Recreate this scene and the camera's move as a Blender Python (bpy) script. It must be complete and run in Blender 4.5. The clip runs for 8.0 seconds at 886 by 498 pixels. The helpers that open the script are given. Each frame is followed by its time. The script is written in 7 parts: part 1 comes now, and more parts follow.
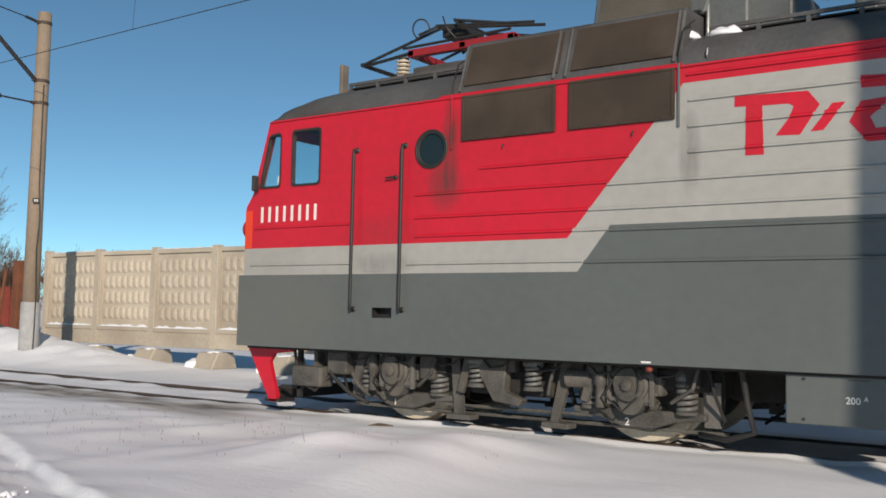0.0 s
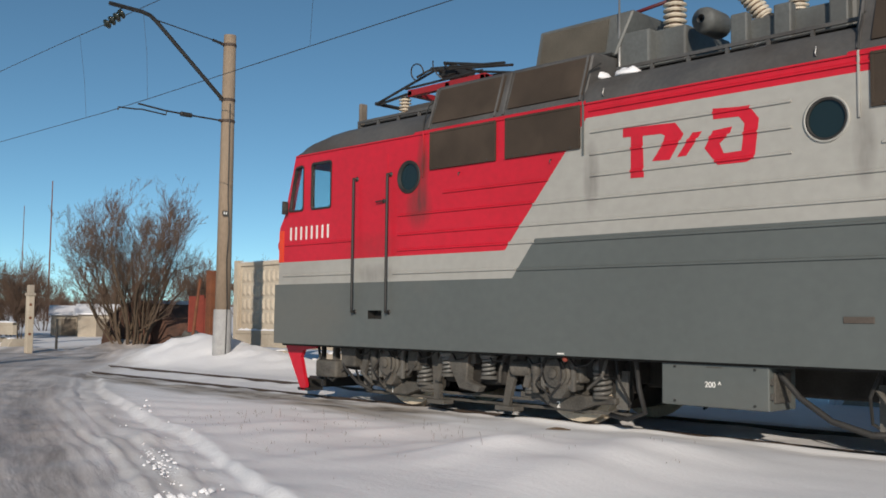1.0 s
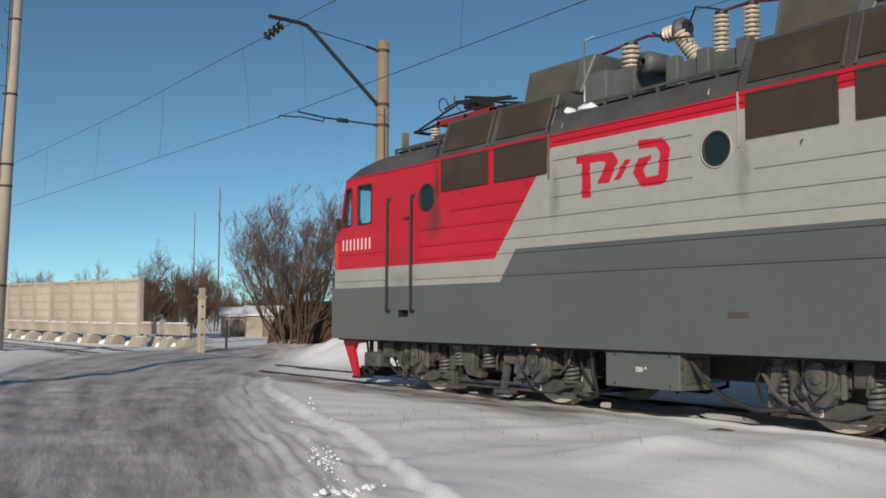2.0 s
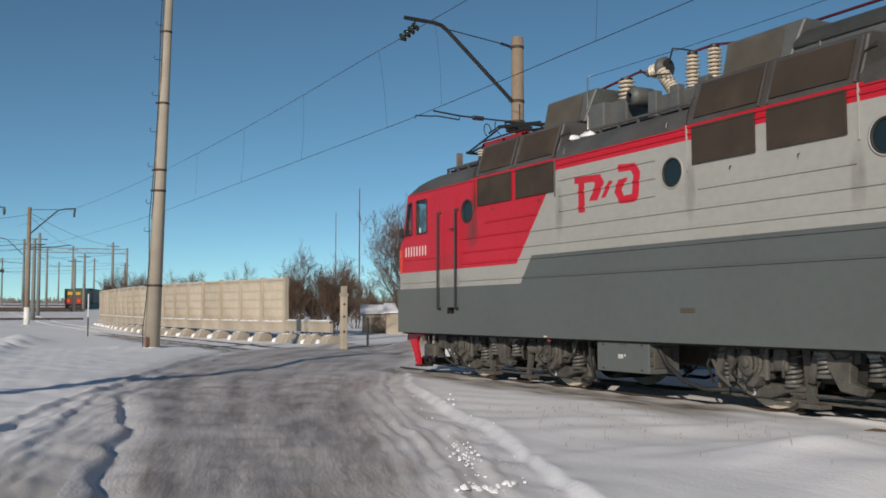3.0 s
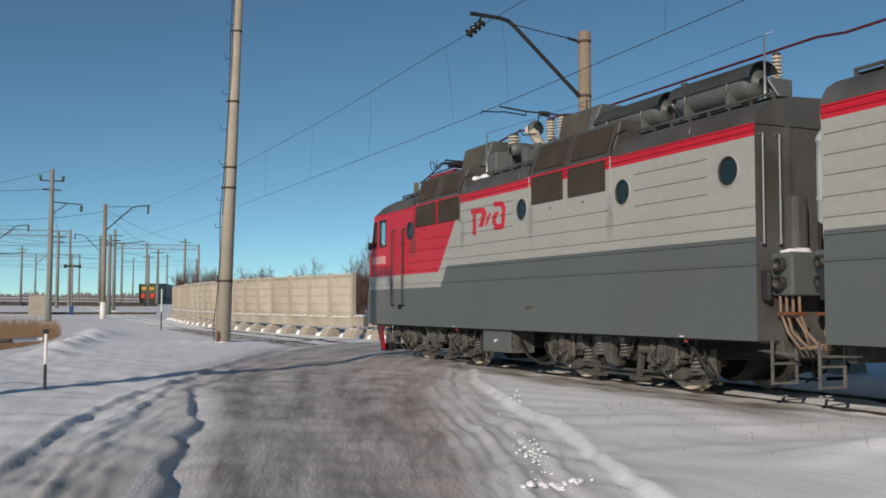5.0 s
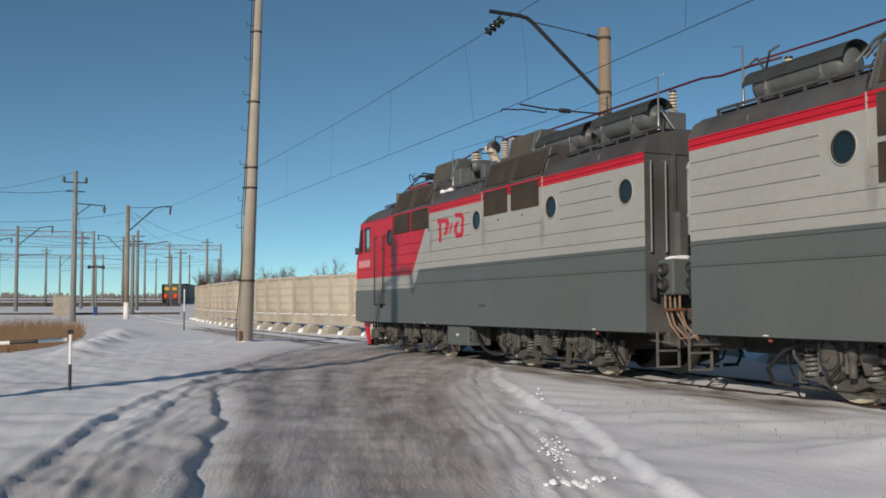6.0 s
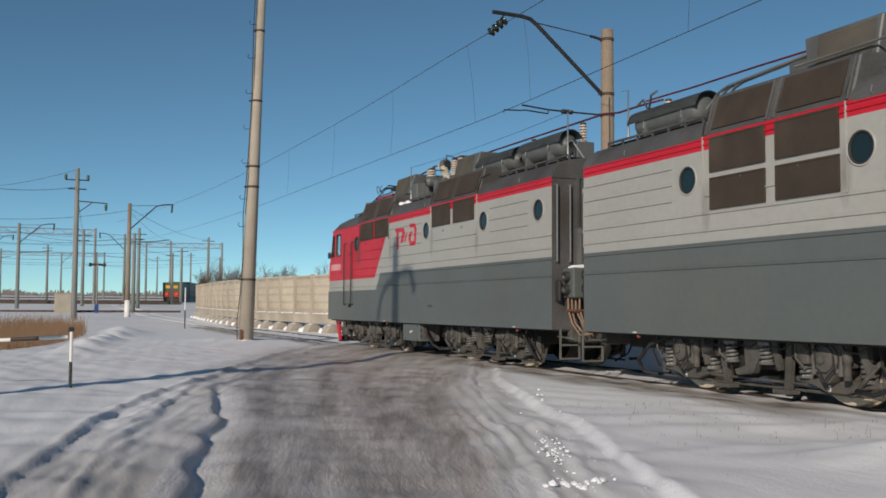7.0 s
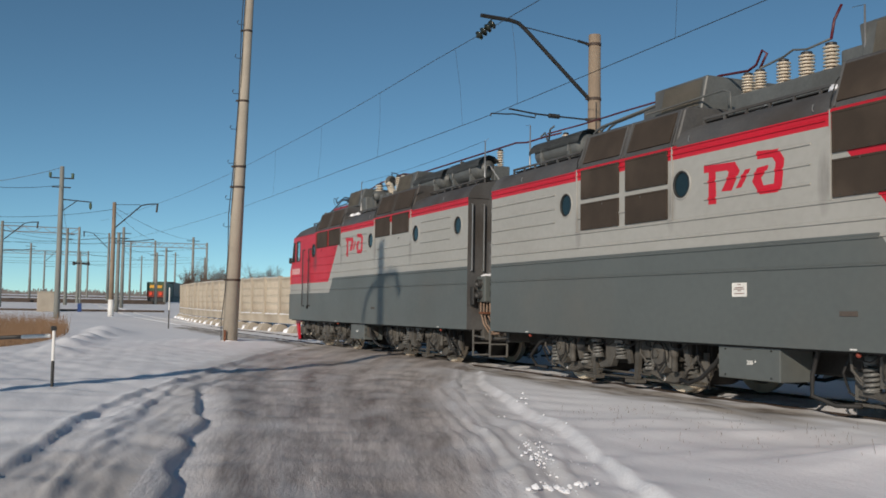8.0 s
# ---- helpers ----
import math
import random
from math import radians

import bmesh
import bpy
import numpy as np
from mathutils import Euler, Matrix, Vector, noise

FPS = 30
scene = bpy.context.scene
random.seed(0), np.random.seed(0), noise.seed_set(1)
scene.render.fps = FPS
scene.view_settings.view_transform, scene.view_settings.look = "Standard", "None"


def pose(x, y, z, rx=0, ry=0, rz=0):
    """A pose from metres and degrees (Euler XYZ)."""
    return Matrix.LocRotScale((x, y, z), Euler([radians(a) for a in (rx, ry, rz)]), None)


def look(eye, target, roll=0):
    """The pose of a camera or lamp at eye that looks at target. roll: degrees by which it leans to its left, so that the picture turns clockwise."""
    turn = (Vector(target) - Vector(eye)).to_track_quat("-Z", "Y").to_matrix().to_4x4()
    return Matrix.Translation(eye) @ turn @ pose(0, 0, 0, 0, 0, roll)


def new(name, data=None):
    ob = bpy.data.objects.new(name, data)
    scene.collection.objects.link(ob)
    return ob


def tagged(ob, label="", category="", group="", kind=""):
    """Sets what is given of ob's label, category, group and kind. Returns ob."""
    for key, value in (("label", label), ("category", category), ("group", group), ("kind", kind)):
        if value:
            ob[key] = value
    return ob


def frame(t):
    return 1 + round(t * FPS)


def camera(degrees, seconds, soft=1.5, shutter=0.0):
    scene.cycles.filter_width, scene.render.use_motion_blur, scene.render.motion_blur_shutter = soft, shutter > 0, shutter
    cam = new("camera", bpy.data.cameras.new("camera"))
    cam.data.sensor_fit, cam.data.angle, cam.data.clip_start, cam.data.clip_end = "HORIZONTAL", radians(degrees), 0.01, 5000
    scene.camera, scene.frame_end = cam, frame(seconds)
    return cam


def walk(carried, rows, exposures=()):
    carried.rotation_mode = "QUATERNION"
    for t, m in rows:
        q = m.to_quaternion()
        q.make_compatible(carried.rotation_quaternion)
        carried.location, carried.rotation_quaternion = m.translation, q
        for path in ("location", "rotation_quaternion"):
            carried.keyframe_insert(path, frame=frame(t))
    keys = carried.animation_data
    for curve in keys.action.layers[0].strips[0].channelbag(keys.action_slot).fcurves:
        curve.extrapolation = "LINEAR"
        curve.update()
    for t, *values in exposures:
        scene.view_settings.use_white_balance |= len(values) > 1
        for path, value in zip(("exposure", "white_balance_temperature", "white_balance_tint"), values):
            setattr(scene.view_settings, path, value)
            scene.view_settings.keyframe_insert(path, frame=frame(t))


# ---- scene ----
PATH = [  # seconds, bearing right of the track, tilt up, lean
    (0.0, 54.345, 3.989, 1.228),
    (0.5, 49.116, 4.039, 1.278),
    (1.0, 44.312, 4.032, 0.673),
    (1.5, 39.742, 3.994, 0.403),
    (2.8, 28.900, 3.730, 0.000),
    (3.0, 27.443, 3.696, -0.038),
    (3.5, 25.430, 3.561, 0.095),
    (4.0, 24.606, 3.561, 0.452),
    (4.5, 24.196, 3.519, 0.418),
    (6.0, 22.390, 3.368, -0.133),
    (6.5, 22.205, 3.349, -0.074),
    (7.0, 22.317, 3.378, 0.284),
    (7.5, 22.820, 3.614, 0.629),
    (8.0, 23.147, 3.544, 0.884),
]
TRAIN = [  # seconds, metres run along the track
    (0.0, -0.000),
    (0.5, 1.576),
    (1.0, 3.206),
    (1.5, 4.798),
    (3.0, 9.557),
    (3.5, 11.095),
    (4.0, 12.644),
    (4.5, 14.224),
    (6.0, 18.813),
    (6.5, 20.347),
    (7.0, 21.912),
    (7.5, 23.464),
    (8.0, 25.049),
]
EYE = Vector((0.0, 0.0, 1.235))
cam = camera(48.265, 8.0, 1.7)


def aim(bearing, tilt):
    a, b = radians(bearing), radians(tilt)
    return Vector((math.sin(a) * math.cos(b), math.cos(a) * math.cos(b), math.sin(b)))


walk(cam, [(t, look(EYE, EYE + aim(b, p), r)) for t, b, p, r in PATH], [(0.0, 0.26), (0.5, 0.21), (1.0, 0.15), (1.5, 0.10), (2.2, 0.04), (3.0, 0.0), (8.0, 0.0)])

# ---- sky and sun ----
SUN_AZ, SUN_EL = radians(226.7), radians(21.0)
world = bpy.data.worlds.new("winter_sky")
scene.world = world
world.use_nodes = True
wn = world.node_tree
sky = wn.nodes.new("ShaderNodeTexSky")
sky.sky_type = "NISHITA"
sky.sun_disc = False
sky.sun_elevation, sky.sun_rotation = SUN_EL, SUN_AZ
sky.altitude, sky.air_density, sky.dust_density, sky.ozone_density = 300.0, 0.50, 0.0, 4.5
tint = wn.nodes.new("ShaderNodeMix")  # a slightly greener blue, as winter haze gives
tint.data_type, tint.blend_type = "RGBA", "MULTIPLY"
tint.inputs[0].default_value = 1.0
tint.inputs[7].default_value = (0.88, 0.95, 0.72, 1)
wn.links.new(sky.outputs[0], tint.inputs[6])
wn.links.new(tint.outputs[2], wn.nodes["Background"].inputs[0])
wn.nodes["Background"].inputs[1].default_value = 0.115
sun_data = bpy.data.lights.new("sun", "SUN")
sun_data.energy, sun_data.angle, sun_data.color = 3.5, radians(0.5), (1.0, 0.875, 0.735)
sun = new("sun", sun_data)
to_sun = Vector((math.sin(SUN_AZ) * math.cos(SUN_EL), math.cos(SUN_AZ) * math.cos(SUN_EL), math.sin(SUN_EL)))
sun.matrix_world = look(to_sun * 60, (0, 0, 0))


# ---- materials ----
def material(name, col, col2=None, rough=0.6, metal=0.0, scale=2.0, fine=30.0, bump=0.1, dist=0.02, stretch=(1, 1, 1), dirt_tone=None, dirt_lo=0.5, dirt_hi=0.75, coords="Object", spec=0.5, per_object=0.0, stains=()):
    """Two scales of noise between two colours, a dirt layer, and fine relief."""
    m = bpy.data.materials.new(name)
    m.use_nodes = True
    nt = m.node_tree
    n, lk = nt.nodes, nt.links
    b = n["Principled BSDF"]
    b.inputs["Metallic"].default_value = metal
    b.inputs["Specular IOR Level"].default_value = spec
    tc = n.new("ShaderNodeTexCoord")
    mp = n.new("ShaderNodeMapping")
    mp.inputs["Scale"].default_value = stretch
    lk.new(tc.outputs[coords], mp.inputs[0])
    big, small = n.new("ShaderNodeTexNoise"), n.new("ShaderNodeTexNoise")
    big.inputs["Scale"].default_value, small.inputs["Scale"].default_value = scale, fine
    big.inputs["Detail"].default_value = 5
    small.inputs["Detail"].default_value = 4
    for t in (big, small):
        lk.new(mp.outputs[0], t.inputs["Vector"])
    avg = n.new("ShaderNodeMath")
    avg.operation = "MULTIPLY_ADD"
    avg.inputs[1].default_value = 0.45
    lk.new(small.outputs["Fac"], avg.inputs[0])
    half = n.new("ShaderNodeMath")
    half.operation = "MULTIPLY"
    half.inputs[1].default_value = 0.55
    lk.new(big.outputs["Fac"], half.inputs[0])
    lk.new(half.outputs[0], avg.inputs[2])
    ramp = n.new("ShaderNodeValToRGB")
    ramp.color_ramp.elements[0].position, ramp.color_ramp.elements[1].position = 0.36, 0.64
    ramp.color_ramp.elements[0].color = (*col, 1)
    ramp.color_ramp.elements[1].color = (*(col2 or tuple(c * 0.82 for c in col)), 1)
    lk.new(avg.outputs[0], ramp.inputs[0])
    out = ramp.outputs[0]
    if dirt_tone:
        dn = n.new("ShaderNodeTexNoise")
        dn.inputs["Scale"].default_value = scale * 0.6
        dn.inputs["Detail"].default_value = 8
        lk.new(mp.outputs[0], dn.inputs["Vector"])
        dr = n.new("ShaderNodeMapRange")
        dr.inputs["From Min"].default_value, dr.inputs["From Max"].default_value = dirt_lo, dirt_hi
        lk.new(dn.outputs["Fac"], dr.inputs["Value"])
        mx = n.new("ShaderNodeMix")
        mx.data_type = "RGBA"
        mx.inputs["B"].default_value = (*dirt_tone, 1)
        for s in mx.inputs:
            if s.type == "RGBA" and s.name == "A":
                lk.new(out, s)
            if s.type == "RGBA" and s.name == "B":
                s.default_value = (*dirt_tone, 1)
        lk.new(dr.outputs[0], mx.inputs[0])
        out = [o for o in mx.outputs if o.type == "RGBA"][0]
    for sy, sz, wy, wz, amount in stains:
        xyz = n.new("ShaderNodeSeparateXYZ")
        lk.new(tc.outputs["Object"], xyz.inputs[0])
        total = None
        for axis, c, w in (("Y", sy, wy), ("Z", sz, wz)):
            d = n.new("ShaderNodeMath")
            d.operation = "SUBTRACT"
            d.inputs[1].default_value = c
            lk.new(xyz.outputs[axis], d.inputs[0])
            e = n.new("ShaderNodeMath")
            e.operation = "DIVIDE"
            e.inputs[1].default_value = w
            lk.new(d.outputs[0], e.inputs[0])
            s2 = n.new("ShaderNodeMath")
            s2.operation = "POWER"
            s2.inputs[1].default_value = 2
            ab = n.new("ShaderNodeMath")
            ab.operation = "ABSOLUTE"
            lk.new(e.outputs[0], ab.inputs[0])
            lk.new(ab.outputs[0], s2.inputs[0])
            if total is None:
                total = s2
            else:
                t2 = n.new("ShaderNodeMath")
                t2.operation = "ADD"
                lk.new(total.outputs[0], t2.inputs[0])
                lk.new(s2.outputs[0], t2.inputs[1])
                total = t2
        fall = n.new("ShaderNodeMapRange")
        fall.inputs["From Min"].default_value, fall.inputs["From Max"].default_value = 0.0, 1.6
        fall.inputs["To Min"].default_value, fall.inputs["To Max"].default_value = amount * 1.6, 0.0
        lk.new(total.outputs[0], fall.inputs["Value"])
        streak = n.new("ShaderNodeTexNoise")
        streak.inputs["Scale"].default_value, streak.inputs["Detail"].default_value = 9.0, 6
        mp2 = n.new("ShaderNodeMapping")
        mp2.inputs["Scale"].default_value = (1, 1.6, 0.35)
        lk.new(tc.outputs["Object"], mp2.inputs[0])
        lk.new(mp2.outputs[0], streak.inputs["Vector"])
        pr = n.new("ShaderNodeMath")
        pr.operation = "MULTIPLY"
        pr.use_clamp = True
        lk.new(fall.outputs[0], pr.inputs[0])
        lk.new(streak.outputs["Fac"], pr.inputs[1])
        sx = n.new("ShaderNodeMix")
        sx.data_type = "RGBA"
        lk.new(pr.outputs[0], sx.inputs[0])
        lk.new(out, sx.inputs[6])
        sx.inputs[7].default_value = (0.05, 0.035, 0.028, 1)
        out = sx.outputs[2]
    if per_object:
        oi = n.new("ShaderNodeObjectInfo")
        hv = n.new("ShaderNodeHueSaturation")
        vr = n.new("ShaderNodeMapRange")
        vr.inputs["To Min"].default_value, vr.inputs["To Max"].default_value = 1 - per_object, 1 + per_object
        lk.new(oi.outputs["Random"], vr.inputs["Value"])
        lk.new(vr.outputs[0], hv.inputs["Value"])
        lk.new(out, hv.inputs["Color"])
        out = hv.outputs[0]
    lk.new(out, b.inputs["Base Color"])
    rr = n.new("ShaderNodeMapRange")
    rr.inputs["To Min"].default_value, rr.inputs["To Max"].default_value = max(0.02, rough - 0.12), min(1, rough + 0.12)
    lk.new(big.outputs["Fac"], rr.inputs["Value"])
    lk.new(rr.outputs[0], b.inputs["Roughness"])
    if bump:
        bp = n.new("ShaderNodeBump")
        bp.inputs["Strength"].default_value, bp.inputs["Distance"].default_value = bump, dist
        lk.new(avg.outputs[0], bp.inputs["Height"])
        lk.new(bp.outputs[0], b.inputs["Normal"])
    return m


RED = material("red_paint", (0.56, 0.012, 0.030), (0.45, 0.012, 0.025), 0.42, stretch=(1, 0.6, 0.8), stains=((6.36, 2.72, 0.22, 0.28, 0.7), (6.30, 3.2, 0.10, 0.45, 0.75), (7.3, 2.2, 0.5, 0.2, 0.25)), scale=0.9, fine=14, bump=0.03, dirt_tone=(0.22, 0.03, 0.03), dirt_lo=0.66, dirt_hi=0.95)
LIGHT = material("light_grey_paint", (0.375, 0.37, 0.345), (0.325, 0.32, 0.295), 0.45, stretch=(1, 0.6, 0.8), stains=((3.52, 2.85, 0.10, 0.36, 0.42), (0.46, 2.85, 0.10, 0.35, 0.4), (-2.2, 2.7, 0.10, 0.35, 0.35), (7.2, 1.85, 0.4, 0.12, 0.35)), scale=0.8, fine=12, bump=0.03, dirt_tone=(0.22, 0.20, 0.17), dirt_lo=0.6, dirt_hi=0.95)
DARK = material("dark_grey_paint", (0.110, 0.123, 0.119), (0.094, 0.105, 0.102), 0.45, stretch=(1, 0.6, 0.8), scale=0.8, fine=12, bump=0.03, dirt_tone=(0.15, 0.14, 0.12), dirt_lo=0.55, dirt_hi=0.9)
ROOF = material("sooty_roof_paint", (0.065, 0.066, 0.068), (0.10, 0.098, 0.095), 0.6, scale=1.5, fine=20, bump=0.1, dirt_tone=(0.045, 0.035, 0.028), dirt_lo=0.45, dirt_hi=0.75)
ORANGE = material("orange_red_paint", (0.72, 0.06, 0.015), (0.66, 0.05, 0.015), 0.4, scale=2)
MESHY = material("dusty_filter_mesh", (0.050, 0.035, 0.024), (0.032, 0.023, 0.016), 0.85, scale=2, fine=90, bump=0.5, dist=0.01, dirt_tone=(0.075, 0.055, 0.04), dirt_lo=0.5, dirt_hi=0.8)
UNDER = material("dusty_bogie_grey", (0.112, 0.106, 0.095), (0.042, 0.039, 0.034), 0.75, scale=4, fine=50, bump=0.2, dirt_tone=(0.125, 0.11, 0.09), dirt_lo=0.5, dirt_hi=0.8)
SPRING = material("grey_painted_spring_steel", (0.17, 0.172, 0.165), (0.10, 0.10, 0.095), 0.4, scale=5, fine=40, bump=0.1, dirt_tone=(0.08, 0.07, 0.06), dirt_lo=0.5, dirt_hi=0.8)
FRAME = material("dusty_grey_frame_steel", (0.15, 0.145, 0.132), (0.09, 0.086, 0.078), 0.7, scale=4, fine=40, bump=0.15, dirt_tone=(0.05, 0.045, 0.04), dirt_lo=0.5, dirt_hi=0.8)
GEAR = material("grey_roof_gear_paint", (0.125, 0.133, 0.130), (0.088, 0.093, 0.091), 0.5, scale=2, fine=25, bump=0.05, dirt_tone=(0.06, 0.055, 0.05), dirt_lo=0.5, dirt_hi=0.85)
MASTC = material("brown_weathered_mast_concrete", (0.29, 0.225, 0.165), (0.21, 0.16, 0.115), 0.85, scale=1.2, fine=25, bump=0.25, stretch=(1, 1, 0.3), dirt_tone=(0.13, 0.095, 0.065), dirt_lo=0.5, dirt_hi=0.8)
MESHLIGHT = material("grey_dusty_mesh", (0.22, 0.20, 0.165), (0.15, 0.135, 0.11), 0.85, scale=2, fine=90, bump=0.4, dist=0.01)
PALE = material("pale_grey_enamel", (0.44, 0.46, 0.46), (0.36, 0.38, 0.38), 0.4, scale=3)
PLATE = material("brown_grey_plate", (0.10, 0.080, 0.066), (0.07, 0.056, 0.046), 0.6)
CABLE = material("brown_cable_sheath", (0.27, 0.185, 0.13), (0.17, 0.115, 0.08), 0.7, scale=6)
# near-black: shade below and between the running gear, put into the colour
DEEP = material("underbody_shade_black", (0.030, 0.027, 0.024), (0.018, 0.016, 0.014), 0.85, scale=4, fine=40, bump=0.15)
BLACK = material("black_steel", (0.018, 0.018, 0.018), (0.03, 0.029, 0.027), 0.55, scale=6, fine=40, bump=0.1)
RUBBER = material("black_rubber", (0.015, 0.015, 0.015), (0.025, 0.024, 0.023), 0.7, scale=6, fine=60)
TREAD = material("worn_wheel_steel", (0.62, 0.54, 0.42), (0.46, 0.39, 0.30), 0.5, metal=0.1, scale=6, fine=40)
RAILTOP = material("rusty_rail_steel", (0.085, 0.060, 0.046), (0.05, 0.036, 0.028), 0.6, metal=0.2, scale=5, fine=60, bump=0.2)
TIMBER = material("oily_sleeper_timber", (0.055, 0.043, 0.034), (0.09, 0.072, 0.058), 0.85, scale=3, fine=40, bump=0.4, stretch=(6, 1, 1))
CORE = material("brown_porcelain_core", (0.16, 0.105, 0.065), (0.09, 0.06, 0.04), 0.4, scale=6, fine=30)
PORCELAIN = material("cream_porcelain", (0.70, 0.64, 0.54), (0.52, 0.45, 0.36), 0.25, scale=4, fine=30, bump=0.02)
WHITE = material("white_paint", (0.78, 0.77, 0.74), (0.68, 0.67, 0.64), 0.5, scale=6)
DARKRED = material("dark_red_frame_paint", (0.34, 0.018, 0.024), (0.24, 0.014, 0.018), 0.5, scale=4)
MAROON = material("maroon_busbar_paint", (0.10, 0.010, 0.016), (0.075, 0.01, 0.014), 0.45, scale=5)
STEEL = material("galvanised_steel", (0.45, 0.45, 0.44), (0.34, 0.34, 0.33), 0.4, metal=0.7, scale=5)
CONCRETE = material("weathered_concrete", (0.42, 0.37, 0.30), (0.33, 0.29, 0.235), 0.85, scale=1.2, fine=25, bump=0.25, dirt_tone=(0.24, 0.20, 0.155), dirt_lo=0.55, dirt_hi=0.85)
# far masts' concrete, its colour greyed to carry distance haze
YARDC = material("hazed_mast_concrete", (0.25, 0.255, 0.235), (0.18, 0.185, 0.17), 0.85, scale=1.2, fine=25, bump=0.2, stretch=(1, 1, 0.3))
PANEL = material("pale_fence_concrete", (0.49, 0.43, 0.345), (0.38, 0.33, 0.26), 0.9, scale=1.1, fine=18, bump=0.3, dirt_tone=(0.33, 0.27, 0.205), dirt_lo=0.52, dirt_hi=0.85, per_object=0.1)
BANDS = material("dark_rusty_band", (0.075, 0.050, 0.038), (0.045, 0.032, 0.026), 0.7, scale=5, fine=40, bump=0.2)
RUST = material("rusty_steel", (0.20, 0.070, 0.030), (0.11, 0.042, 0.022), 0.85, scale=3, fine=30, bump=0.3)
OLDRUST = material("old_brown_rust", (0.105, 0.050, 0.032), (0.060, 0.034, 0.025), 0.9, scale=2, fine=20, bump=0.4, dirt_tone=(0.16, 0.075, 0.05), dirt_lo=0.5, dirt_hi=0.7)
BRICKRED = material("faded_red_sheet", (0.30, 0.055, 0.032), (0.20, 0.04, 0.025), 0.7, scale=2, fine=20)
BARK = material("grey_brown_bark", (0.10, 0.070, 0.045), (0.060, 0.042, 0.028), 0.9, scale=5, fine=60, bump=0.4)
TWIG = material("brown_twigs", (0.15, 0.098, 0.070), (0.095, 0.062, 0.045), 0.9, scale=1.5, fine=20, bump=0)
# twig brown paled and greyed: distance haze is in the base colour
FARWOOD = material("haze_paled_woods", (0.22, 0.20, 0.185), (0.16, 0.145, 0.135), 0.95, scale=0.2, fine=2, bump=0)
REED = material("dry_brown_reeds", (0.27, 0.17, 0.10), (0.18, 0.11, 0.065), 0.9, scale=0.7, fine=10, bump=0)
SNOWCAP = material("lying_snow", (0.84, 0.85, 0.88), (0.78, 0.79, 0.83), 0.6, scale=3, fine=25, bump=0.3)
BLUE = material("blue_sheet", (0.02, 0.06, 0.20), (0.02, 0.05, 0.16), 0.6, scale=2)
WOODGREY = material("grey_weathered_wood", (0.20, 0.17, 0.135), (0.13, 0.11, 0.09), 0.9, scale=3, fine=40, bump=0.3)
GREEN = material("dull_green_paint", (0.05, 0.09, 0.045), (0.04, 0.07, 0.035), 0.6)
YELLOW = material("yellow_paint", (0.65, 0.33, 0.03), (0.55, 0.28, 0.03), 0.5)

GLASS = bpy.data.materials.new("window_glass")
GLASS.use_nodes = True
_g = GLASS.node_tree.nodes["Principled BSDF"]
_g.inputs["Base Color"].default_value = (0.75, 0.86, 0.86, 1)
_g.inputs["Roughness"].default_value = 0.0
_g.inputs["Transmission Weight"].default_value = 1.0
_g.inputs["IOR"].default_value = 1.45


DARKGLASS = bpy.data.materials.new("dark_porthole_glass")
DARKGLASS.use_nodes = True
_g = DARKGLASS.node_tree.nodes["Principled BSDF"]
_g.inputs["Base Color"].default_value = (0.012, 0.022, 0.024, 1)
_g.inputs["Roughness"].default_value = 0.06
_g.inputs["Specular IOR Level"].default_value = 0.5


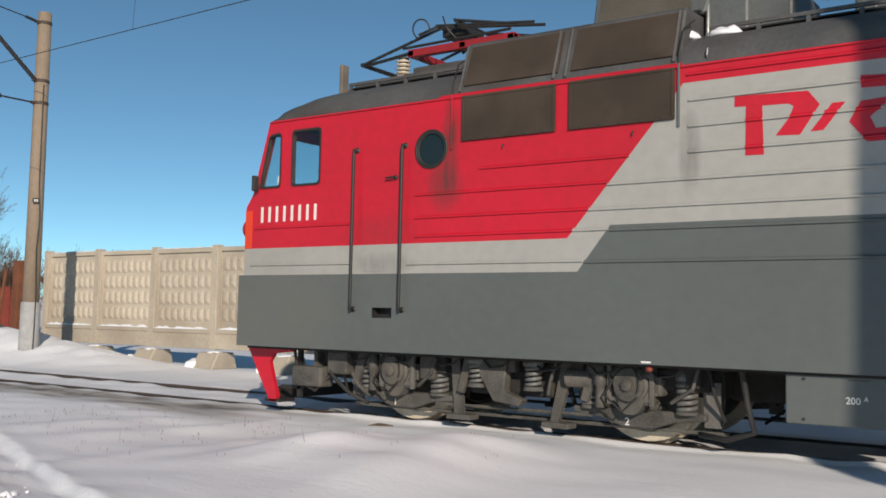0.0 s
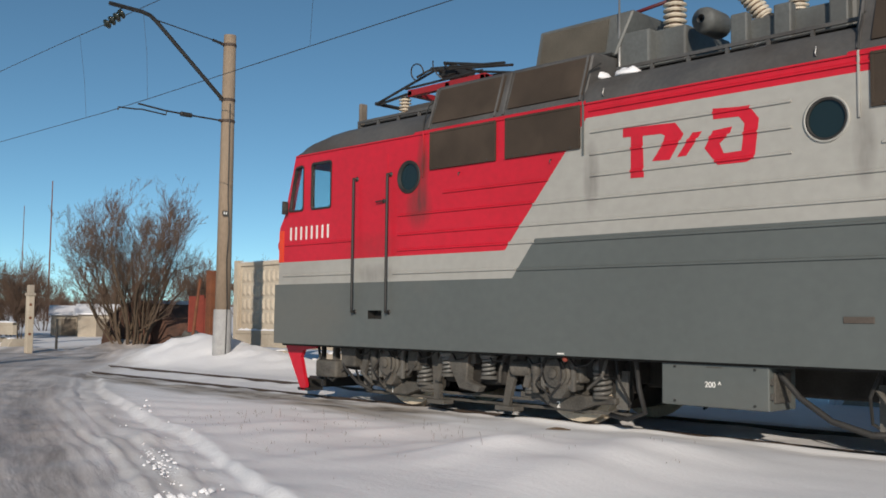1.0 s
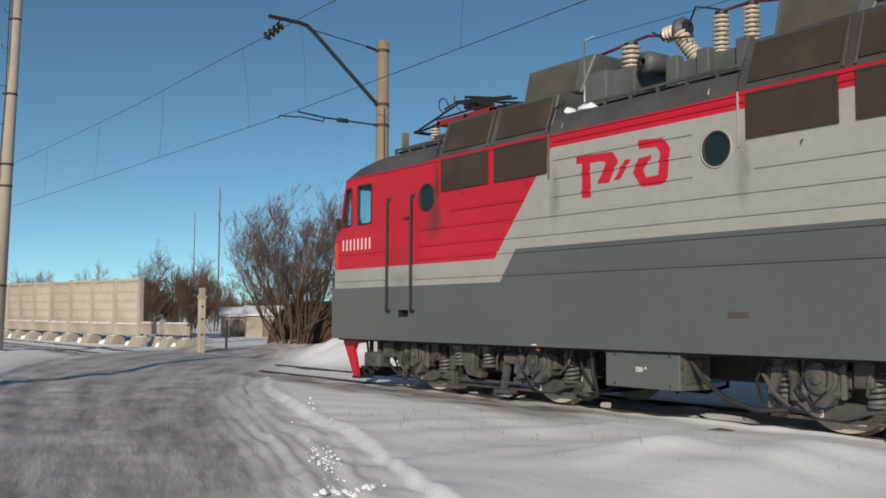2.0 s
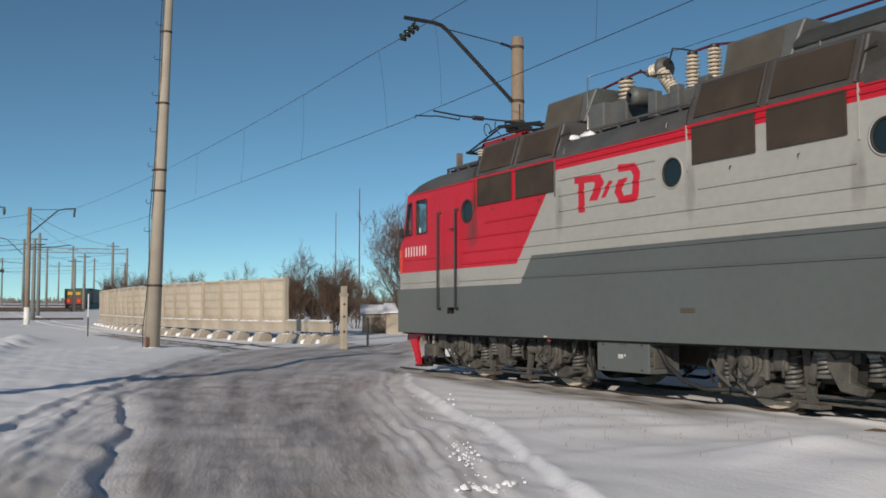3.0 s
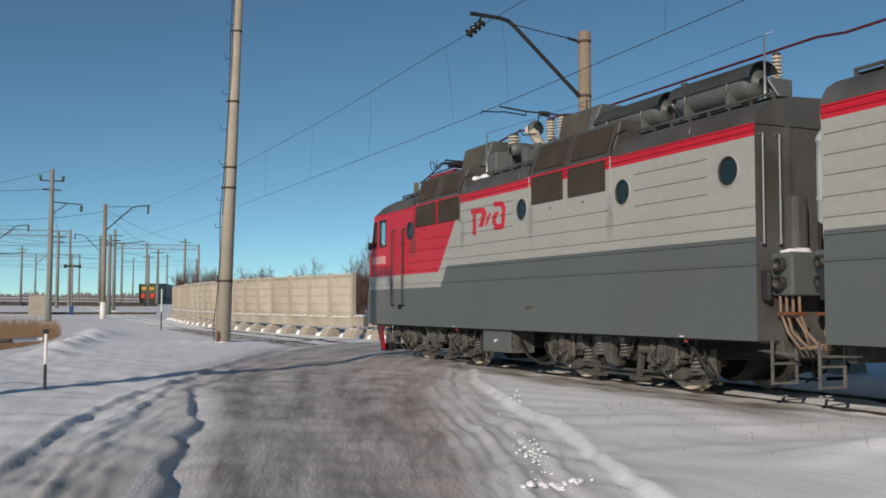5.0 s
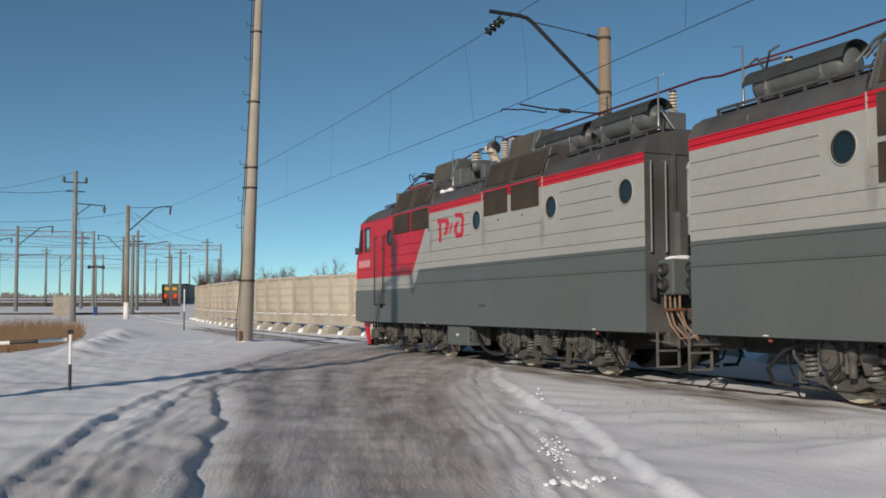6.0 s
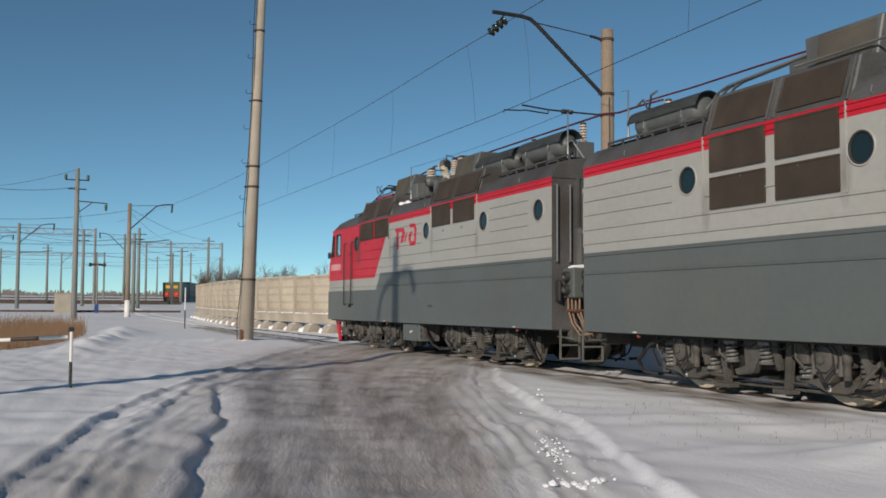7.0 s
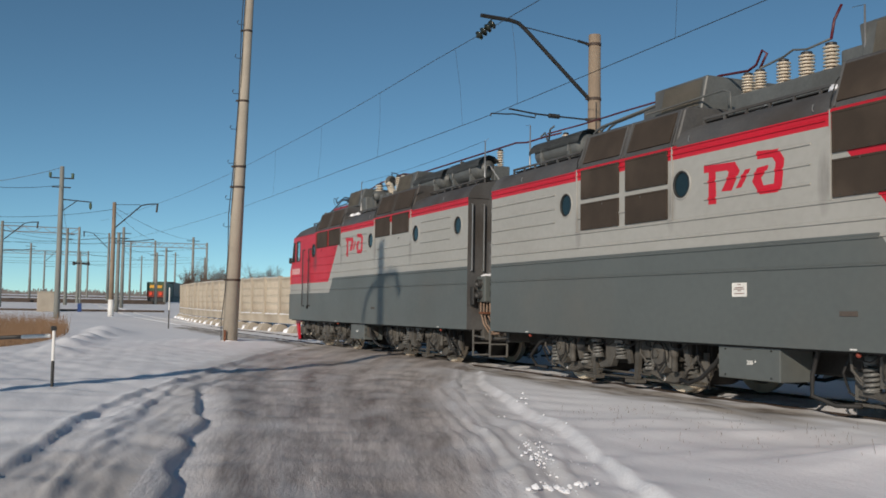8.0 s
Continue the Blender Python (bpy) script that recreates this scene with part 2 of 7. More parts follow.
def ground_material(name, road):
    """Wind-packed snow, soiled and toned for shading by an attribute; the road adds brown ice streaked along the tyre
    marks.
    """
    m = bpy.data.materials.new(name)
    m.use_nodes = True
    nt = m.node_tree
    n, lk = nt.nodes, nt.links
    b = n["Principled BSDF"]
    at = n.new("ShaderNodeAttribute")
    at.attribute_name = "dirt_tone"
    geo = n.new("ShaderNodeTexCoord")
    lane = n.new("ShaderNodeAttribute")  # metres across and along the road
    lane.attribute_name = "lane"

    def mapped(src, scale, turn=0):
        m2 = n.new("ShaderNodeMapping")
        m2.inputs["Rotation"].default_value = (0, 0, radians(turn))
        m2.inputs["Scale"].default_value = scale
        lk.new(src, m2.inputs[0])
        return m2

    if road:
        mp, mottle = mapped(lane.outputs["Vector"], (1.0, 0.045, 1.0)), mapped(lane.outputs["Vector"], (1.0, 0.17, 1.0))
    else:
        mp, mottle = mapped(geo.outputs["Object"], (1.0, 0.17, 1.0), 20), mapped(geo.outputs["Object"], (1.0, 0.45, 1.0), 20)

    def tex(scale, detail, src, rough=0.55):
        t = n.new("ShaderNodeTexNoise")
        t.inputs["Scale"].default_value, t.inputs["Detail"].default_value, t.inputs["Roughness"].default_value = scale, detail, rough
        lk.new(src, t.inputs["Vector"])
        return t

    def ramp(src, p0, c0, p1, c1):
        r = n.new("ShaderNodeValToRGB")
        r.color_ramp.elements[0].position, r.color_ramp.elements[1].position = p0, p1
        r.color_ramp.elements[0].color, r.color_ramp.elements[1].color = (*c0, 1), (*c1, 1)
        lk.new(src, r.inputs[0])
        return r

    def mix(fac, a, c):
        x = n.new("ShaderNodeMix")
        x.data_type = "RGBA"
        lk.new(fac, x.inputs[0])
        lk.new(a, x.inputs[6])
        lk.new(c, x.inputs[7])
        return x.outputs[2]

    streak, patch, grain, drift = tex(2.0 if road else 3.0, 6, mp.outputs[0], 0.62), tex(2.9, 8, mottle.outputs[0], 0.66), tex(28, 5, geo.outputs["Object"]), tex(0.35, 4, mp.outputs[0])
    snow = ramp(drift.outputs["Fac"], 0.35, (0.80, 0.81, 0.84), 0.65, (0.88, 0.88, 0.90))
    dark, pale = ((0.16, 0.131, 0.113), (0.62, 0.57, 0.54)) if road else ((0.10, 0.084, 0.068), (0.50, 0.46, 0.42))
    ice = ramp(streak.outputs["Fac"], 0.38, tuple(c * 1.4 for c in dark), 0.62, pale)
    soil = ramp(patch.outputs["Fac"], 0.42, dark, 0.58, pale)
    brown = mix(grain.outputs["Fac"], ice.outputs[0], soil.outputs[0])
    # the soiling and shading tone is broken up by noise
    sm = n.new("ShaderNodeMath")
    sm.operation = "MULTIPLY_ADD"
    sm.inputs[1].default_value = 0.7
    sub = n.new("ShaderNodeMath")
    sub.operation = "SUBTRACT"
    sub.inputs[1].default_value = 0.5
    lk.new(patch.outputs["Fac"], sub.inputs[0])
    lk.new(sub.outputs[0], sm.inputs[0])
    lk.new(at.outputs["Fac"], sm.inputs[2])
    sh = n.new("ShaderNodeMapRange")
    sh.inputs["From Min"].default_value, sh.inputs["From Max"].default_value = 0.15, 0.85
    lk.new(sm.outputs[0], sh.inputs["Value"])
    lk.new(mix(sh.outputs[0], snow.outputs[0], brown), b.inputs["Base Color"])
    rr = n.new("ShaderNodeMapRange")
    rr.inputs["To Min"].default_value, rr.inputs["To Max"].default_value = 0.7, (0.5 if road else 0.75)
    lk.new(sh.outputs[0], rr.inputs["Value"])
    lk.new(rr.outputs[0], b.inputs["Roughness"])
    hsum = n.new("ShaderNodeMath")
    hsum.operation = "MULTIPLY_ADD"
    hsum.inputs[1].default_value = 0.35
    lk.new(grain.outputs["Fac"], hsum.inputs[0])
    lk.new((patch if road else streak).outputs["Fac"], hsum.inputs[2])
    bp = n.new("ShaderNodeBump")
    bp.inputs["Strength"].default_value, bp.inputs["Distance"].default_value = (0.6 if road else 0.38), (0.06 if road else 0.035)
    lk.new(hsum.outputs[0], bp.inputs["Height"])
    lk.new(bp.outputs[0], b.inputs["Normal"])
    return m


SNOW, ROADICE = ground_material("packed_snow", False), ground_material("dirty_road_ice", True)


# ---- mesh helpers ----
def obj(name, bm, mats, parent=None, label="", smooth=False):
    me = bpy.data.meshes.new(name)
    bm.to_mesh(me)
    bm.free()
    for m in mats if isinstance(mats, (list, tuple)) else [mats]:
        me.materials.append(m)
    if smooth:
        for p in me.polygons:
            p.use_smooth = True
    ob = new(name, me)
    if parent is not None:
        ob.parent = parent
    if label:
        tagged(ob, label)
    return ob


SINGLY = {"busbar", "hose", "cable", "brake_hanger", "brake_rod", "brake_cylinder", "roof_pipe", "jumper_cable", "roof_walkway", "traction_motor", "tank_cradle", "switch_base", "cab_desk", "hatch", "cap", "pantograph_head"}


def part(name, bm, mat, parent, label="", smooth=False):
    """Links a bmesh as a part; pieces that lie apart become parts of their own for the kinds in SINGLY."""
    if name in SINGLY:
        left = set(bm.verts)
        while left:
            grp, todo = set(), [left.pop()]
            while todo:
                v = todo.pop()
                grp.add(v)
                for e in v.link_edges:
                    o = e.other_vert(v)
                    if o in left:
                        left.discard(o)
                        todo.append(o)
            if not left:
                break
            piece, made = bmesh.new(), {}
            for v in grp:
                made[v] = piece.verts.new(v.co)
            for f in {f for v in grp for f in v.link_faces}:
                piece.faces.new([made[v] for v in f.verts]).material_index = f.material_index
            obj(name, piece, mat, parent, label, smooth)
            bmesh.ops.delete(bm, geom=list(grp), context="VERTS")
            left = set(bm.verts)
    return obj(name, bm, mat, parent, label, smooth)


def box(bm, x0, x1, y0, y1, z0, z1, bevel=0.0, mat=0, m=None):
    r = bmesh.ops.create_cube(bm, size=1)["verts"]
    bmesh.ops.transform(bm, matrix=Matrix.Translation(((x0 + x1) / 2, (y0 + y1) / 2, (z0 + z1) / 2)) @ Matrix.Diagonal((abs(x1 - x0), abs(y1 - y0), abs(z1 - z0), 1)), verts=r)
    faces = list({f for v in r for f in v.link_faces})
    for f in faces:
        f.material_index = mat
    if m is not None:
        bmesh.ops.transform(bm, matrix=m, verts=r)
    if bevel:
        bmesh.ops.bevel(bm, geom=list({e for v in r for e in v.link_edges}), offset=bevel, segments=2, affect="EDGES", profile=0.5)
    return bm


def rod(bm, a, b, r0, r1=None, seg=10, mat=0, caps=True):
    """A straight, tapered round bar from a to b."""
    a, b = Vector(a), Vector(b)
    d = b - a
    q = d.to_track_quat("Z", "Y").to_matrix().to_4x4()
    r = bmesh.ops.create_cone(bm, cap_ends=caps, segments=seg, radius1=r0, radius2=r0 if r1 is None else r1, depth=d.length)["verts"]
    bmesh.ops.transform(bm, matrix=Matrix.Translation((a + b) / 2) @ q, verts=r)
    for f in {f for v in r for f in v.link_faces}:
        f.material_index = mat
    return bm


def tube(bm, pts, r, seg=6, mat=0):
    """A bent round bar through the points."""
    pts = [Vector(p) for p in pts]
    rings = []
    for i, p in enumerate(pts):
        d = (pts[min(i + 1, len(pts) - 1)] - pts[max(i - 1, 0)]).normalized()
        q = d.to_track_quat("Z", "Y")
        rr = r[i] if isinstance(r, (list, tuple)) else r
        rings.append([bm.verts.new(p + q @ Vector((rr * math.cos(2 * math.pi * k / seg), rr * math.sin(2 * math.pi * k / seg), 0))) for k in range(seg)])
    for a, b in zip(rings, rings[1:]):
        # match the rings where the frame of the tube turns
        best = min(range(seg), key=lambda o: sum((a[k].co - b[(k + o) % seg].co).length_squared for k in range(seg)))
        for k in range(seg):
            f = bm.faces.new((a[k], a[(k + 1) % seg], b[(k + 1 + best) % seg], b[(k + best) % seg]))
            f.material_index = mat
    for ring in (rings[0], rings[-1]):
        f = bm.faces.new(ring)
        f.material_index = mat
    return bm


def lathe(bm, prof, base=(0, 0, 0), axis=(0, 0, 1), seg=16, mat=0):
    """A turned body: profile of (radius, height)."""
    q = Vector(axis).to_track_quat("Z", "Y")
    rings = [[bm.verts.new(Vector(base) + q @ Vector((max(r, 1e-4) * math.cos(2 * math.pi * k / seg), max(r, 1e-4) * math.sin(2 * math.pi * k / seg), h))) for k in range(seg)] for r, h in prof]
    for a, b in zip(rings, rings[1:]):
        for k in range(seg):
            f = bm.faces.new((a[k], a[(k + 1) % seg], b[(k + 1) % seg], b[k]))
            f.material_index = mat
    for ring in (rings[0], rings[-1]):
        f = bm.faces.new(ring)
        f.material_index = mat
    return bm


def helix(bm, base, radius, height, turns, wire, seg=6, mat=0):
    n = int(turns * 12)
    pts = [(base[0] + radius * math.cos(2 * math.pi * turns * i / n), base[1] + radius * math.sin(2 * math.pi * turns * i / n), base[2] + height * i / n) for i in range(n + 1)]
    return tube(bm, pts, wire, seg, mat)


def prism(bm, poly, x0, x1, mat=0):
    """A flat shape given in (y, z), between two x."""
    a = [bm.verts.new((x0, y, z)) for y, z in poly]
    b = [bm.verts.new((x1, y, z)) for y, z in poly]
    fs = [bm.faces.new(a), bm.faces.new(b[::-1])]
    for k in range(len(poly)):
        fs.append(bm.faces.new((a[k], b[k], b[(k + 1) % len(poly)], a[(k + 1) % len(poly)])))
    for f in fs:
        f.material_index = mat
    bmesh.ops.recalc_face_normals(bm, faces=fs)
    return bm


def blob(bm, c, sx, sy, sz, seed, sub=3, rough=0.35):
    r = bmesh.ops.create_icosphere(bm, subdivisions=sub, radius=1)["verts"]
    for v in r:
        k = 1 + rough * noise.noise(v.co * 1.7 + Vector((seed, seed * 0.7, 0)))
        v.co = Vector((c[0] + v.co.x * sx * k, c[1] + v.co.y * sy * k, c[2] + max(v.co.z, -0.3) * sz * k))


def empty(name, label, category, group="", kind=""):
    ob = new(name)
    ob.empty_display_size = 0.2
    return tagged(ob, label, category, group, kind)


# ---- ground and road ----
ROAD_L = [(-2.2, -40), (-1.6, -6), (-0.5, 2), (0.75, 7.3), (2.3, 14), (4.0, 21.2), (7.6, 30.2), (12.6, 35.2), (16.5, 38.5), (19, 41)]
ROAD_R = [(3.0, -40), (2.6, -6), (2.7, 2), (3.46, 6.4), (5.2, 11), (6.9, 15.2), (9.2, 20.0), (12.3, 24.6), (16.5, 29.8), (19, 33)]


def dense(pts, n=40):
    pts = np.array(pts, float)
    out = [pts[0]]
    for i in range(len(pts) - 1):
        p0, p1, p2, p3 = pts[max(i - 1, 0)], pts[i], pts[i + 1], pts[min(i + 2, len(pts) - 1)]
        for u in np.linspace(0, 1, n + 1)[1:]:
            out.append(0.5 * (2 * p1 + (p2 - p0) * u + (2 * p0 - 5 * p1 + 4 * p2 - p3) * u * u + (3 * p1 - p0 - 3 * p2 + p3) * u ** 3))
    return np.array(out)


RL, RR = dense(ROAD_L), dense(ROAD_R)


def away(line, X, Y):
    """Distance of points from a polyline."""
    best = np.full(X.shape, 1e9)
    for (ax, ay), (bx, by) in zip(line[:-1], line[1:]):
        dx, dy = bx - ax, by - ay
        u = np.clip(((X - ax) * dx + (Y - ay) * dy) / (dx * dx + dy * dy + 1e-9), 0, 1)
        best = np.minimum(best, np.hypot(X - ax - u * dx, Y - ay - u * dy))
    return best


def inside(X, Y):
    poly = np.vstack([RL, RR[::-1]])
    res = np.zeros(X.shape, bool)
    x0, y0 = poly[:, 0], poly[:, 1]
    x1, y1 = np.roll(x0, -1), np.roll(y0, -1)
    for a, b, c, d in zip(x0, y0, x1, y1):
        if b != d:
            cond = ((b > Y) != (d > Y)) & (X < (c - a) * (Y - b) / (d - b) + a)
            res ^= cond
    return res


def lump(X, Y, seed, size):
    """Smooth value noise by sums of turned waves."""
    rng = np.random.RandomState(seed)
    s = np.zeros(X.shape)
    for _ in range(9):
        a, p, k = rng.uniform(0, 6.28), rng.uniform(0, 6.28), 6.28 / (size * rng.uniform(0.6, 1.8))
        s += np.sin((X * math.cos(a) + Y * math.sin(a)) * k + p)
    return s / 4.2


RIDGE_L = dense([(-0.9, 4.0), (0.0, 8.4), (1.1, 13.3), (2.5, 17.0), (5.7, 25.5), (9.2, 33.2), (11.5, 37.0)], 12)
RIDGE_M = dense([(0.55, 9.2), (1.27, 12.3), (1.95, 14.6), (2.75, 17.6)], 12)
RIDGE_R = dense([(3.7, 4.5), (4.25, 6.3), (5.5, 9.7), (7.1, 14.8), (9.1, 19.3)], 12)
EDGE_R = dense([(3.2, 4.0), (3.75, 6.3), (4.7, 8.6), (5.9, 11.8), (6.9, 14.2)], 12)
RUT = dense([(0.75, 5.2), (1.0, 7.0), (1.22, 7.9), (1.28, 8.7), (1.62, 9.9), (1.72, 10.7), (2.14, 12.0), (2.22, 13.0), (2.5, 14.7), (2.85, 16.9)], 10)
TYRES = [dense([(a[0] + (b[0] - a[0]) * u, a[1] + (b[1] - a[1]) * u) for a, b in zip(ROAD_L[1:9], ROAD_R[1:9])], 8) for u in (0.25, 0.43, 0.62, 0.8)]


def far_rise(r):
    return np.interp(r, [0, 45, 100, 150, 300, 1000, 3000], [0, 0.0, 0.32, 1.55, 3.9, 10.5, 18.0])


def heights(X, Y):
    r = np.hypot(X, Y)
    isr = inside(X, Y)
    dl, dr = away(RL[::6], X, Y), away(RR[::6], X, Y)
    edge = np.minimum(dl, dr)
    near = np.exp(-(r / 60) ** 2)
    h = -0.09 + 0.030 * lump(X, Y, 1, 5.0) * near + 0.012 * lump(X, Y, 2, 1.1) * near + far_rise(r)
    # wind ripples and trodden patches on the open snow
    open_snow = np.clip((RL[0, 0] + 9 - X) / 6, 0, 1) * np.clip((60 - Y) / 20, 0, 1) * (Y > 3)
    h += open_snow * (0.020 * lump(X * 0.6, Y * 0.35, 31, 1.5) + 0.012 * lump(X, Y * 0.45, 32, 0.55))
    h -= open_snow * 0.045 * np.clip(lump(X, Y * 0.6, 33, 1.0) - 1.05, 0, 1)
    # road bed
    road = np.where(isr, np.clip(edge / 0.5, 0, 1), 0)
    h = h * (1 - road) + road * (-0.10 + 0.012 * lump(X, Y, 3, 0.9) + 0.020 * lump(X, Y, 4, 2.2))
    for k, ty in enumerate(TYRES):
        d = away(ty, X, Y)
        h -= np.where(isr, 0.028 * np.exp(-(d / 0.22) ** 2) * (0.6 + 0.4 * lump(X, Y, 20 + k, 3.0)), 0)
    # deeper snow beyond the ploughed edges, which break off in steps
    def beyond(line, side):
        xr = np.interp(Y, line[:, 1], line[:, 0])
        return side * (X - xr) * 0.93 + 0.035 * lump(X, Y, 45, 3.2) + 0.012 * lump(X, Y, 46, 0.5)
    fade = np.clip((Y - 2.5) / 2, 0, 1)
    step = lambda s, w: np.clip(s / w, 0, 1) ** 2 * (3 - 2 * np.clip(s / w, 0, 1))
    sl, sr = beyond(RIDGE_L, -1), beyond(RIDGE_R, 1)
    fl = fade * np.clip((37 - Y) / 8, 0, 1)
    fr = fade * np.clip((20.5 - Y) / 2, 0, 1)
    h += 0.050 * np.clip(0.95 + 0.25 * lump(X, Y, 83, 1.9), 0.4, 1.5) * step(sl, 0.095) * fl * np.exp(-(np.clip(sl, 0, 99) / 14) ** 2)
    h += 0.026 * np.exp(-((sl - 0.09) / 0.09) ** 2) * fl * np.clip(0.8 + 0.35 * lump(X, Y, 5, 1.1), 0, 2)
    s2 = beyond(RIDGE_M, -1)  # a second, lower scraped edge
    h += 0.045 * np.clip(0.9 + 0.3 * lump(X, Y, 84, 1.5), 0.2, 1.5) * step(s2, 0.07) * np.clip((Y - 8.8) / 1.5, 0, 1) * np.clip((17.6 - Y) / 1.5, 0, 1) * np.exp(-(np.clip(s2, 0, 99) / 0.35) ** 2)
    h += 0.070 * step(sr, 0.07) * fr * np.exp(-(np.clip(sr, 0, 99) / 1.7) ** 2)
    h += 0.014 * np.exp(-((sr - 0.1) / 0.1) ** 2) * fr * np.clip(0.7 + 0.5 * lump(X, Y, 6, 1.4), 0, 2)
    for s, f, sd in ((sl, fl, 51), (sr, fr, 52)):  # scraped lines along the edges
        h += 0.008 * f * np.sin(s * 24 + 1.2 * lump(X, Y, sd, 4.0)) * np.exp(-((s + 0.55) / 0.42) ** 2) * (0.6 + 0.4 * lump(X, Y, sd + 5, 2.6))
        h += 0.042 * f * np.exp(-((s + 0.38 + 0.07 * lump(X, Y, sd + 9, 4.0)) / 0.055) ** 2) * np.clip(0.6 + 0.4 * lump(X, Y, sd + 7, 2.3), 0, 1.3)
        if sd == 52:
            h += 0.03 * f * step(s + 0.85 + 0.06 * lump(X, Y, sd + 11, 3.0), 0.08) * (1 - step(s + 0.3, 0.5))
            h += 0.013 * f * np.sin(s * 40 + 1.0 * lump(X, Y, 77, 5.0)) * np.exp(-((s + 0.7) / 0.5) ** 2)
        h += 0.017 * f * lump(s * 8, Y, sd + 40, 1.7) * np.exp(-((s + 0.45) / 0.5) ** 2)  # chopped streaks
        h += 0.008 * f * lump(X, Y, sd + 44, 0.42) * np.exp(-((s + 0.1) / 0.28) ** 2)
    s = X - np.interp(Y, RUT[:, 1], RUT[:, 0])  # a rut with one steep side
    groove = np.where(s < 0, np.clip(1 + s / 0.10, 0, 1), np.clip(1 - s / 0.42, 0, 1)) * np.clip((16.9 - Y) / 2.0, 0, 1) * (Y > 4.5)
    h -= 0.088 * groove
    # lone swells and heaped snow
    for cx, cy, rx, ry, hh in ((6.6, 7.3, 3.0, 0.25, 0.03), (7.9, 8.6, 2.2, 0.3, 0.035), (6.2, 9.6, 2.0, 0.35, 0.03), (6.60, 36.0, 3.2, 4.0, 0.17), (6.75, 6.25, 0.9, 0.55, 0.20), (7.6, 5.3, 1.4, 0.7, 0.17), (6.1, 5.0, 0.8, 0.5, 0.10), (13.9, 23.4, 1.7, 1.9, 0.78), (14.4, 20.6, 1.3, 1.8, 0.35), (13.7, 26.6, 1.0, 1.6, 0.33), (4.3, 30.5, 2.0, 1.4, 0.10), (2.5, 40.0, 0.5, 2.2, 0.26), (1.6, 34.5, 0.5, 1.4, 0.20), (2.0, 37.2, 0.45, 1.0, 0.22), (3.9, 50.0, 0.8, 3.0, 0.32), (3.2, 45.0, 0.5, 1.6, 0.26), (0.9, 29.0, 0.5, 1.5, 0.16), (18.3, 36.5, 1.2, 1.2, 0.35), (13.9, 36.0, 1.5, 1.0, 0.15)):
        q = ((X - cx) / rx) ** 2 + ((Y - cy) / ry) ** 2
        h += hh * np.exp(-q) * (1 + 0.14 * lump(X, Y, int(cx * 7), 0.9))
    # the snow beside the track slopes down towards the road
    k = np.clip((X - 4.6) / 4.6, 0, 1)
    h += 0.045 * k * np.clip((22 - Y) / 6, 0, 1) * np.clip((13 - X) / 2, 0, 1) * (Y > -30)
    # reed hollow
    q = ((X - 0.085 * (Y - 45) + 3.2) / 5.3) ** 2 + ((Y - 48.0) / 24.0) ** 2
    h -= 0.5 * np.clip(1 - q, 0, 1)
    # track bed: snow packed up to the rail heads, scraped low between them
    tr = np.clip(1 - np.abs(X - 10.46) / 1.9, 0, 1)
    bed = np.where(np.abs(X - 10.46) < 0.70, -0.032, -0.02) + 0.018 * lump(X, Y, 9, 0.8)
    w = np.clip(tr / 0.35, 0, 1) * np.clip((70 - np.abs(Y)) / 10, 0, 1)
    h = h * (1 - w) + bed * w
    berm = np.exp(-((X - 9.52) / 0.075) ** 2) * np.clip((10.2 - Y) / 2, 0, 1) * (np.abs(Y) < 60)
    h += berm * (0.034 + 0.010 * lump(X, Y, 61, 0.5))
    for xr in (9.70, 11.22):
        dd = np.abs(X - xr)
        h = np.where(dd < 0.085, np.minimum(h, -0.035 - 0.05 * np.clip(1 - dd / 0.085, 0, 1)), h)
    # the crossing: packed ice lies over the rails
    over = np.clip((2.9 - np.abs(X - 10.46)) / 1.6, 0, 1)
    h = np.where(isr, h + over * over * (3 - 2 * over) * (np.maximum(h, 0.006 + 0.004 * lump(X, Y, 14, 0.7)) - h), h)
    # dirt: the road, its verges, oil and grit along the track; also shading of some snow
    dirt_tone = np.where(isr, 0.50 + 0.36 * np.clip(edge / 0.45, 0, 1), 0.44 * np.exp(-(edge / 0.75) ** 2) * (r < 60))
    # left foreground: verge dirt, raised further to paint in the grazing-light grey
    dirt_tone = np.maximum(dirt_tone, 0.62 * np.exp(-(dl / 1.9) ** 2) * np.clip((13 - Y) / 5, 0, 1))
    dirt_tone = dirt_tone + np.where(isr, 0.12 * lump(X, Y, 11, 1.7), 0)
    dirt_tone = np.maximum(dirt_tone, 1.15 * np.exp(-((X - 8.98) / 0.68) ** 2) * np.clip((Y - 7.5) / 3, 0, 1) * (Y < 60) * np.clip(0.80 + 0.42 * lump(X * 3, Y, 12, 1.6), 0.15, 1))
    dirt_tone = np.maximum(dirt_tone, (0.01 + 0.06 * lump(X, Y, 71, 1.3)) * np.exp(-((X - 8.3) / 2.0) ** 2) * (np.abs(Y) < 60))
    dirt_tone = np.maximum(dirt_tone, 0.22 * np.exp(-((X - 10.46) / 0.9) ** 2) * (0.6 + 0.5 * lump(X, Y, 13, 1.2)) * (np.abs(Y) < 80))
    for cx, cy in ((6.75, 6.25), (7.6, 5.3), (6.1, 5.0), (8.4, 5.6)):  # fresh drifts lie clean
        dirt_tone = dirt_tone * (1 - 0.85 * np.exp(-((X - cx) / 0.9) ** 2 - ((Y - cy) / 0.6) ** 2))
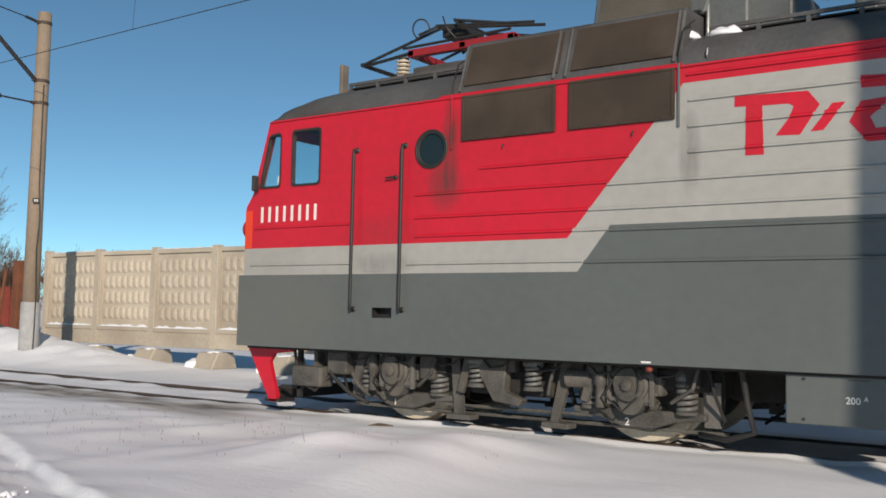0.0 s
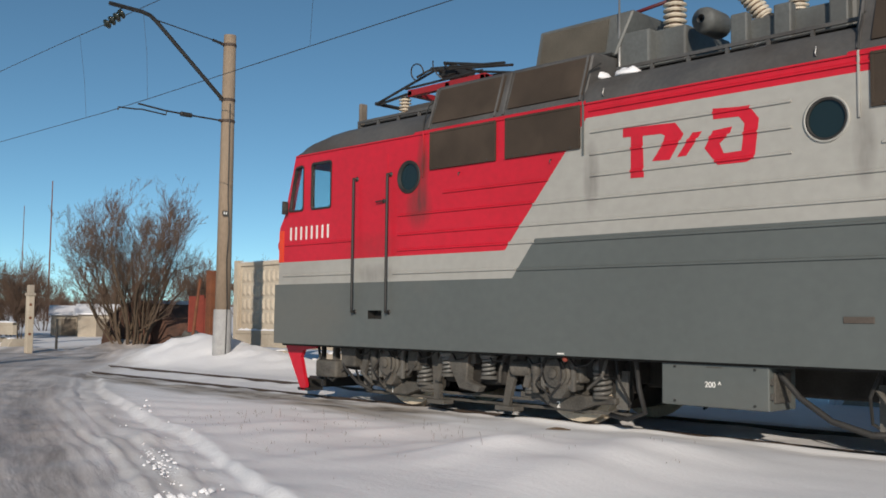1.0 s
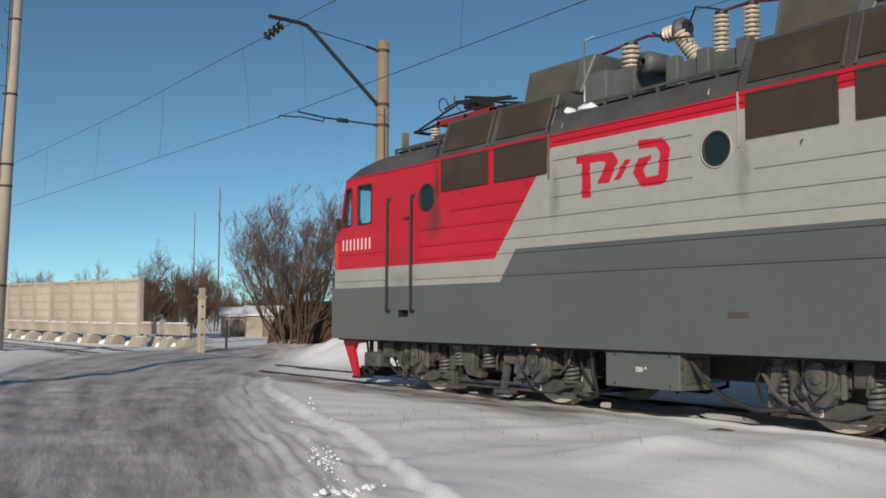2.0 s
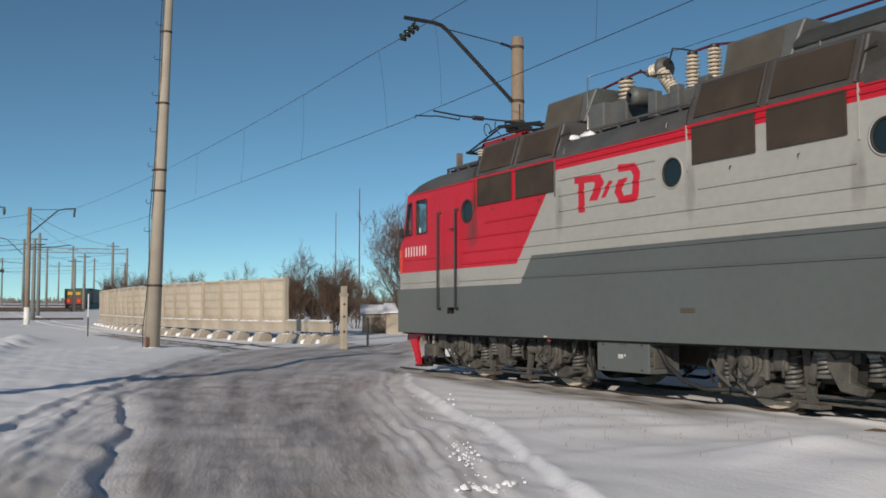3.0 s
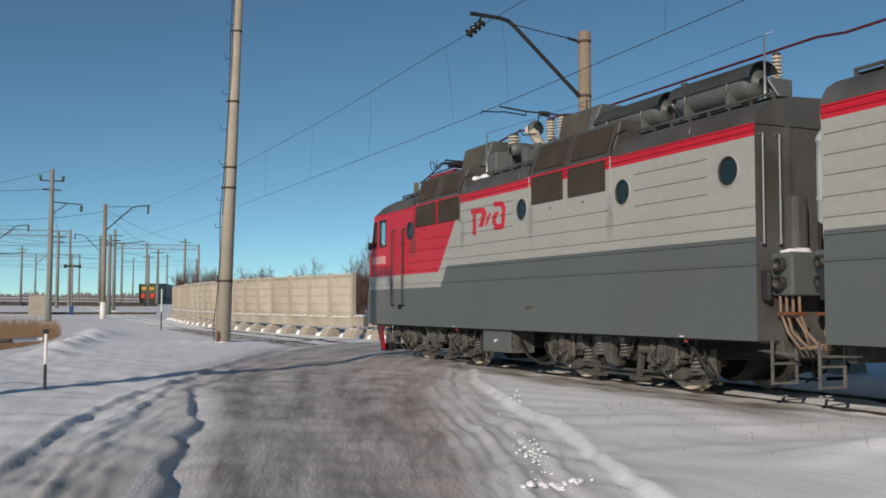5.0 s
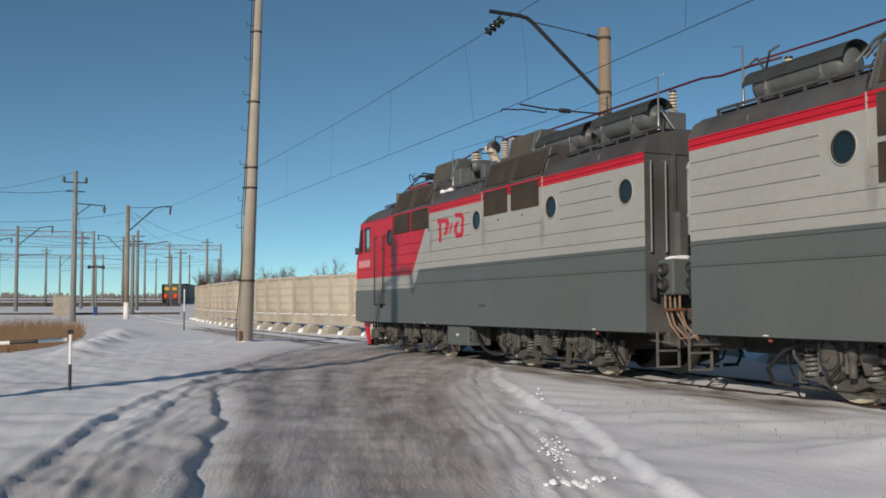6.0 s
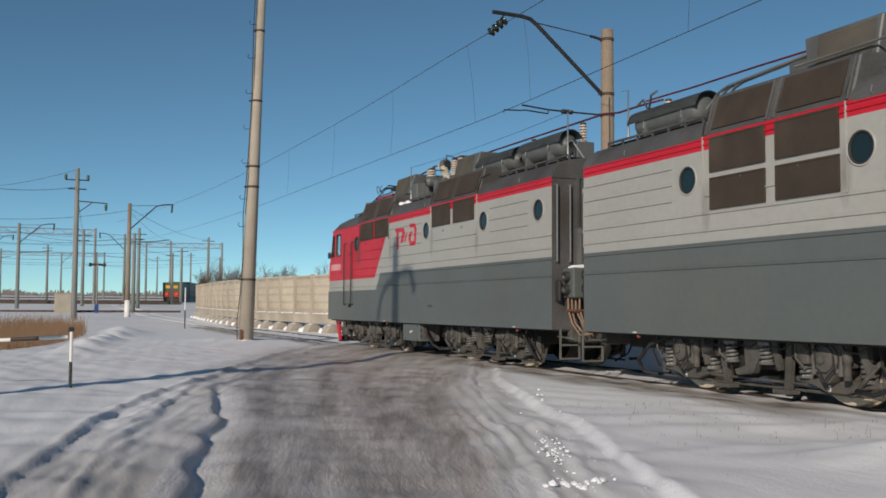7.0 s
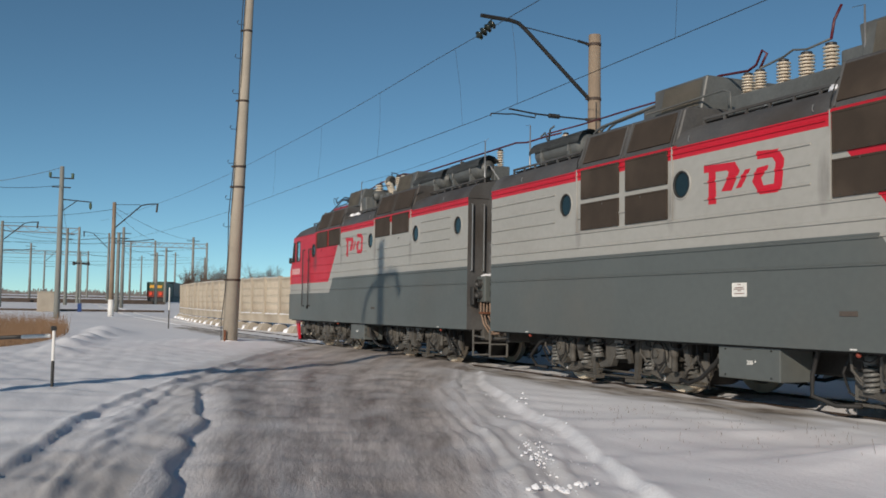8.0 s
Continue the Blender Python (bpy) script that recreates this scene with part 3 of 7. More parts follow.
    for k, ty in enumerate(TYRES):
        dirt_tone = dirt_tone + np.where(isr, 0.34 * np.exp(-(away(ty, X, Y) / 0.26) ** 2) * (0.55 + 0.5 * lump(X, Y, 90 + k, 2.2)) - 0.03, 0)
    dirt_tone = dirt_tone * (1 - 0.9 * berm) * (1 - 0.45 * groove)
    q = ((X - 0.085 * (Y - 45) + 3.2) / 5.1) ** 2 + ((Y - 48.0) / 23.0) ** 2
    dirt_tone = np.maximum(dirt_tone, 0.9 * np.clip(1.2 - q, 0, 1))
    dirt_tone = np.maximum(dirt_tone, 0.14 * np.clip((r - 60) / 40, 0, 1) * (r < 400))  # far yard snow toned down: its shading, put in as dirt
    return h, np.clip(dirt_tone, 0, 1), isr


def build_ground():
    def steps(parts):
        out = []
        for a, b, s in parts:
            out += list(np.arange(a, b - 1e-6, s))
        return np.array(out + [parts[-1][1]])

    xs = steps([(-3000, -400, 400), (-400, -80, 40), (-80, -20, 6), (-20, -6, 0.8), (-6, -0.5, 0.13), (-0.5, 5.0, 0.045), (5.0, 9.3, 0.07), (9.3, 9.85, 0.03), (9.85, 11.6, 0.08), (11.6, 20, 0.25), (20, 60, 2.5), (60, 400, 34), (400, 3200, 400)])
    ys = steps([(-3000, -400, 400), (-400, -60, 40), (-60, 0, 5), (0, 5, 0.4), (5, 18, 0.06), (18, 20, 0.1), (20, 46, 0.17), (46, 80, 1.2), (80, 320, 12), (320, 3600, 410)])
    X, Y = np.meshgrid(xs, ys)
    h, dirt_tone, isr = heights(X, Y)
    nx, ny = len(xs), len(ys)
    cx, cy = (X[:-1, :-1] + X[1:, 1:]) / 2, (Y[:-1, :-1] + Y[1:, 1:]) / 2
    rf = (inside(cx, cy)).ravel()
    co = np.stack([X.ravel(), Y.ravel(), h.ravel()], 1)
    j, i = np.meshgrid(np.arange(nx - 1), np.arange(ny - 1))
    a = (i * nx + j).ravel()
    quads = np.stack([a, a + 1, a + 1 + nx, a + nx], 1)
    for name, sel, mt in (("ground", ~rf, SNOW), ("road", rf, ROADICE)):
        q = quads[sel]
        used, inv = np.unique(q.ravel(), return_inverse=True)
        me = bpy.data.meshes.new(name)
        me.vertices.add(len(used))
        me.vertices.foreach_set("co", co[used].astype(np.float32).ravel())
        me.loops.add(len(inv))
        me.loops.foreach_set("vertex_index", inv.astype(np.int32))
        me.polygons.add(len(q))
        me.polygons.foreach_set("loop_start", np.arange(0, len(inv), 4, dtype=np.int32))
        me.update(calc_edges=True)
        me.validate()
        me.polygons.foreach_set("use_smooth", np.ones(len(q), bool))
        at = me.attributes.new("dirt_tone", "FLOAT", "POINT")
        at.data.foreach_set("value", dirt_tone.ravel()[used].astype(np.float32))
        across = (X - np.interp(Y, RL[:, 1], RL[:, 0])) / (np.interp(Y, RR[:, 1], RR[:, 0]) - np.interp(Y, RL[:, 1], RL[:, 0])) * 3.6
        at = me.attributes.new("lane", "FLOAT_VECTOR", "POINT")
        at.data.foreach_set("vector", np.stack([across.ravel(), Y.ravel(), np.zeros(X.size)], 1)[used].astype(np.float32).ravel())
        me.materials.append(mt)
        tagged(new(name, me), {"ground": "white wind-packed snow field with drifts and ploughed banks", "road": "brown rutted ice road crossing the railway track"}[name], {"ground": "snow", "road": "road"}[name], kind="structure")


build_ground()


def ground_z(x, y):
    return float(heights(np.array([[x]], float), np.array([[y]], float))[0][0, 0])


# ---- railway track ----
TRACK_X = 10.46


def build_track():
    for x in (-0.76, 0.76):
        bm = bmesh.new()
        prof = [(-0.07, -0.17), (0.07, -0.17), (0.07, -0.155), (0.012, -0.13), (0.012, -0.045), (0.036, -0.035), (0.036, -0.004), (0.03, 0), (-0.03, 0), (-0.036, -0.004), (-0.036, -0.035), (-0.012, -0.045), (-0.012, -0.13), (-0.07, -0.155)]
        ends = []
        for y in (-70, 75):
            ends.append([bm.verts.new((TRACK_X + x + px, y, pz)) for px, pz in prof])
        for k in range(len(prof)):
            bm.faces.new((ends[0][k], ends[0][(k + 1) % len(prof)], ends[1][(k + 1) % len(prof)], ends[1][k]))
        bmesh.ops.recalc_face_normals(bm, faces=bm.faces)
        tagged(obj("rail", bm, RAILTOP), "rusty steel rail lying in packed snow", "rail", "rails of the track")


build_track()


# ---- locomotive ----
HALF, REAR, NOSE = 1.58, -5.63, 9.62
AXLES = (7.26, 4.26, -0.24, -3.24)


def edge_y(z):
    """The slanting edge between the red and the light grey paint."""
    return 4.82 - (z - 2.07) * (1.23 / 1.45)


def skin(bm, sg, outer, holes, mat, x=HALF):
    loops = [[Vector((sg * x, y, z)) for y, z in p] for p in [outer] + holes]
    flat = [v for p in loops for v in p]
    vs = [bm.verts.new(v) for v in flat]
    for t in geometry_tess(loops):
        try:
            f = bm.faces.new([vs[i] for i in t])
            f.material_index = mat
        except ValueError:
            pass


def geometry_tess(loops):
    from mathutils.geometry import tessellate_polygon
    return tessellate_polygon(loops)


def ring_pts(y, z, r, n=28, rz=None):
    return [(y + r * math.cos(2 * math.pi * k / n), z + (rz or r) * math.sin(2 * math.pi * k / n)) for k in range(n)]


def round_poly(pts, r, n=4):
    """Corners of a flat shape rounded off."""
    out = []
    for i, p in enumerate(pts):
        p, a, b = Vector(p), Vector(pts[i - 1]), Vector(pts[(i + 1) % len(pts)])
        u, v = (a - p).normalized() * r, (b - p).normalized() * r
        for k in range(n + 1):
            s = k / n
            out.append(tuple((p + u) * (1 - s) ** 2 + p * 2 * s * (1 - s) + (p + v) * s * s))
    return out


def frame_of(bm, sg, shape, grow, x_in, x_out, mat=0):
    """A raised rim round an opening."""
    c = Vector((sum(p[0] for p in shape) / len(shape), sum(p[1] for p in shape) / len(shape)))
    big = []
    for p in shape:
        d = Vector(p) - c
        big.append(c + d * (1 + grow / d.length))
    a = [bm.verts.new((sg * x_in, *p)) for p in shape]
    b = [bm.verts.new((sg * x_out, *p)) for p in shape]
    e = [bm.verts.new((sg * x_out, *p)) for p in big]
    g = [bm.verts.new((sg * (HALF - 0.002), *p)) for p in big]
    n = len(shape)
    for k in range(n):
        j = (k + 1) % n
        for q in ((a, b), (b, e), (e, g)):
            f = bm.faces.new((q[0][k], q[0][j], q[1][j], q[1][k]))
            f.material_index = mat
    bmesh.ops.recalc_face_normals(bm, faces=bm.faces)


def pane(bm, sg, shape, x):
    a = [bm.verts.new((sg * x, *p)) for p in shape]
    b = [bm.verts.new((sg * (x - 0.006), *p)) for p in shape]
    bm.faces.new(a)
    bm.faces.new(b[::-1])
    for k in range(len(shape)):
        bm.faces.new((a[k], b[k], b[(k + 1) % len(shape)], a[(k + 1) % len(shape)]))
    bmesh.ops.recalc_face_normals(bm, faces=bm.faces)


WIN_FRONT = round_poly([(8.93, 2.86), (9.27, 2.86), (9.12, 3.49), (8.93, 3.51)], 0.05)
WIN_SIDE = round_poly([(8.26, 2.86), (8.71, 2.86), (8.71, 3.52), (8.26, 3.52)], 0.05)
PORTS = {-1: ((6.56, 3.13), (0.81, 3.13), (-2.57, 3.10), (-5.10, 3.115)), 1: ((6.56, 3.13), (0.72, 3.13), (-2.62, 3.13))}
SHORT = {-1: ((3.53, 1.15), (-2.9, -4.68)), 1: ((3.3, 1.25), (-3.0, -5.58))}
VENTS = ((6.12, 4.99), (4.79, 3.69), (0.37, -0.70), (-0.94, -2.06))
LOGO = [
    [(3.09, 3.335), (2.43, 3.312), (2.33, 3.18), (2.50, 2.925), (2.715, 2.935), (2.585, 3.10), (2.555, 3.19), (2.60, 3.215), (2.835, 3.222), (2.82, 2.772), (2.99, 2.776), (2.985, 3.232), (3.09, 3.235)],
    [(2.41, 2.945), (2.30, 2.948), (2.115, 3.18), (2.225, 3.18)],
    [(1.99, 3.395), (1.59, 3.365), (1.485, 3.23), (1.535, 2.85), (1.62, 2.812), (1.94, 2.815), (2.085, 3.0), (1.99, 3.17), (1.775, 3.185), (1.80, 3.12), (1.915, 3.03), (1.87, 2.925), (1.675, 2.93), (1.64, 3.20), (1.70, 3.275), (1.985, 3.285)],
]


def rib_bar(bm, sg, y0, y1, z, proud=0.0):
    """A pressed rib: a long bar with a sloping upper face."""
    prof = [(-0.003, z + 0.024 + proud), (0.020 + proud, z + 0.003), (0.020 + proud, z - 0.011), (-0.003, z - 0.016 - proud)]
    a, b = [[bm.verts.new((sg * (HALF + x), y, q)) for x, q in prof] for y in (y0, y1)]
    for k in range(4):
        bm.faces.new((a[k], a[(k + 1) % 4], b[(k + 1) % 4], b[k]))
    bm.faces.new(a)
    bm.faces.new(b)
    bmesh.ops.recalc_face_normals(bm, faces=bm.faces)


def build_side(sg, body, loco):
    bm = bmesh.new()
    ports = PORTS[sg]
    hole = lambda c: ring_pts(c[0], c[1], 0.205)
    skin(bm, sg, [(NOSE, 0.83), (NOSE, 1.73), (4.70, 1.73), (4.34, 2.19), (REAR, 2.19), (REAR, 0.83)], [[(7.37, 1.22), (7.08, 1.22), (7.08, 1.338), (7.37, 1.338)]], 0)
    skin(bm, sg, [(9.52, 1.73), (9.52, 2.07), (4.82, 2.07), (edge_y(3.52), 3.52), (REAR, 3.52), (REAR, 2.19), (4.34, 2.19), (4.70, 1.73)], [hole(c) for c in ports[1:]], 1)
    skin(bm, sg, [(9.52, 2.07), (9.52, 2.60), (9.40, 2.78), (9.14, 3.68), (REAR, 3.68), (REAR, 3.52), (edge_y(3.52), 3.52), (4.82, 2.07)], [hole(ports[0]), WIN_FRONT, WIN_SIDE], 2)
    bmesh.ops.recalc_face_normals(bm, faces=bm.faces)
    if sum(f.normal.x * sg for f in bm.faces) < 0:
        bmesh.ops.reverse_faces(bm, faces=bm.faces)
    side = part("side_wall", bm, [DARK, LIGHT, RED], loco, "side wall in red, light grey and dark grey paint")
    # pressed ribs
    runs = []
    for z in (3.35, 3.10, 2.855):
        runs += [(a, b, z, 1) for a, b in SHORT[sg]]
    runs += [(5.9, edge_y(2.866), 2.866, 2), (6.77, edge_y(2.62), 2.62, 2), (6.77, edge_y(2.36), 2.36, 2), (6.77, edge_y(2.15), 2.15, 2), (9.35, 7.75, 2.33, 2)]
    runs += [(edge_y(2.6), REAR, 2.598, 1), (edge_y(2.355), REAR, 2.352, 1), (edge_y(2.15), 4.36, 2.15, 1), (4.34, REAR, 2.14, 0), (4.62, REAR, 1.828, 0), (9.4, 7.72, 1.86, 1), (6.86, 4.64, 1.84, 1), (0.3, -2.2, 2.855, 1), (3.55, REAR, 3.60, 2), (6.45, 3.6, 3.70, 2), (0.6, -2.3, 3.70, 2)]
    for a, b, z, c in runs:
        if sg > 0 and -2.2 < b < 0.4 and z > 2.7 and z < 3:
            continue
        bm = bmesh.new()
        rib_bar(bm, sg, a, b, z)
        part("rib", bm, (DARK, LIGHT, RED)[c], side)
    # portholes
    for c in ports:
        bm = bmesh.new()
        frame_of(bm, sg, ring_pts(c[0], c[1], 0.202), 0.022, HALF - 0.05, HALF + 0.014)
        p = part("porthole", bm, BLACK if c is ports[0] else LIGHT, loco, "round porthole with a riveted rim", True)
        bm = bmesh.new()
        frame_of(bm, sg, ring_pts(c[0], c[1], 0.178), 0.026, HALF - 0.04, HALF + 0.010)
        part("rubber_seal", bm, RUBBER, p, "black rubber seal", True)
        bm = bmesh.new()
        pane(bm, sg, ring_pts(c[0], c[1], 0.204), HALF - 0.012)
        part("pane", bm, DARKGLASS, p)
    for shape, nm in ((WIN_FRONT, "quarter_window"), (WIN_SIDE, "side_window")):
        bm = bmesh.new()
        frame_of(bm, sg, shape, 0.03, HALF - 0.05, HALF + 0.014)
        p = part(nm, bm, BLACK, loco, "cab window in a black rubber seal")
        bm = bmesh.new()
        pane(bm, sg, shape, HALF - 0.022)
        part("pane", bm, GLASS, p).visible_shadow = False
    # filter grilles on the side, and on the slope of the roof hood
    rows = [(3.20, 3.665)] + ([(2.665, 3.085)] if sg > 0 else [])
    for y0, y1 in VENTS:
        for z0, z1 in rows:
            bm = bmesh.new()
            box(bm, sg * (HALF - 0.01), sg * (HALF + 0.022), y1, y0, z0, z1, 0.006)
            g = part("side_grille", bm, MESHY, loco, "brown dust-caked filter grille")
            for za, zb, ya, yb in ((z0 - 0.02, z0 + 0.012, y1 - 0.02, y0 + 0.02), (z1 - 0.012, z1 + 0.016, y1 - 0.02, y0 + 0.02), (z0, z1, y1 - 0.02, y1 + 0.012), (z0, z1, y0 - 0.012, y0 + 0.02)):
                bm = bmesh.new()
                box(bm, sg * HALF, sg * (HALF + 0.030), ya, yb, za, zb, 0.004)
                part("edge_strip", bm, MESHY, g)
            for k in range(5):
                bm = bmesh.new()
                lathe(bm, [(0.012, 0), (0.012, 0.012), (0.006, 0.016)], (sg * (HALF + 0.022), y1 + (k + 0.5) * (y0 - y1) / 5, z0 + 0.004), (sg, 0, 0), 8)
                part("bolt", bm, BLACK, g)
        # roof slope
        bm = bmesh.new()
        a, b = (HALF - 0.03, 3.80), (HALF - 0.19, 4.27)
        vs = []
        for off in (0.0, 0.02):
            for y in (y0 + 0.02, y1 - 0.02):
                for q in (a, b):
                    vs.append(bm.verts.new((sg * (q[0] + off), y, q[1] + off * 0.3)))
        for idx in ((0, 1, 3, 2), (4, 6, 7, 5), (0, 2, 6, 4), (1, 5, 7, 3), (0, 4, 5, 1), (2, 3, 7, 6)):
            bm.faces.new([vs[i] for i in idx])
        bmesh.ops.recalc_face_normals(bm, faces=bm.faces)
        part("roof_grille", bm, MESHY, loco, "sloping brown filter grille on the roof hood")
    # rain gutters beside the grilles
    for y in (6.28, 3.63, 0.50, -2.24):
        bm = bmesh.new()
        box(bm, sg * HALF, sg * (HALF + 0.022), y - 0.011, y + 0.011, 3.1 if sg < 0 else 2.62, 3.72, 0.004)
        g = part("gutter", bm, RED if y > 5 else DARK if y > 3 and sg < 0 else LIGHT, loco)
        bm = bmesh.new()
        tube(bm, [(sg * (HALF + 0.012), y, 3.7), (sg * (HALF - 0.005), y, 3.85), (sg * (HALF - 0.10), y, 4.08), (sg * (HALF - 0.26), y - 0.05, 4.20)], 0.009, 5)
        part("gutter_pipe", bm, BLACK, g)
    # railway emblem as plain shapes
    for shape in LOGO:
        pts = shape if sg < 0 else [(1.24 + 3.09 - y, z) for y, z in shape]
        bm = bmesh.new()
        prism(bm, pts, sg * (HALF - 0.001), sg * (HALF + 0.0035))
        bmesh.ops.triangulate(bm, faces=[f for f in bm.faces if len(f.verts) > 4])
        part("emblem_stroke", bm, RED, side, "red painted stroke of the railway emblem")
        for rz in (3.35, 3.10, 2.855):  # the paint runs over the ribs
            cut = []
            for (ya, za), (yb, zb) in zip(pts, pts[1:] + pts[:1]):
                if (za > rz) != (zb > rz):
                    cut.append(ya + (yb - ya) * (rz - za) / (zb - za))
            cut.sort()
            for y0, y1 in zip(cut[::2], cut[1::2]):
                bm = bmesh.new()
                rib_bar(bm, sg, y0, y1, rz, 0.003)
                part("emblem_ridge", bm, RED, side)
    # running number as plain white bars
    for k in range(8):
        y = 9.275 - k * 0.131 if sg < 0 else 8.36 + k * 0.131
        bm = bmesh.new()
        prism(bm, round_poly([(y - 0.03, 2.40), (y - 0.07, 2.40), (y - 0.07, 2.60), (y - 0.03, 2.60)], 0.012), sg * (HALF - 0.001), sg * (HALF + 0.004))
        part("number_bar", bm, WHITE, side, "white painted bar of the running number")
    # corner strip, entrance door, handrails, foot hole
    bm = bmesh.new()
    box(bm, sg * (HALF - 0.01), sg * (HALF + 0.006), 9.40, 9.524, 2.075, 2.56, 0.003)
    part("corner_strip", bm, ORANGE, loco, "orange marking strip on the cab corner")
    bm = bmesh.new()
    shape = round_poly([(7.56, 1.76), (6.99, 1.76), (6.99, 3.52), (7.56, 3.52)], 0.07)
    a = [bm.verts.new((sg * (HALF + 0.006), *p)) for p in shape]
    n = len(shape)
    bm.faces.new(a)
    b = [bm.verts.new((sg * (HALF - 0.002), *p)) for p in shape]
    for k in range(n):
        bm.faces.new((a[k], a[(k + 1) % n], b[(k + 1) % n], b[k]))
    bmesh.ops.bisect_plane(bm, geom=bm.verts[:] + bm.edges[:] + bm.faces[:], plane_co=(0, 0, 2.07), plane_no=(0, 0, 1))
    bmesh.ops.recalc_face_normals(bm, faces=bm.faces)
    for f in bm.faces:
        f.material_index = 1 if f.calc_center_median().z > 2.07 else 0
    door = part("entrance_door", bm, [LIGHT, RED], loco, "flush cab door, red above and grey below")
    bm = bmesh.new()
    lathe(bm, [(0.03, 0), (0.03, 0.02), (0.012, 0.03), (0.012, 0.06)], (sg * HALF, 7.05, 2.84), (sg, 0, 0), 10)
    rod(bm, (sg * (HALF + 0.055), 7.05, 2.84), (sg * (HALF + 0.055), 7.17, 2.835), 0.013, seg=8)
    part("door_handle", bm, BLACK, door, "black lever handle")
    for y in (7.65, 6.925):
        bm = bmesh.new()
        x = sg * (HALF + 0.07)
        tube(bm, [(sg * HALF, y, 3.20), (x, y, 3.20), (x, y, 3.12), (x, y, 1.40), (x, y, 1.315), (sg * HALF, y, 1.315)], 0.019, 8)
        for z in (3.2, 1.315):
            lathe(bm, [(0.035, 0), (0.035, 0.012)], (sg * HALF, y, z), (sg, 0, 0), 8)
        part("handrail", bm, BLACK, loco, "long black handrail beside the cab door", True)
    bm = bmesh.new()
    box(bm, sg * (HALF - 0.16), sg * (HALF - 0.14), 7.06, 7.39, 1.20, 1.36)
    for q in ((7.38, 7.40, 1.2, 1.36), (7.05, 7.07, 1.2, 1.36), (7.06, 7.39, 1.19, 1.215), (7.06, 7.39, 1.343, 1.36)):
        box(bm, sg * (HALF - 0.15), sg * (HALF - 0.004), *q)
    part("foothold", bm, BLACK, loco, "dark recessed foothold")
    # small name plate, inspection sign, hooks
    if sg < 0:
        bm = bmesh.new()
        box(bm, sg * HALF, sg * (HALF + 0.012), 0.40, 0.68, 1.235, 1.295, 0.004)
        p = part("maker_plate", bm, PLATE, loco, "small brown metal plate")
    else:
        bm = bmesh.new()
        box(bm, sg * HALF, sg * (HALF + 0.010), 1.85, 2.13, 1.475, 1.665, 0.012)
        p = part("notice_plate", bm, WHITE, loco, "white notice plate")
        for k, (w, z) in enumerate(((0.06, 1.64), (0.17, 1.60), (0.20, 1.578), (0.06, 1.556), (0.20, 1.52))):
            bm = bmesh.new()
            box(bm, sg * (HALF + 0.009), sg * (HALF + 0.012), 1.99 - w / 2, 1.99 + w / 2, z - 0.005, z + 0.005)
            part("writing_bar", bm, RUST, p)
        bm = bmesh.new()
        box(bm, sg * HALF, sg * (HALF + 0.012), 3.75, 4.02, 1.235, 1.295, 0.004)
        part("maker_plate", bm, PLATE, loco, "small brown metal plate")
    for y, z in ((5.6, 3.08), (4.1, 3.08), (-0.3, 3.05), (-1.4, 3.05)):
        bm = bmesh.new()
        tube(bm, [(sg * HALF, y, z + 0.02), (sg * (HALF + 0.025), y, z + 0.015), (sg * (HALF + 0.03), y, z - 0.02)], 0.008, 5)
        part("hook", bm, BLACK, loco)
    for y in (3.35, 0.9, -4.3):
        bm = bmesh.new()
        tube(bm, [(sg * (HALF + 0.0), y, 3.74), (sg * (HALF + 0.02), y, 3.76), (sg * (HALF - 0.0), y, 3.83)], 0.007, 5)
        part("hook", bm, STEEL, loco)


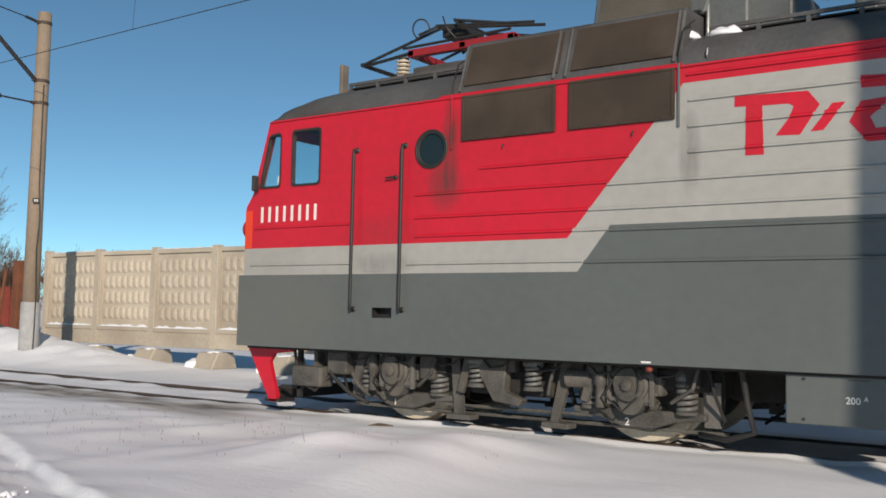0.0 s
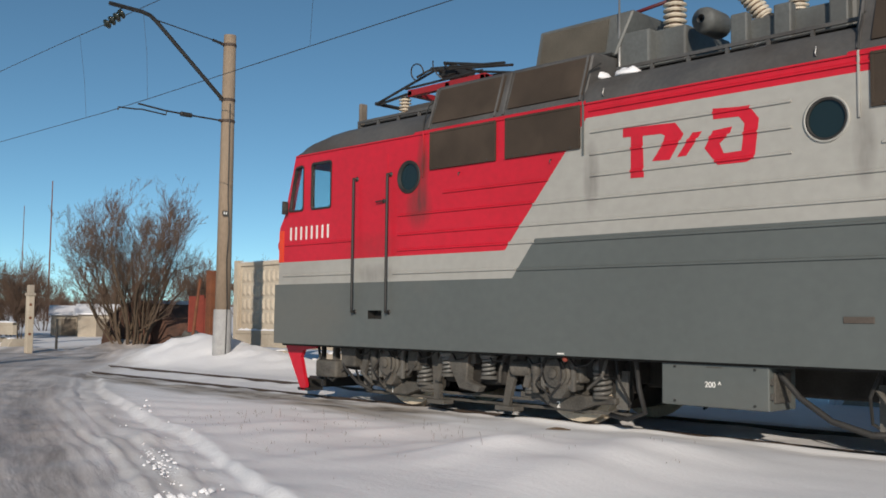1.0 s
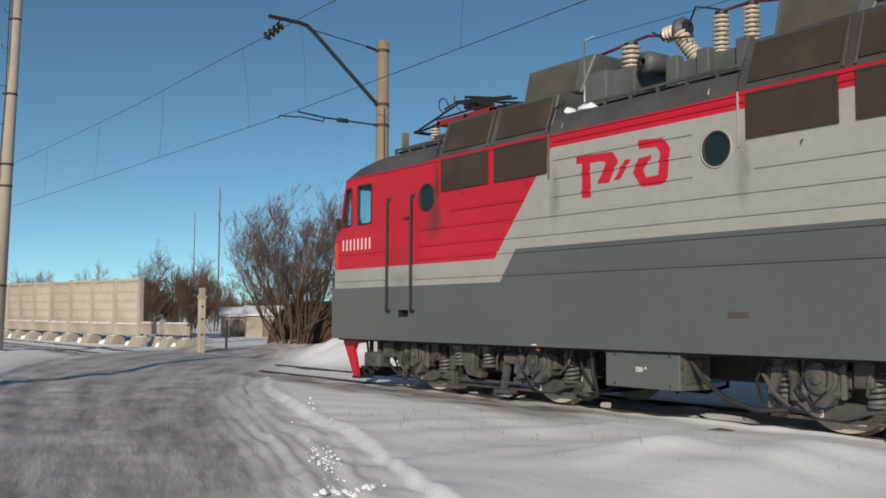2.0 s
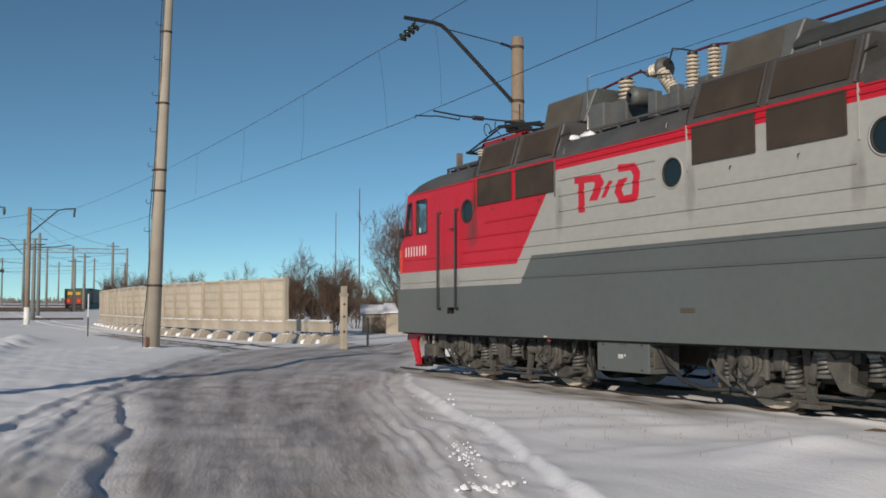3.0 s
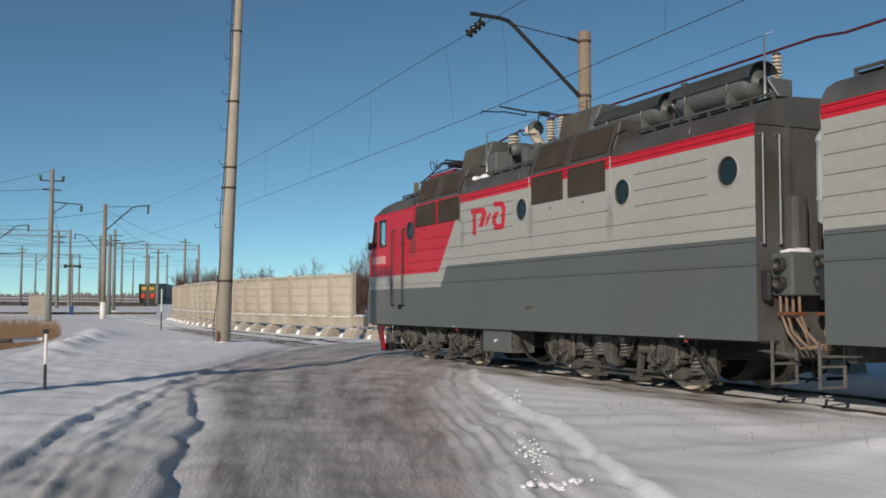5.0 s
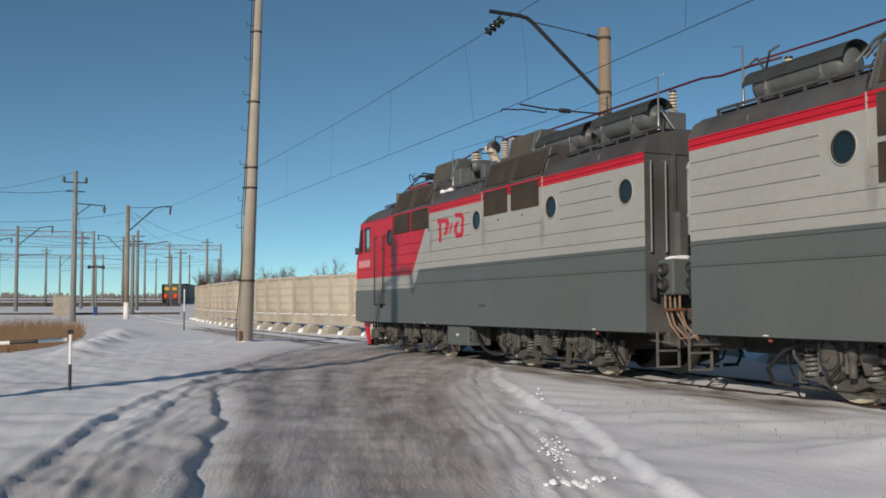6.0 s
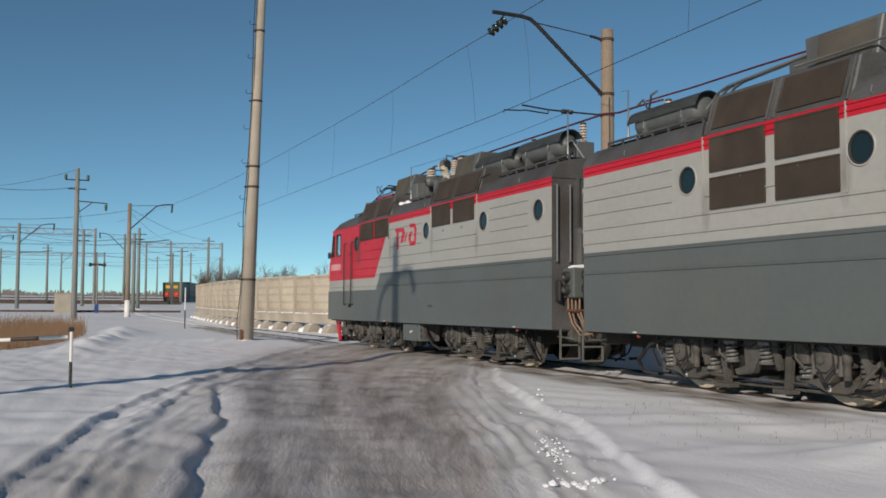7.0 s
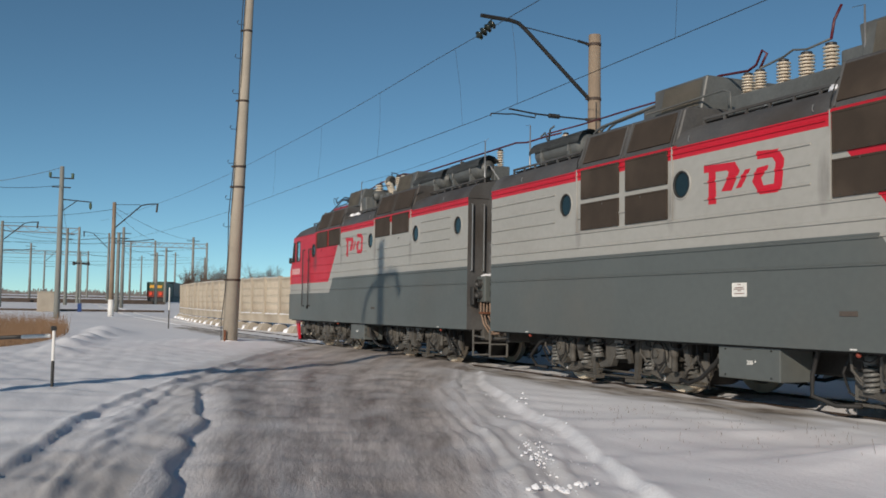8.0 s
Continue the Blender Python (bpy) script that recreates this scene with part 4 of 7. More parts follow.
def build_shell(loco):
    # cab front
    prof = [(NOSE, 0.83), (NOSE, 1.73), (9.52, 1.731), (9.52, 2.07), (9.52, 2.60), (9.40, 2.78), (9.14, 3.68)]
    bm = bmesh.new()
    for k in range(5):
        (y0, z0), (y1, z1) = prof[k], prof[k + 1]
        f = bm.faces.new([bm.verts.new(v) for v in ((-HALF, y0, z0), (HALF, y0, z0), (HALF, y1, z1), (-HALF, y1, z1))])
        f.material_index = (0, 0, 1, 2, 2)[k]
    (y0, z0), (y1, z1) = prof[5], prof[6]
    at = lambda u, v: Vector((u, y0 + (y1 - y0) * v, z0 + (z1 - z0) * v))
    loops = [[at(-HALF, 0), at(HALF, 0), at(HALF, 1), at(-HALF, 1)]] + [[at(s * 0.08, 0.1), at(s * 1.42, 0.1), at(s * 1.42, 0.84), at(s * 0.08, 0.84)] for s in (-1, 1)]
    vs = [bm.verts.new(v) for p in loops for v in p]
    for t in geometry_tess(loops):
        bm.faces.new([vs[i] for i in t]).material_index = 2
    bmesh.ops.recalc_face_normals(bm, faces=bm.faces)
    front = part("cab_front", bm, [DARK, LIGHT, RED], loco, "sloping cab front in red and grey")
    for s in (-1, 1):
        bm = bmesh.new()
        rings = [[bm.verts.new(at(s * a, v) - Vector((0, d, 0))) for a, v in ((0.07, 0.09), (1.43, 0.09), (1.43, 0.85), (0.07, 0.85))] for d in (0.0, 0.008)]
        bm.faces.new(rings[0])
        bm.faces.new(rings[1][::-1])
        for k in range(4):
            bm.faces.new((rings[0][k], rings[1][k], rings[1][(k + 1) % 4], rings[0][(k + 1) % 4]))
        bmesh.ops.recalc_face_normals(bm, faces=bm.faces)
        part("windscreen", bm, GLASS, front).visible_shadow = False
        bm = bmesh.new()
        lathe(bm, [(0.13, -0.1), (0.14, 0.06), (0.11, 0.10), (0.02, 0.11)], (s * 1.40, 9.56, 2.34), (0, 1, 0), 16)
        part("marker_lamp", bm, RED, front, "red housing of a front lamp", True)
        bm = bmesh.new()
        tube(bm, [(s * 1.56, 9.22, 2.86), (s * 1.65, 9.30, 2.88), (s * 1.65, 9.30, 3.0)], 0.010, 6)
        box(bm, s * 1.60, s * 1.70, 9.28, 9.32, 2.80, 3.00, 0.012)
        part("mirror", bm, BLACK, loco, "small black rear-view mirror")
    # rear wall, floor, inner walls
    bm = bmesh.new()
    loops = [[Vector((x, REAR, z)) for x, z in ((-HALF, 0.83), (HALF, 0.83), (HALF, 3.68), (1.2, 4.0), (-1.2, 4.0), (-HALF, 3.68))]]
    bm.faces.new([bm.verts.new(v) for v in loops[0]])
    for s in (-1, 1):
        box(bm, s * 1.0, s * 1.06, REAR - 0.04, REAR, 1.2, 3.7)
    part("end_wall", bm, ROOF, loco, "dark grey end wall beside the gangway")
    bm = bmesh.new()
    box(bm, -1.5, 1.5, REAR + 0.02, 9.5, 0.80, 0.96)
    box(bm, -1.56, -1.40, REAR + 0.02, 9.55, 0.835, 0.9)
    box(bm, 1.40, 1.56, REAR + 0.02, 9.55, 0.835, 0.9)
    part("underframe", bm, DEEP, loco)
    bm = bmesh.new()
    box(bm, -1.5, 1.5, 7.75, 7.8, 0.97, 3.65)
    box(bm, -0.75, 0.75, REAR + 0.3, 6.2, 0.97, 3.5)
    part("machine_room", bm, BLACK, loco, "dark machinery seen through the portholes")
    for sx in (-1, 1):
        bm = bmesh.new()
        box(bm, sx * 1.0, sx * 1.42, 8.28, 8.42, 2.3, 3.26, 0.06)
        part("seat", bm, material("pale_blue_seat_cover", (0.50, 0.60, 0.66), (0.42, 0.52, 0.58), 0.8), loco, "pale blue seat cover seen through the cab window")
        bm = bmesh.new()
        box(bm, sx * 1.35, sx * 1.45, 8.94, 9.12, 2.75, 3.02, 0.03)
        part("seat", bm, WHITE, loco)
    bm = bmesh.new()
    box(bm, -0.6, -0.15, 8.3, 8.75, 1.9, 2.9, 0.05)
    box(bm, -1.4, 1.4, 8.95, 9.3, 1.6, 2.75, 0.05)
    part("cab_desk", bm, BLACK, loco)
    # roof
    bm = bmesh.new()
    cs = [(-1.585, 3.68), (-1.56, 3.78), (-1.47, 3.92), (-1.30, 4.02), (-0.9, 4.09), (0, 4.12), (0.9, 4.09), (1.30, 4.02), (1.47, 3.92), (1.56, 3.78), (1.585, 3.68)]
    rings = []
    for y, k, w in ((REAR - 0.02, 1, 1), (7.6, 1, 1), (8.25, 0.98, 1), (8.6, 0.90, 1), (8.85, 0.76, 0.997), (9.02, 0.58, 0.994), (9.13, 0.32, 0.99), (9.18, 0.02, 0.985)):
        rings.append([bm.verts.new((x * w, y, 3.68 + (z - 3.68) * k)) for x, z in cs])
    for a, b in zip(rings, rings[1:]):
        for k in range(len(cs) - 1):
            bm.faces.new((a[k], a[k + 1], b[k + 1], b[k]))
    bm.faces.new(rings[0])
    bmesh.ops.recalc_face_normals(bm, faces=bm.faces)
    roof = part("roof", bm, ROOF, loco, "rounded sooty grey roof", True)
    m = roof.modifiers.new("crisp", "EDGE_SPLIT")
    m.split_angle = radians(40)
    for s in (-1, 1):
        bm = bmesh.new()
        box(bm, s * (HALF - 0.01), s * (HALF + 0.018), REAR, 9.12, 3.672, 3.692, 0.003)
        part("roof_trim", bm, RED, loco)
    for y0, y1 in ((6.24, 3.64), (0.56, -2.24)):
        bm = bmesh.new()
        prof = [(-1.57, 3.70), (-1.39, 4.30), (-1.33, 4.34), (-0.6, 4.37), (0.6, 4.37), (1.33, 4.34), (1.39, 4.30), (1.57, 3.70)]
        a, b = [[bm.verts.new((x, y, z)) for x, z in prof] for y in (y0, y1)]
        for k in range(len(prof)):
            j = (k + 1) % len(prof)
            bm.faces.new((a[k], a[j], b[j], b[k]))
        bm.faces.new(a)
        bm.faces.new(b)
        bmesh.ops.recalc_face_normals(bm, faces=bm.faces)
        bmesh.ops.bevel(bm, geom=[e for e in bm.edges if abs(e.verts[0].co.y - e.verts[1].co.y) < 0.01], offset=0.02, segments=1, affect="EDGES")
        part("roof_hood", bm, ROOF, loco, "grey roof hood carrying filter grilles")
        for s in (-1, 1):
            for y in (y0 - 0.05, (y0 + y1) / 2 + 0.07, (y0 + y1) / 2 - 0.07, y1 + 0.05):
                bm = bmesh.new()
                tube(bm, [(s * 1.575, y, 3.74), (s * 1.405, y, 4.29)], 0.022, 5)
                part("hood_strip", bm, ROOF, loco)


def insulator(parent, base, axis, length, radius, sheds=6, name="insulator"):
    bm = bmesh.new()
    prof = [(radius * 0.75, 0), (radius * 0.75, length * 0.08)]
    for k in range(sheds):
        a = length * (0.08 + 0.84 * k / sheds)
        s = length * 0.84 / sheds
        prof += [(radius * 0.56, a), (radius * 0.60, a + s * 0.24), (radius, a + s * 0.36), (radius * 0.97, a + s * 0.56), (radius * 0.60, a + s * 0.82)]
    lathe(bm, prof + [(radius * 0.62, length * 0.93)], base, axis, 16)
    line = Vector(axis).normalized()
    for f in bm.faces:
        d = f.calc_center_median() - Vector(base)
        # faces close to the axis, between the sheds, take the darker brown
        f.material_index = 1 if (d - line * d.dot(line)).length < radius * 0.70 else 0
    ins = part(name, bm, [PORCELAIN, CORE], parent, "ribbed cream porcelain insulator", True)
    bm = bmesh.new()
    end = Vector(base) + Vector(axis).normalized() * length * 0.92
    lathe(bm, [(radius * 0.7, 0), (radius * 0.7, length * 0.07), (radius * 0.4, length * 0.1)], end, axis, 12)
    lathe(bm, [(radius * 0.85, -0.02), (radius * 0.85, 0.02)], base, axis, 12)
    part("cap", bm, BLACK, ins)
    return ins


def build_roof_gear(loco, trailing):
    # folded pantograph
    bm = bmesh.new()
    for x in (-0.55, 0.55):
        box(bm, x - 0.05, x + 0.05, 6.45, 8.05, 4.70, 4.80, 0.01)
    for y in (6.5, 7.2, 8.0):
        box(bm, -0.6, 0.6, y - 0.05, y + 0.05, 4.705, 4.79, 0.01)
    pan = part("pantograph", bm, DARKRED, loco, "folded pantograph with a red base frame and black arms")
    for pts, r in (([(-0.5, 7.9, 4.80), (-0.42, 8.9, 4.74)], 0.022), ([(0.5, 7.9, 4.80), (0.42, 8.9, 4.74)], 0.022), ([(-0.45, 8.92, 4.75), (-0.40, 7.65, 5.08), (-0.3, 6.2, 4.92)], 0.02), ([(0.45, 8.92, 4.75), (0.40, 7.65, 5.08), (0.3, 6.2, 4.92)], 0.02), ([(-0.5, 8.9, 4.74), (0.5, 8.9, 4.74)], 0.03), ([(-0.50, 7.95, 5.0), (-0.42, 7.72, 5.10), (0.42, 7.72, 5.10), (0.5, 7.95, 5.0)], 0.02), ([(-0.5, 7.3, 5.02), (-0.42, 7.45, 5.15), (0.42, 7.45, 5.15), (0.5, 7.3, 5.02)], 0.02), ([(-0.4, 7.75, 5.12), (-0.3, 6.35, 4.98)], 0.018), ([(0.4, 7.75, 5.12), (0.3, 6.35, 4.98)], 0.018), ([(-0.35, 7.5, 5.17), (-0.3, 6.3, 4.93)], 0.02), ([(0.35, 7.5, 5.17), (0.3, 6.3, 4.93)], 0.02), ([(-0.6, 6.5, 4.84), (-0.5, 8.2, 4.86)], 0.018)):
        bm = bmesh.new()
        tube(bm, pts, r, 6)
        part("arm", bm, BLACK, pan)
    bm = bmesh.new()
    tube(bm, [(-0.6 - 0.03 * math.sin(a), 7.84 + 0.13 * math.cos(a), 5.04 + 0.12 * math.sin(a)) for a in [0.4 * k - 1.2 for k in range(13)]], 0.011, 5)
    tube(bm, [(-0.6, 7.5, 5.15), (-0.66, 7.44, 5.08), (-0.68, 7.4, 5.0), (-0.66, 7.35, 4.92), (-0.6, 7.3, 4.85)], 0.010, 5)
    box(bm, -0.2, 0.2, 7.4, 7.8, 5.02, 5.12, 0.02)
    part("pantograph_head", bm, BLACK, pan)
    for o in (pan, *pan.children):
        o.data.transform(Matrix.Translation((0, -0.35, -0.14)))
    for x in (-0.55, 0.55):
        for y in (7.80, 6.25):
            insulator(loco, (x, y, 4.28), (0, 0, 1), 0.30, 0.10, 5)
    bm = bmesh.new()
    for s in (-1, 1):
        box(bm, s * 0.75 - 0.18, s * 0.75 + 0.18, 5.9, 8.3, 4.05, 4.22, 0.02)
        box(bm, s * 0.75 - 0.12, s * 0.75 + 0.12, 6.4, 7.4, 4.2, 4.33, 0.02)
    box(bm, -0.7, 0.7, 7.65, 7.95, 4.1, 4.29, 0.02)
    box(bm, -0.7, 0.7, 6.28, 6.4, 4.1, 4.29, 0.02)
    part("roof_walkway", bm, ROOF, loco)
    bm = bmesh.new()
    box(bm, -0.56, -0.42, 8.84, 8.90, 3.9, 4.64, 0.02)
    box(bm, -0.9, 0.4, 8.35, 8.9, 3.98, 4.13, 0.03)
    rod(bm, (-0.9, 8.2, 4.15), (-0.7, 8.55, 4.17), 0.04, 0.06)
    part("roof_horn", bm, WOODGREY, loco, "pale upright slab and horn on the cab roof")
    # filter boxes
    for y0, y1 in ((4.85, 3.72), (0.45, -0.62)):
        bm = bmesh.new()
        prof = [(-1.02, 4.36), (-0.90, 4.90), (0.90, 4.90), (1.02, 4.36)]
        a, b = [bm.verts.new((x, y0, z)) for x, z in prof], [bm.verts.new((x, y1 - (0.12 if z < 4.5 else 0.3), z)) for x, z in prof]
        for k in range(4):
            bm.faces.new((a[k], a[(k + 1) % 4], b[(k + 1) % 4], b[k]))
        bm.faces.new(a)
        bm.faces.new(b)
        bmesh.ops.recalc_face_normals(bm, faces=bm.faces)
        bmesh.ops.bevel(bm, geom=bm.edges[:], offset=0.02, segments=1, affect="EDGES")
        bx = part("filter_box", bm, GEAR, loco, "grey filter box standing on the roof hood")
        for s in (-1, 1):
            bm = bmesh.new()
            vs = [bm.verts.new((s * x, y, z)) for x, y, z in ((1.015, y0 - 0.08, 4.43), (1.015, y1 + 0.02, 4.43), (0.925, y1 + 0.02, 4.85), (0.925, y0 - 0.08, 4.85))]
            bm.faces.new(vs)
            bmesh.ops.solidify(bm, geom=bm.faces[:], thickness=0.02)
            part("mesh_panel", bm, MESHLIGHT, bx)
            bm = bmesh.new()
            tube(bm, [(s * 1.05, y0, 4.37), (s * 1.05, y1 - 0.1, 4.37)], 0.02, 6)
            part("hinge_rod", bm, BLACK, bx)
        bm = bmesh.new()
        box(bm, -0.95, 0.95, y1 - 0.55, y1 - 0.1, 4.05, 4.62, 0.03)
        part("duct", bm, GEAR, loco)
    # aerials
    for y, x, z0, z1 in ((3.58, -0.96, 4.05, 5.10), (-5.15, -0.96, 4.05, 5.05)):
        bm = bmesh.new()
        lathe(bm, [(0.07, 0), (0.07, 0.06), (0.03, 0.08), (0.020, 0.12), (0.011, z1 - z0)], (x, y, z0), (0, 0, 1), 10)
        tube(bm, [(x, y, z1), (x, y - 0.20, z1 + 0.02)], 0.004, 5)
        part("aerial", bm, STEEL, loco, "thin steel aerial rod", True)
    if not trailing:
        bm = bmesh.new()
        tube(bm, [(-0.96, 3.56, 5.09), (-0.96, 1.4, 5.03), (-0.96, -0.8, 5.0), (-0.96, -3.0, 5.01), (-0.96, -5.12, 5.05)], 0.0045, 5)
        part("aerial_wire", bm, BLACK, loco, "thin aerial wire strung between two rods")
        # high-voltage switch group
        bm = bmesh.new()
        box(bm, -0.80, 0.2, 2.78, 3.30, 4.08, 4.62, 0.03)
        box(bm, -0.75, 0.3, 0.85, 2.2, 4.10, 4.52, 0.05)
        for y in (1.0, 1.6, 2.1):
            box(bm, -0.85, -0.72, y - 0.1, y + 0.1, 4.1, 4.58, 0.02)
        part("switch_base", bm, GEAR, loco)
        insulator(loco, (-0.55, 3.08, 4.62), (0, 0, 1), 0.40, 0.14, 5)
        insulator(loco, (-0.50, 1.95, 4.55), (-0.15, 0.55, 0.85), 0.52, 0.11, 8)
        insulator(loco, (-0.50, 2.12, 5.03), (0.0, 1.0, -0.08), 0.42, 0.11, 6)
        insulator(loco, (-0.50, 1.58, 4.55), (0, 0, 1), 0.55, 0.11, 8)
        insulator(loco, (-0.50, 1.12, 4.55), (0, 0, 1), 0.55, 0.11, 8)
        bm = bmesh.new()
        lathe(bm, [(0.05, -0.07), (0.17, -0.03), (0.17, 0.05), (0.08, 0.1)], (-0.5, 2.2, 5.0), (0, 1, 0), 14)
        lathe(bm, [(0.05, 0), (0.13, 0.03), (0.15, 0.1), (0.15, 0.4), (0.13, 0.45)], (-0.95, 2.5, 4.58), (1, 0, 0), 18)
        part("switch_drum", bm, GEAR, loco, "grey switch drum", True)
        bm = bmesh.new()
        tube(bm, [(-0.5, 4.9, 4.95), (-0.5, 3.9, 4.98), (-0.55, 3.08, 5.03)], 0.022, 6)
        tube(bm, [(-0.55, 3.08, 5.03), (-0.52, 2.8, 5.06), (-0.5, 2.6, 5.02)], 0.02, 6)
        tube(bm, [(-0.5, 1.58, 5.1), (-0.5, 1.12, 5.1), (-0.45, 0.6, 5.02), (-0.4, -0.3, 5.0), (-0.38, -2.42, 5.0), (-0.38, REAR + 0.1, 4.99), (-0.36, REAR - 0.4, 4.93), (-0.3, REAR - 1.0, 4.95), (-0.2, REAR - 1.6, 4.96)], 0.020, 6)
        part("busbar", bm, MAROON, loco, "maroon high-voltage busbar", True)
        bm = bmesh.new()
        tube(bm, [(-0.5, 2.1, 5.05), (-0.6, 1.9, 5.22), (-0.55, 1.75, 5.18), (-0.5, 1.58, 5.12)], 0.014, 5)
        tube(bm, [(-0.7, 2.55, 5.02), (-0.75, 2.3, 4.86), (-0.65, 1.9, 4.83)], 0.014, 5)
        part("cable", bm, BLACK, loco)
    else:
        bm = bmesh.new()
        box(bm, -0.78, 0.2, 0.75, 3.2, 4.08, 4.50, 0.04)
        part("switch_base", bm, GEAR, loco)
        for y, h, r in ((0.97, 0.36, 0.10), (1.23, 0.36, 0.10), (1.72, 0.40, 0.105), (2.17, 0.40, 0.115), (2.62, 0.42, 0.11)):
            insulator(loco, (-0.56, y, 4.48), (0, 0, 1), h, r, 7)
        bm = bmesh.new()
        tube(bm, [(-0.5, -0.7, 4.86), (-0.55, 0.3, 4.95), (-0.56, 0.97, 4.88), (-0.56, 1.15, 4.93), (-0.56, 1.28, 5.12), (-0.56, 1.38, 5.05), (-0.56, 1.23, 4.86)], 0.02, 6)
        tube(bm, [(-0.56, 2.62, 4.95), (-0.56, 2.68, 5.2), (-0.5, 2.75, 5.4)], 0.02, 6)
        tube(bm, [(-0.40, REAR + 0.2, 4.96), (-0.42, -4.0, 4.92), (-0.46, -2.4, 4.90), (-0.5, -0.7, 4.86)], 0.016, 6)
        part("busbar", bm, MAROON, loco, "maroon high-voltage busbar", True)
        bm = bmesh.new()
        tube(bm, [(-0.56, 1.23, 4.86), (-0.56, 1.72, 4.92), (-0.6, 1.95, 4.96), (-0.56, 2.17, 4.92), (-0.56, 2.62, 4.96)], 0.016, 6)
        for x, z in ((-0.85, 4.60), (-0.7, 4.66), (-0.55, 4.70)):
            tube(bm, [(x, -3.1, z - 0.25), (x, -2.8, z - 0.05), (x, -2.6, z), (x, -0.75, z + 0.10)], 0.022, 6)
        tube(bm, [(-1.08, -0.9, 4.50), (-1.08, 1.05, 4.52), (-1.08, 1.2, 4.46), (-1.08, 1.22, 4.15)], 0.016, 6)
        tube(bm, [(-0.45, REAR, 4.92), (-0.45, -5.45, 4.98), (-0.5, -5.2, 4.72), (-0.55, -5.05, 4.98), (-0.6, -4.8, 5.0)], 0.02, 6)
        part("roof_pipe", bm, GEAR, loco, "grey roof pipes", True)
        insulator(loco, (-0.6, -1.05, 4.40), (0, 0, 1), 0.34, 0.075, 6)
    for y in ((-2.62, -4.75) if not trailing else (-5.1,)):
        ix = -0.38 if not trailing else -0.15
        insulator(loco, (ix, y, 4.55), (0, 0, 1), 0.40, 0.085, 6)
        bm = bmesh.new()
        box(bm, ix - 0.2, ix + 0.2, y - 0.1, y + 0.1, 4.08, 4.56, 0.02)
        part("insulator_stand", bm, GEAR, loco)
    # air tanks under curved hoods
    for y0, y1, r, zc in (((-0.85, -2.62, 0.24, 4.50), (-3.05, -4.78, 0.25, 4.50)) if not trailing else ((-3.25, -5.05, 0.245, 4.40),)):
        bm = bmesh.new()
        L = y0 - y1
        lathe(bm, [(0.02, 0), (r * 0.6, 0.02), (r * 0.9, 0.07), (r, 0.15), (r, L - 0.15), (r * 0.9, L - 0.07), (r * 0.6, L - 0.02), (0.02, L)], (-0.72, y1, zc), (0, 1, 0), 24)
        tk = part("air_tank", bm, GEAR, loco, "grey cylindrical air tank on the roof", True)
        bm = bmesh.new()
        n = 12
        arc = [(-0.72 + (r + 0.03) * math.cos(a), zc + (r + 0.03) * math.sin(a)) for a in [radians(25 + 150 * k / n) for k in range(n + 1)]]
        a, b = [[bm.verts.new((x, y, z)) for x, z in arc] for y in (y0 + 0.06, y1 - 0.10)]
        for k in range(n):
            bm.faces.new((a[k], a[k + 1], b[k + 1], b[k]))
        bmesh.ops.solidify(bm, geom=bm.faces[:], thickness=0.015)
        part("tank_hood", bm, GEAR, tk, "curved sheet hood over the tank")
        for y in (y0 - 0.35, y1 + 0.4):
            bm = bmesh.new()
            box(bm, -0.98, -0.46, y - 0.04, y + 0.04, 4.05, 4.40, 0.01)
            tube(bm, [(-0.72 - (r + 0.01), y, zc + 0.02), (-0.72 - (r + 0.02), y, zc - 0.1), (-0.72 - 0.2, y, 4.35)], 0.018, 5)
            part("tank_cradle", bm, GEAR, tk)
        bm = bmesh.new()
        tube(bm, [(-0.72, y1 + 0.02, zc + 0.05), (-0.72, y1 - 0.12, zc + 0.05), (-0.5, y1 - 0.2, 4.2)], 0.018, 5)
        part("pipe", bm, STEEL, tk)
    # walkway edge with slots, and railing pipes
    for s in (-1, 1):
        for y0, y1 in ((3.5, 0.65), (-2.35, REAR + 0.1), (8.2, 6.4)):
            bm = bmesh.new()
            n = int((y0 - y1) / 0.42)
            box(bm, s * 1.12, s * 1.15, y1, y0, 4.13, 4.17, 0.004)
            for k in range(n + 1):
                y = y1 + 0.02 + k * (y0 - y1 - 0.04) / n
                box(bm, s * 1.115, s * 1.145, y - 0.02, y + 0.02, 4.03, 4.14)
            part("walkway_edge", bm, ROOF, loco)
            bm = bmesh.new()
            box(bm, s * 0.85, s * 1.12, y1, y0, 4.10, 4.115)
            part("walkway_board", bm, BLACK, loco)
    for x, y, sx, sy in ((-1.16, 3.74, 0.17, 0.16), (-1.12, 3.34, 0.13, 0.17), (-0.95, 1.75, 0.12, 0.3), (1.1, -2.6, 0.14, 0.3), (1.0, 3.5, 0.16, 0.24)):
        bm = bmesh.new()
        bmesh.ops.create_icosphere(bm, subdivisions=3, radius=1)
        for v in bm.verts:
            v.co = Vector((x + v.co.x * sx, y + v.co.y * sy, 4.06 + max(v.co.z, -0.2) * 0.085 * (1 + 0.7 * noise.noise(v.co * 2.1 + Vector((y, 0, 0))))))
        part("snow_patch", bm, SNOWCAP, loco, "leftover snow on the roof", True)


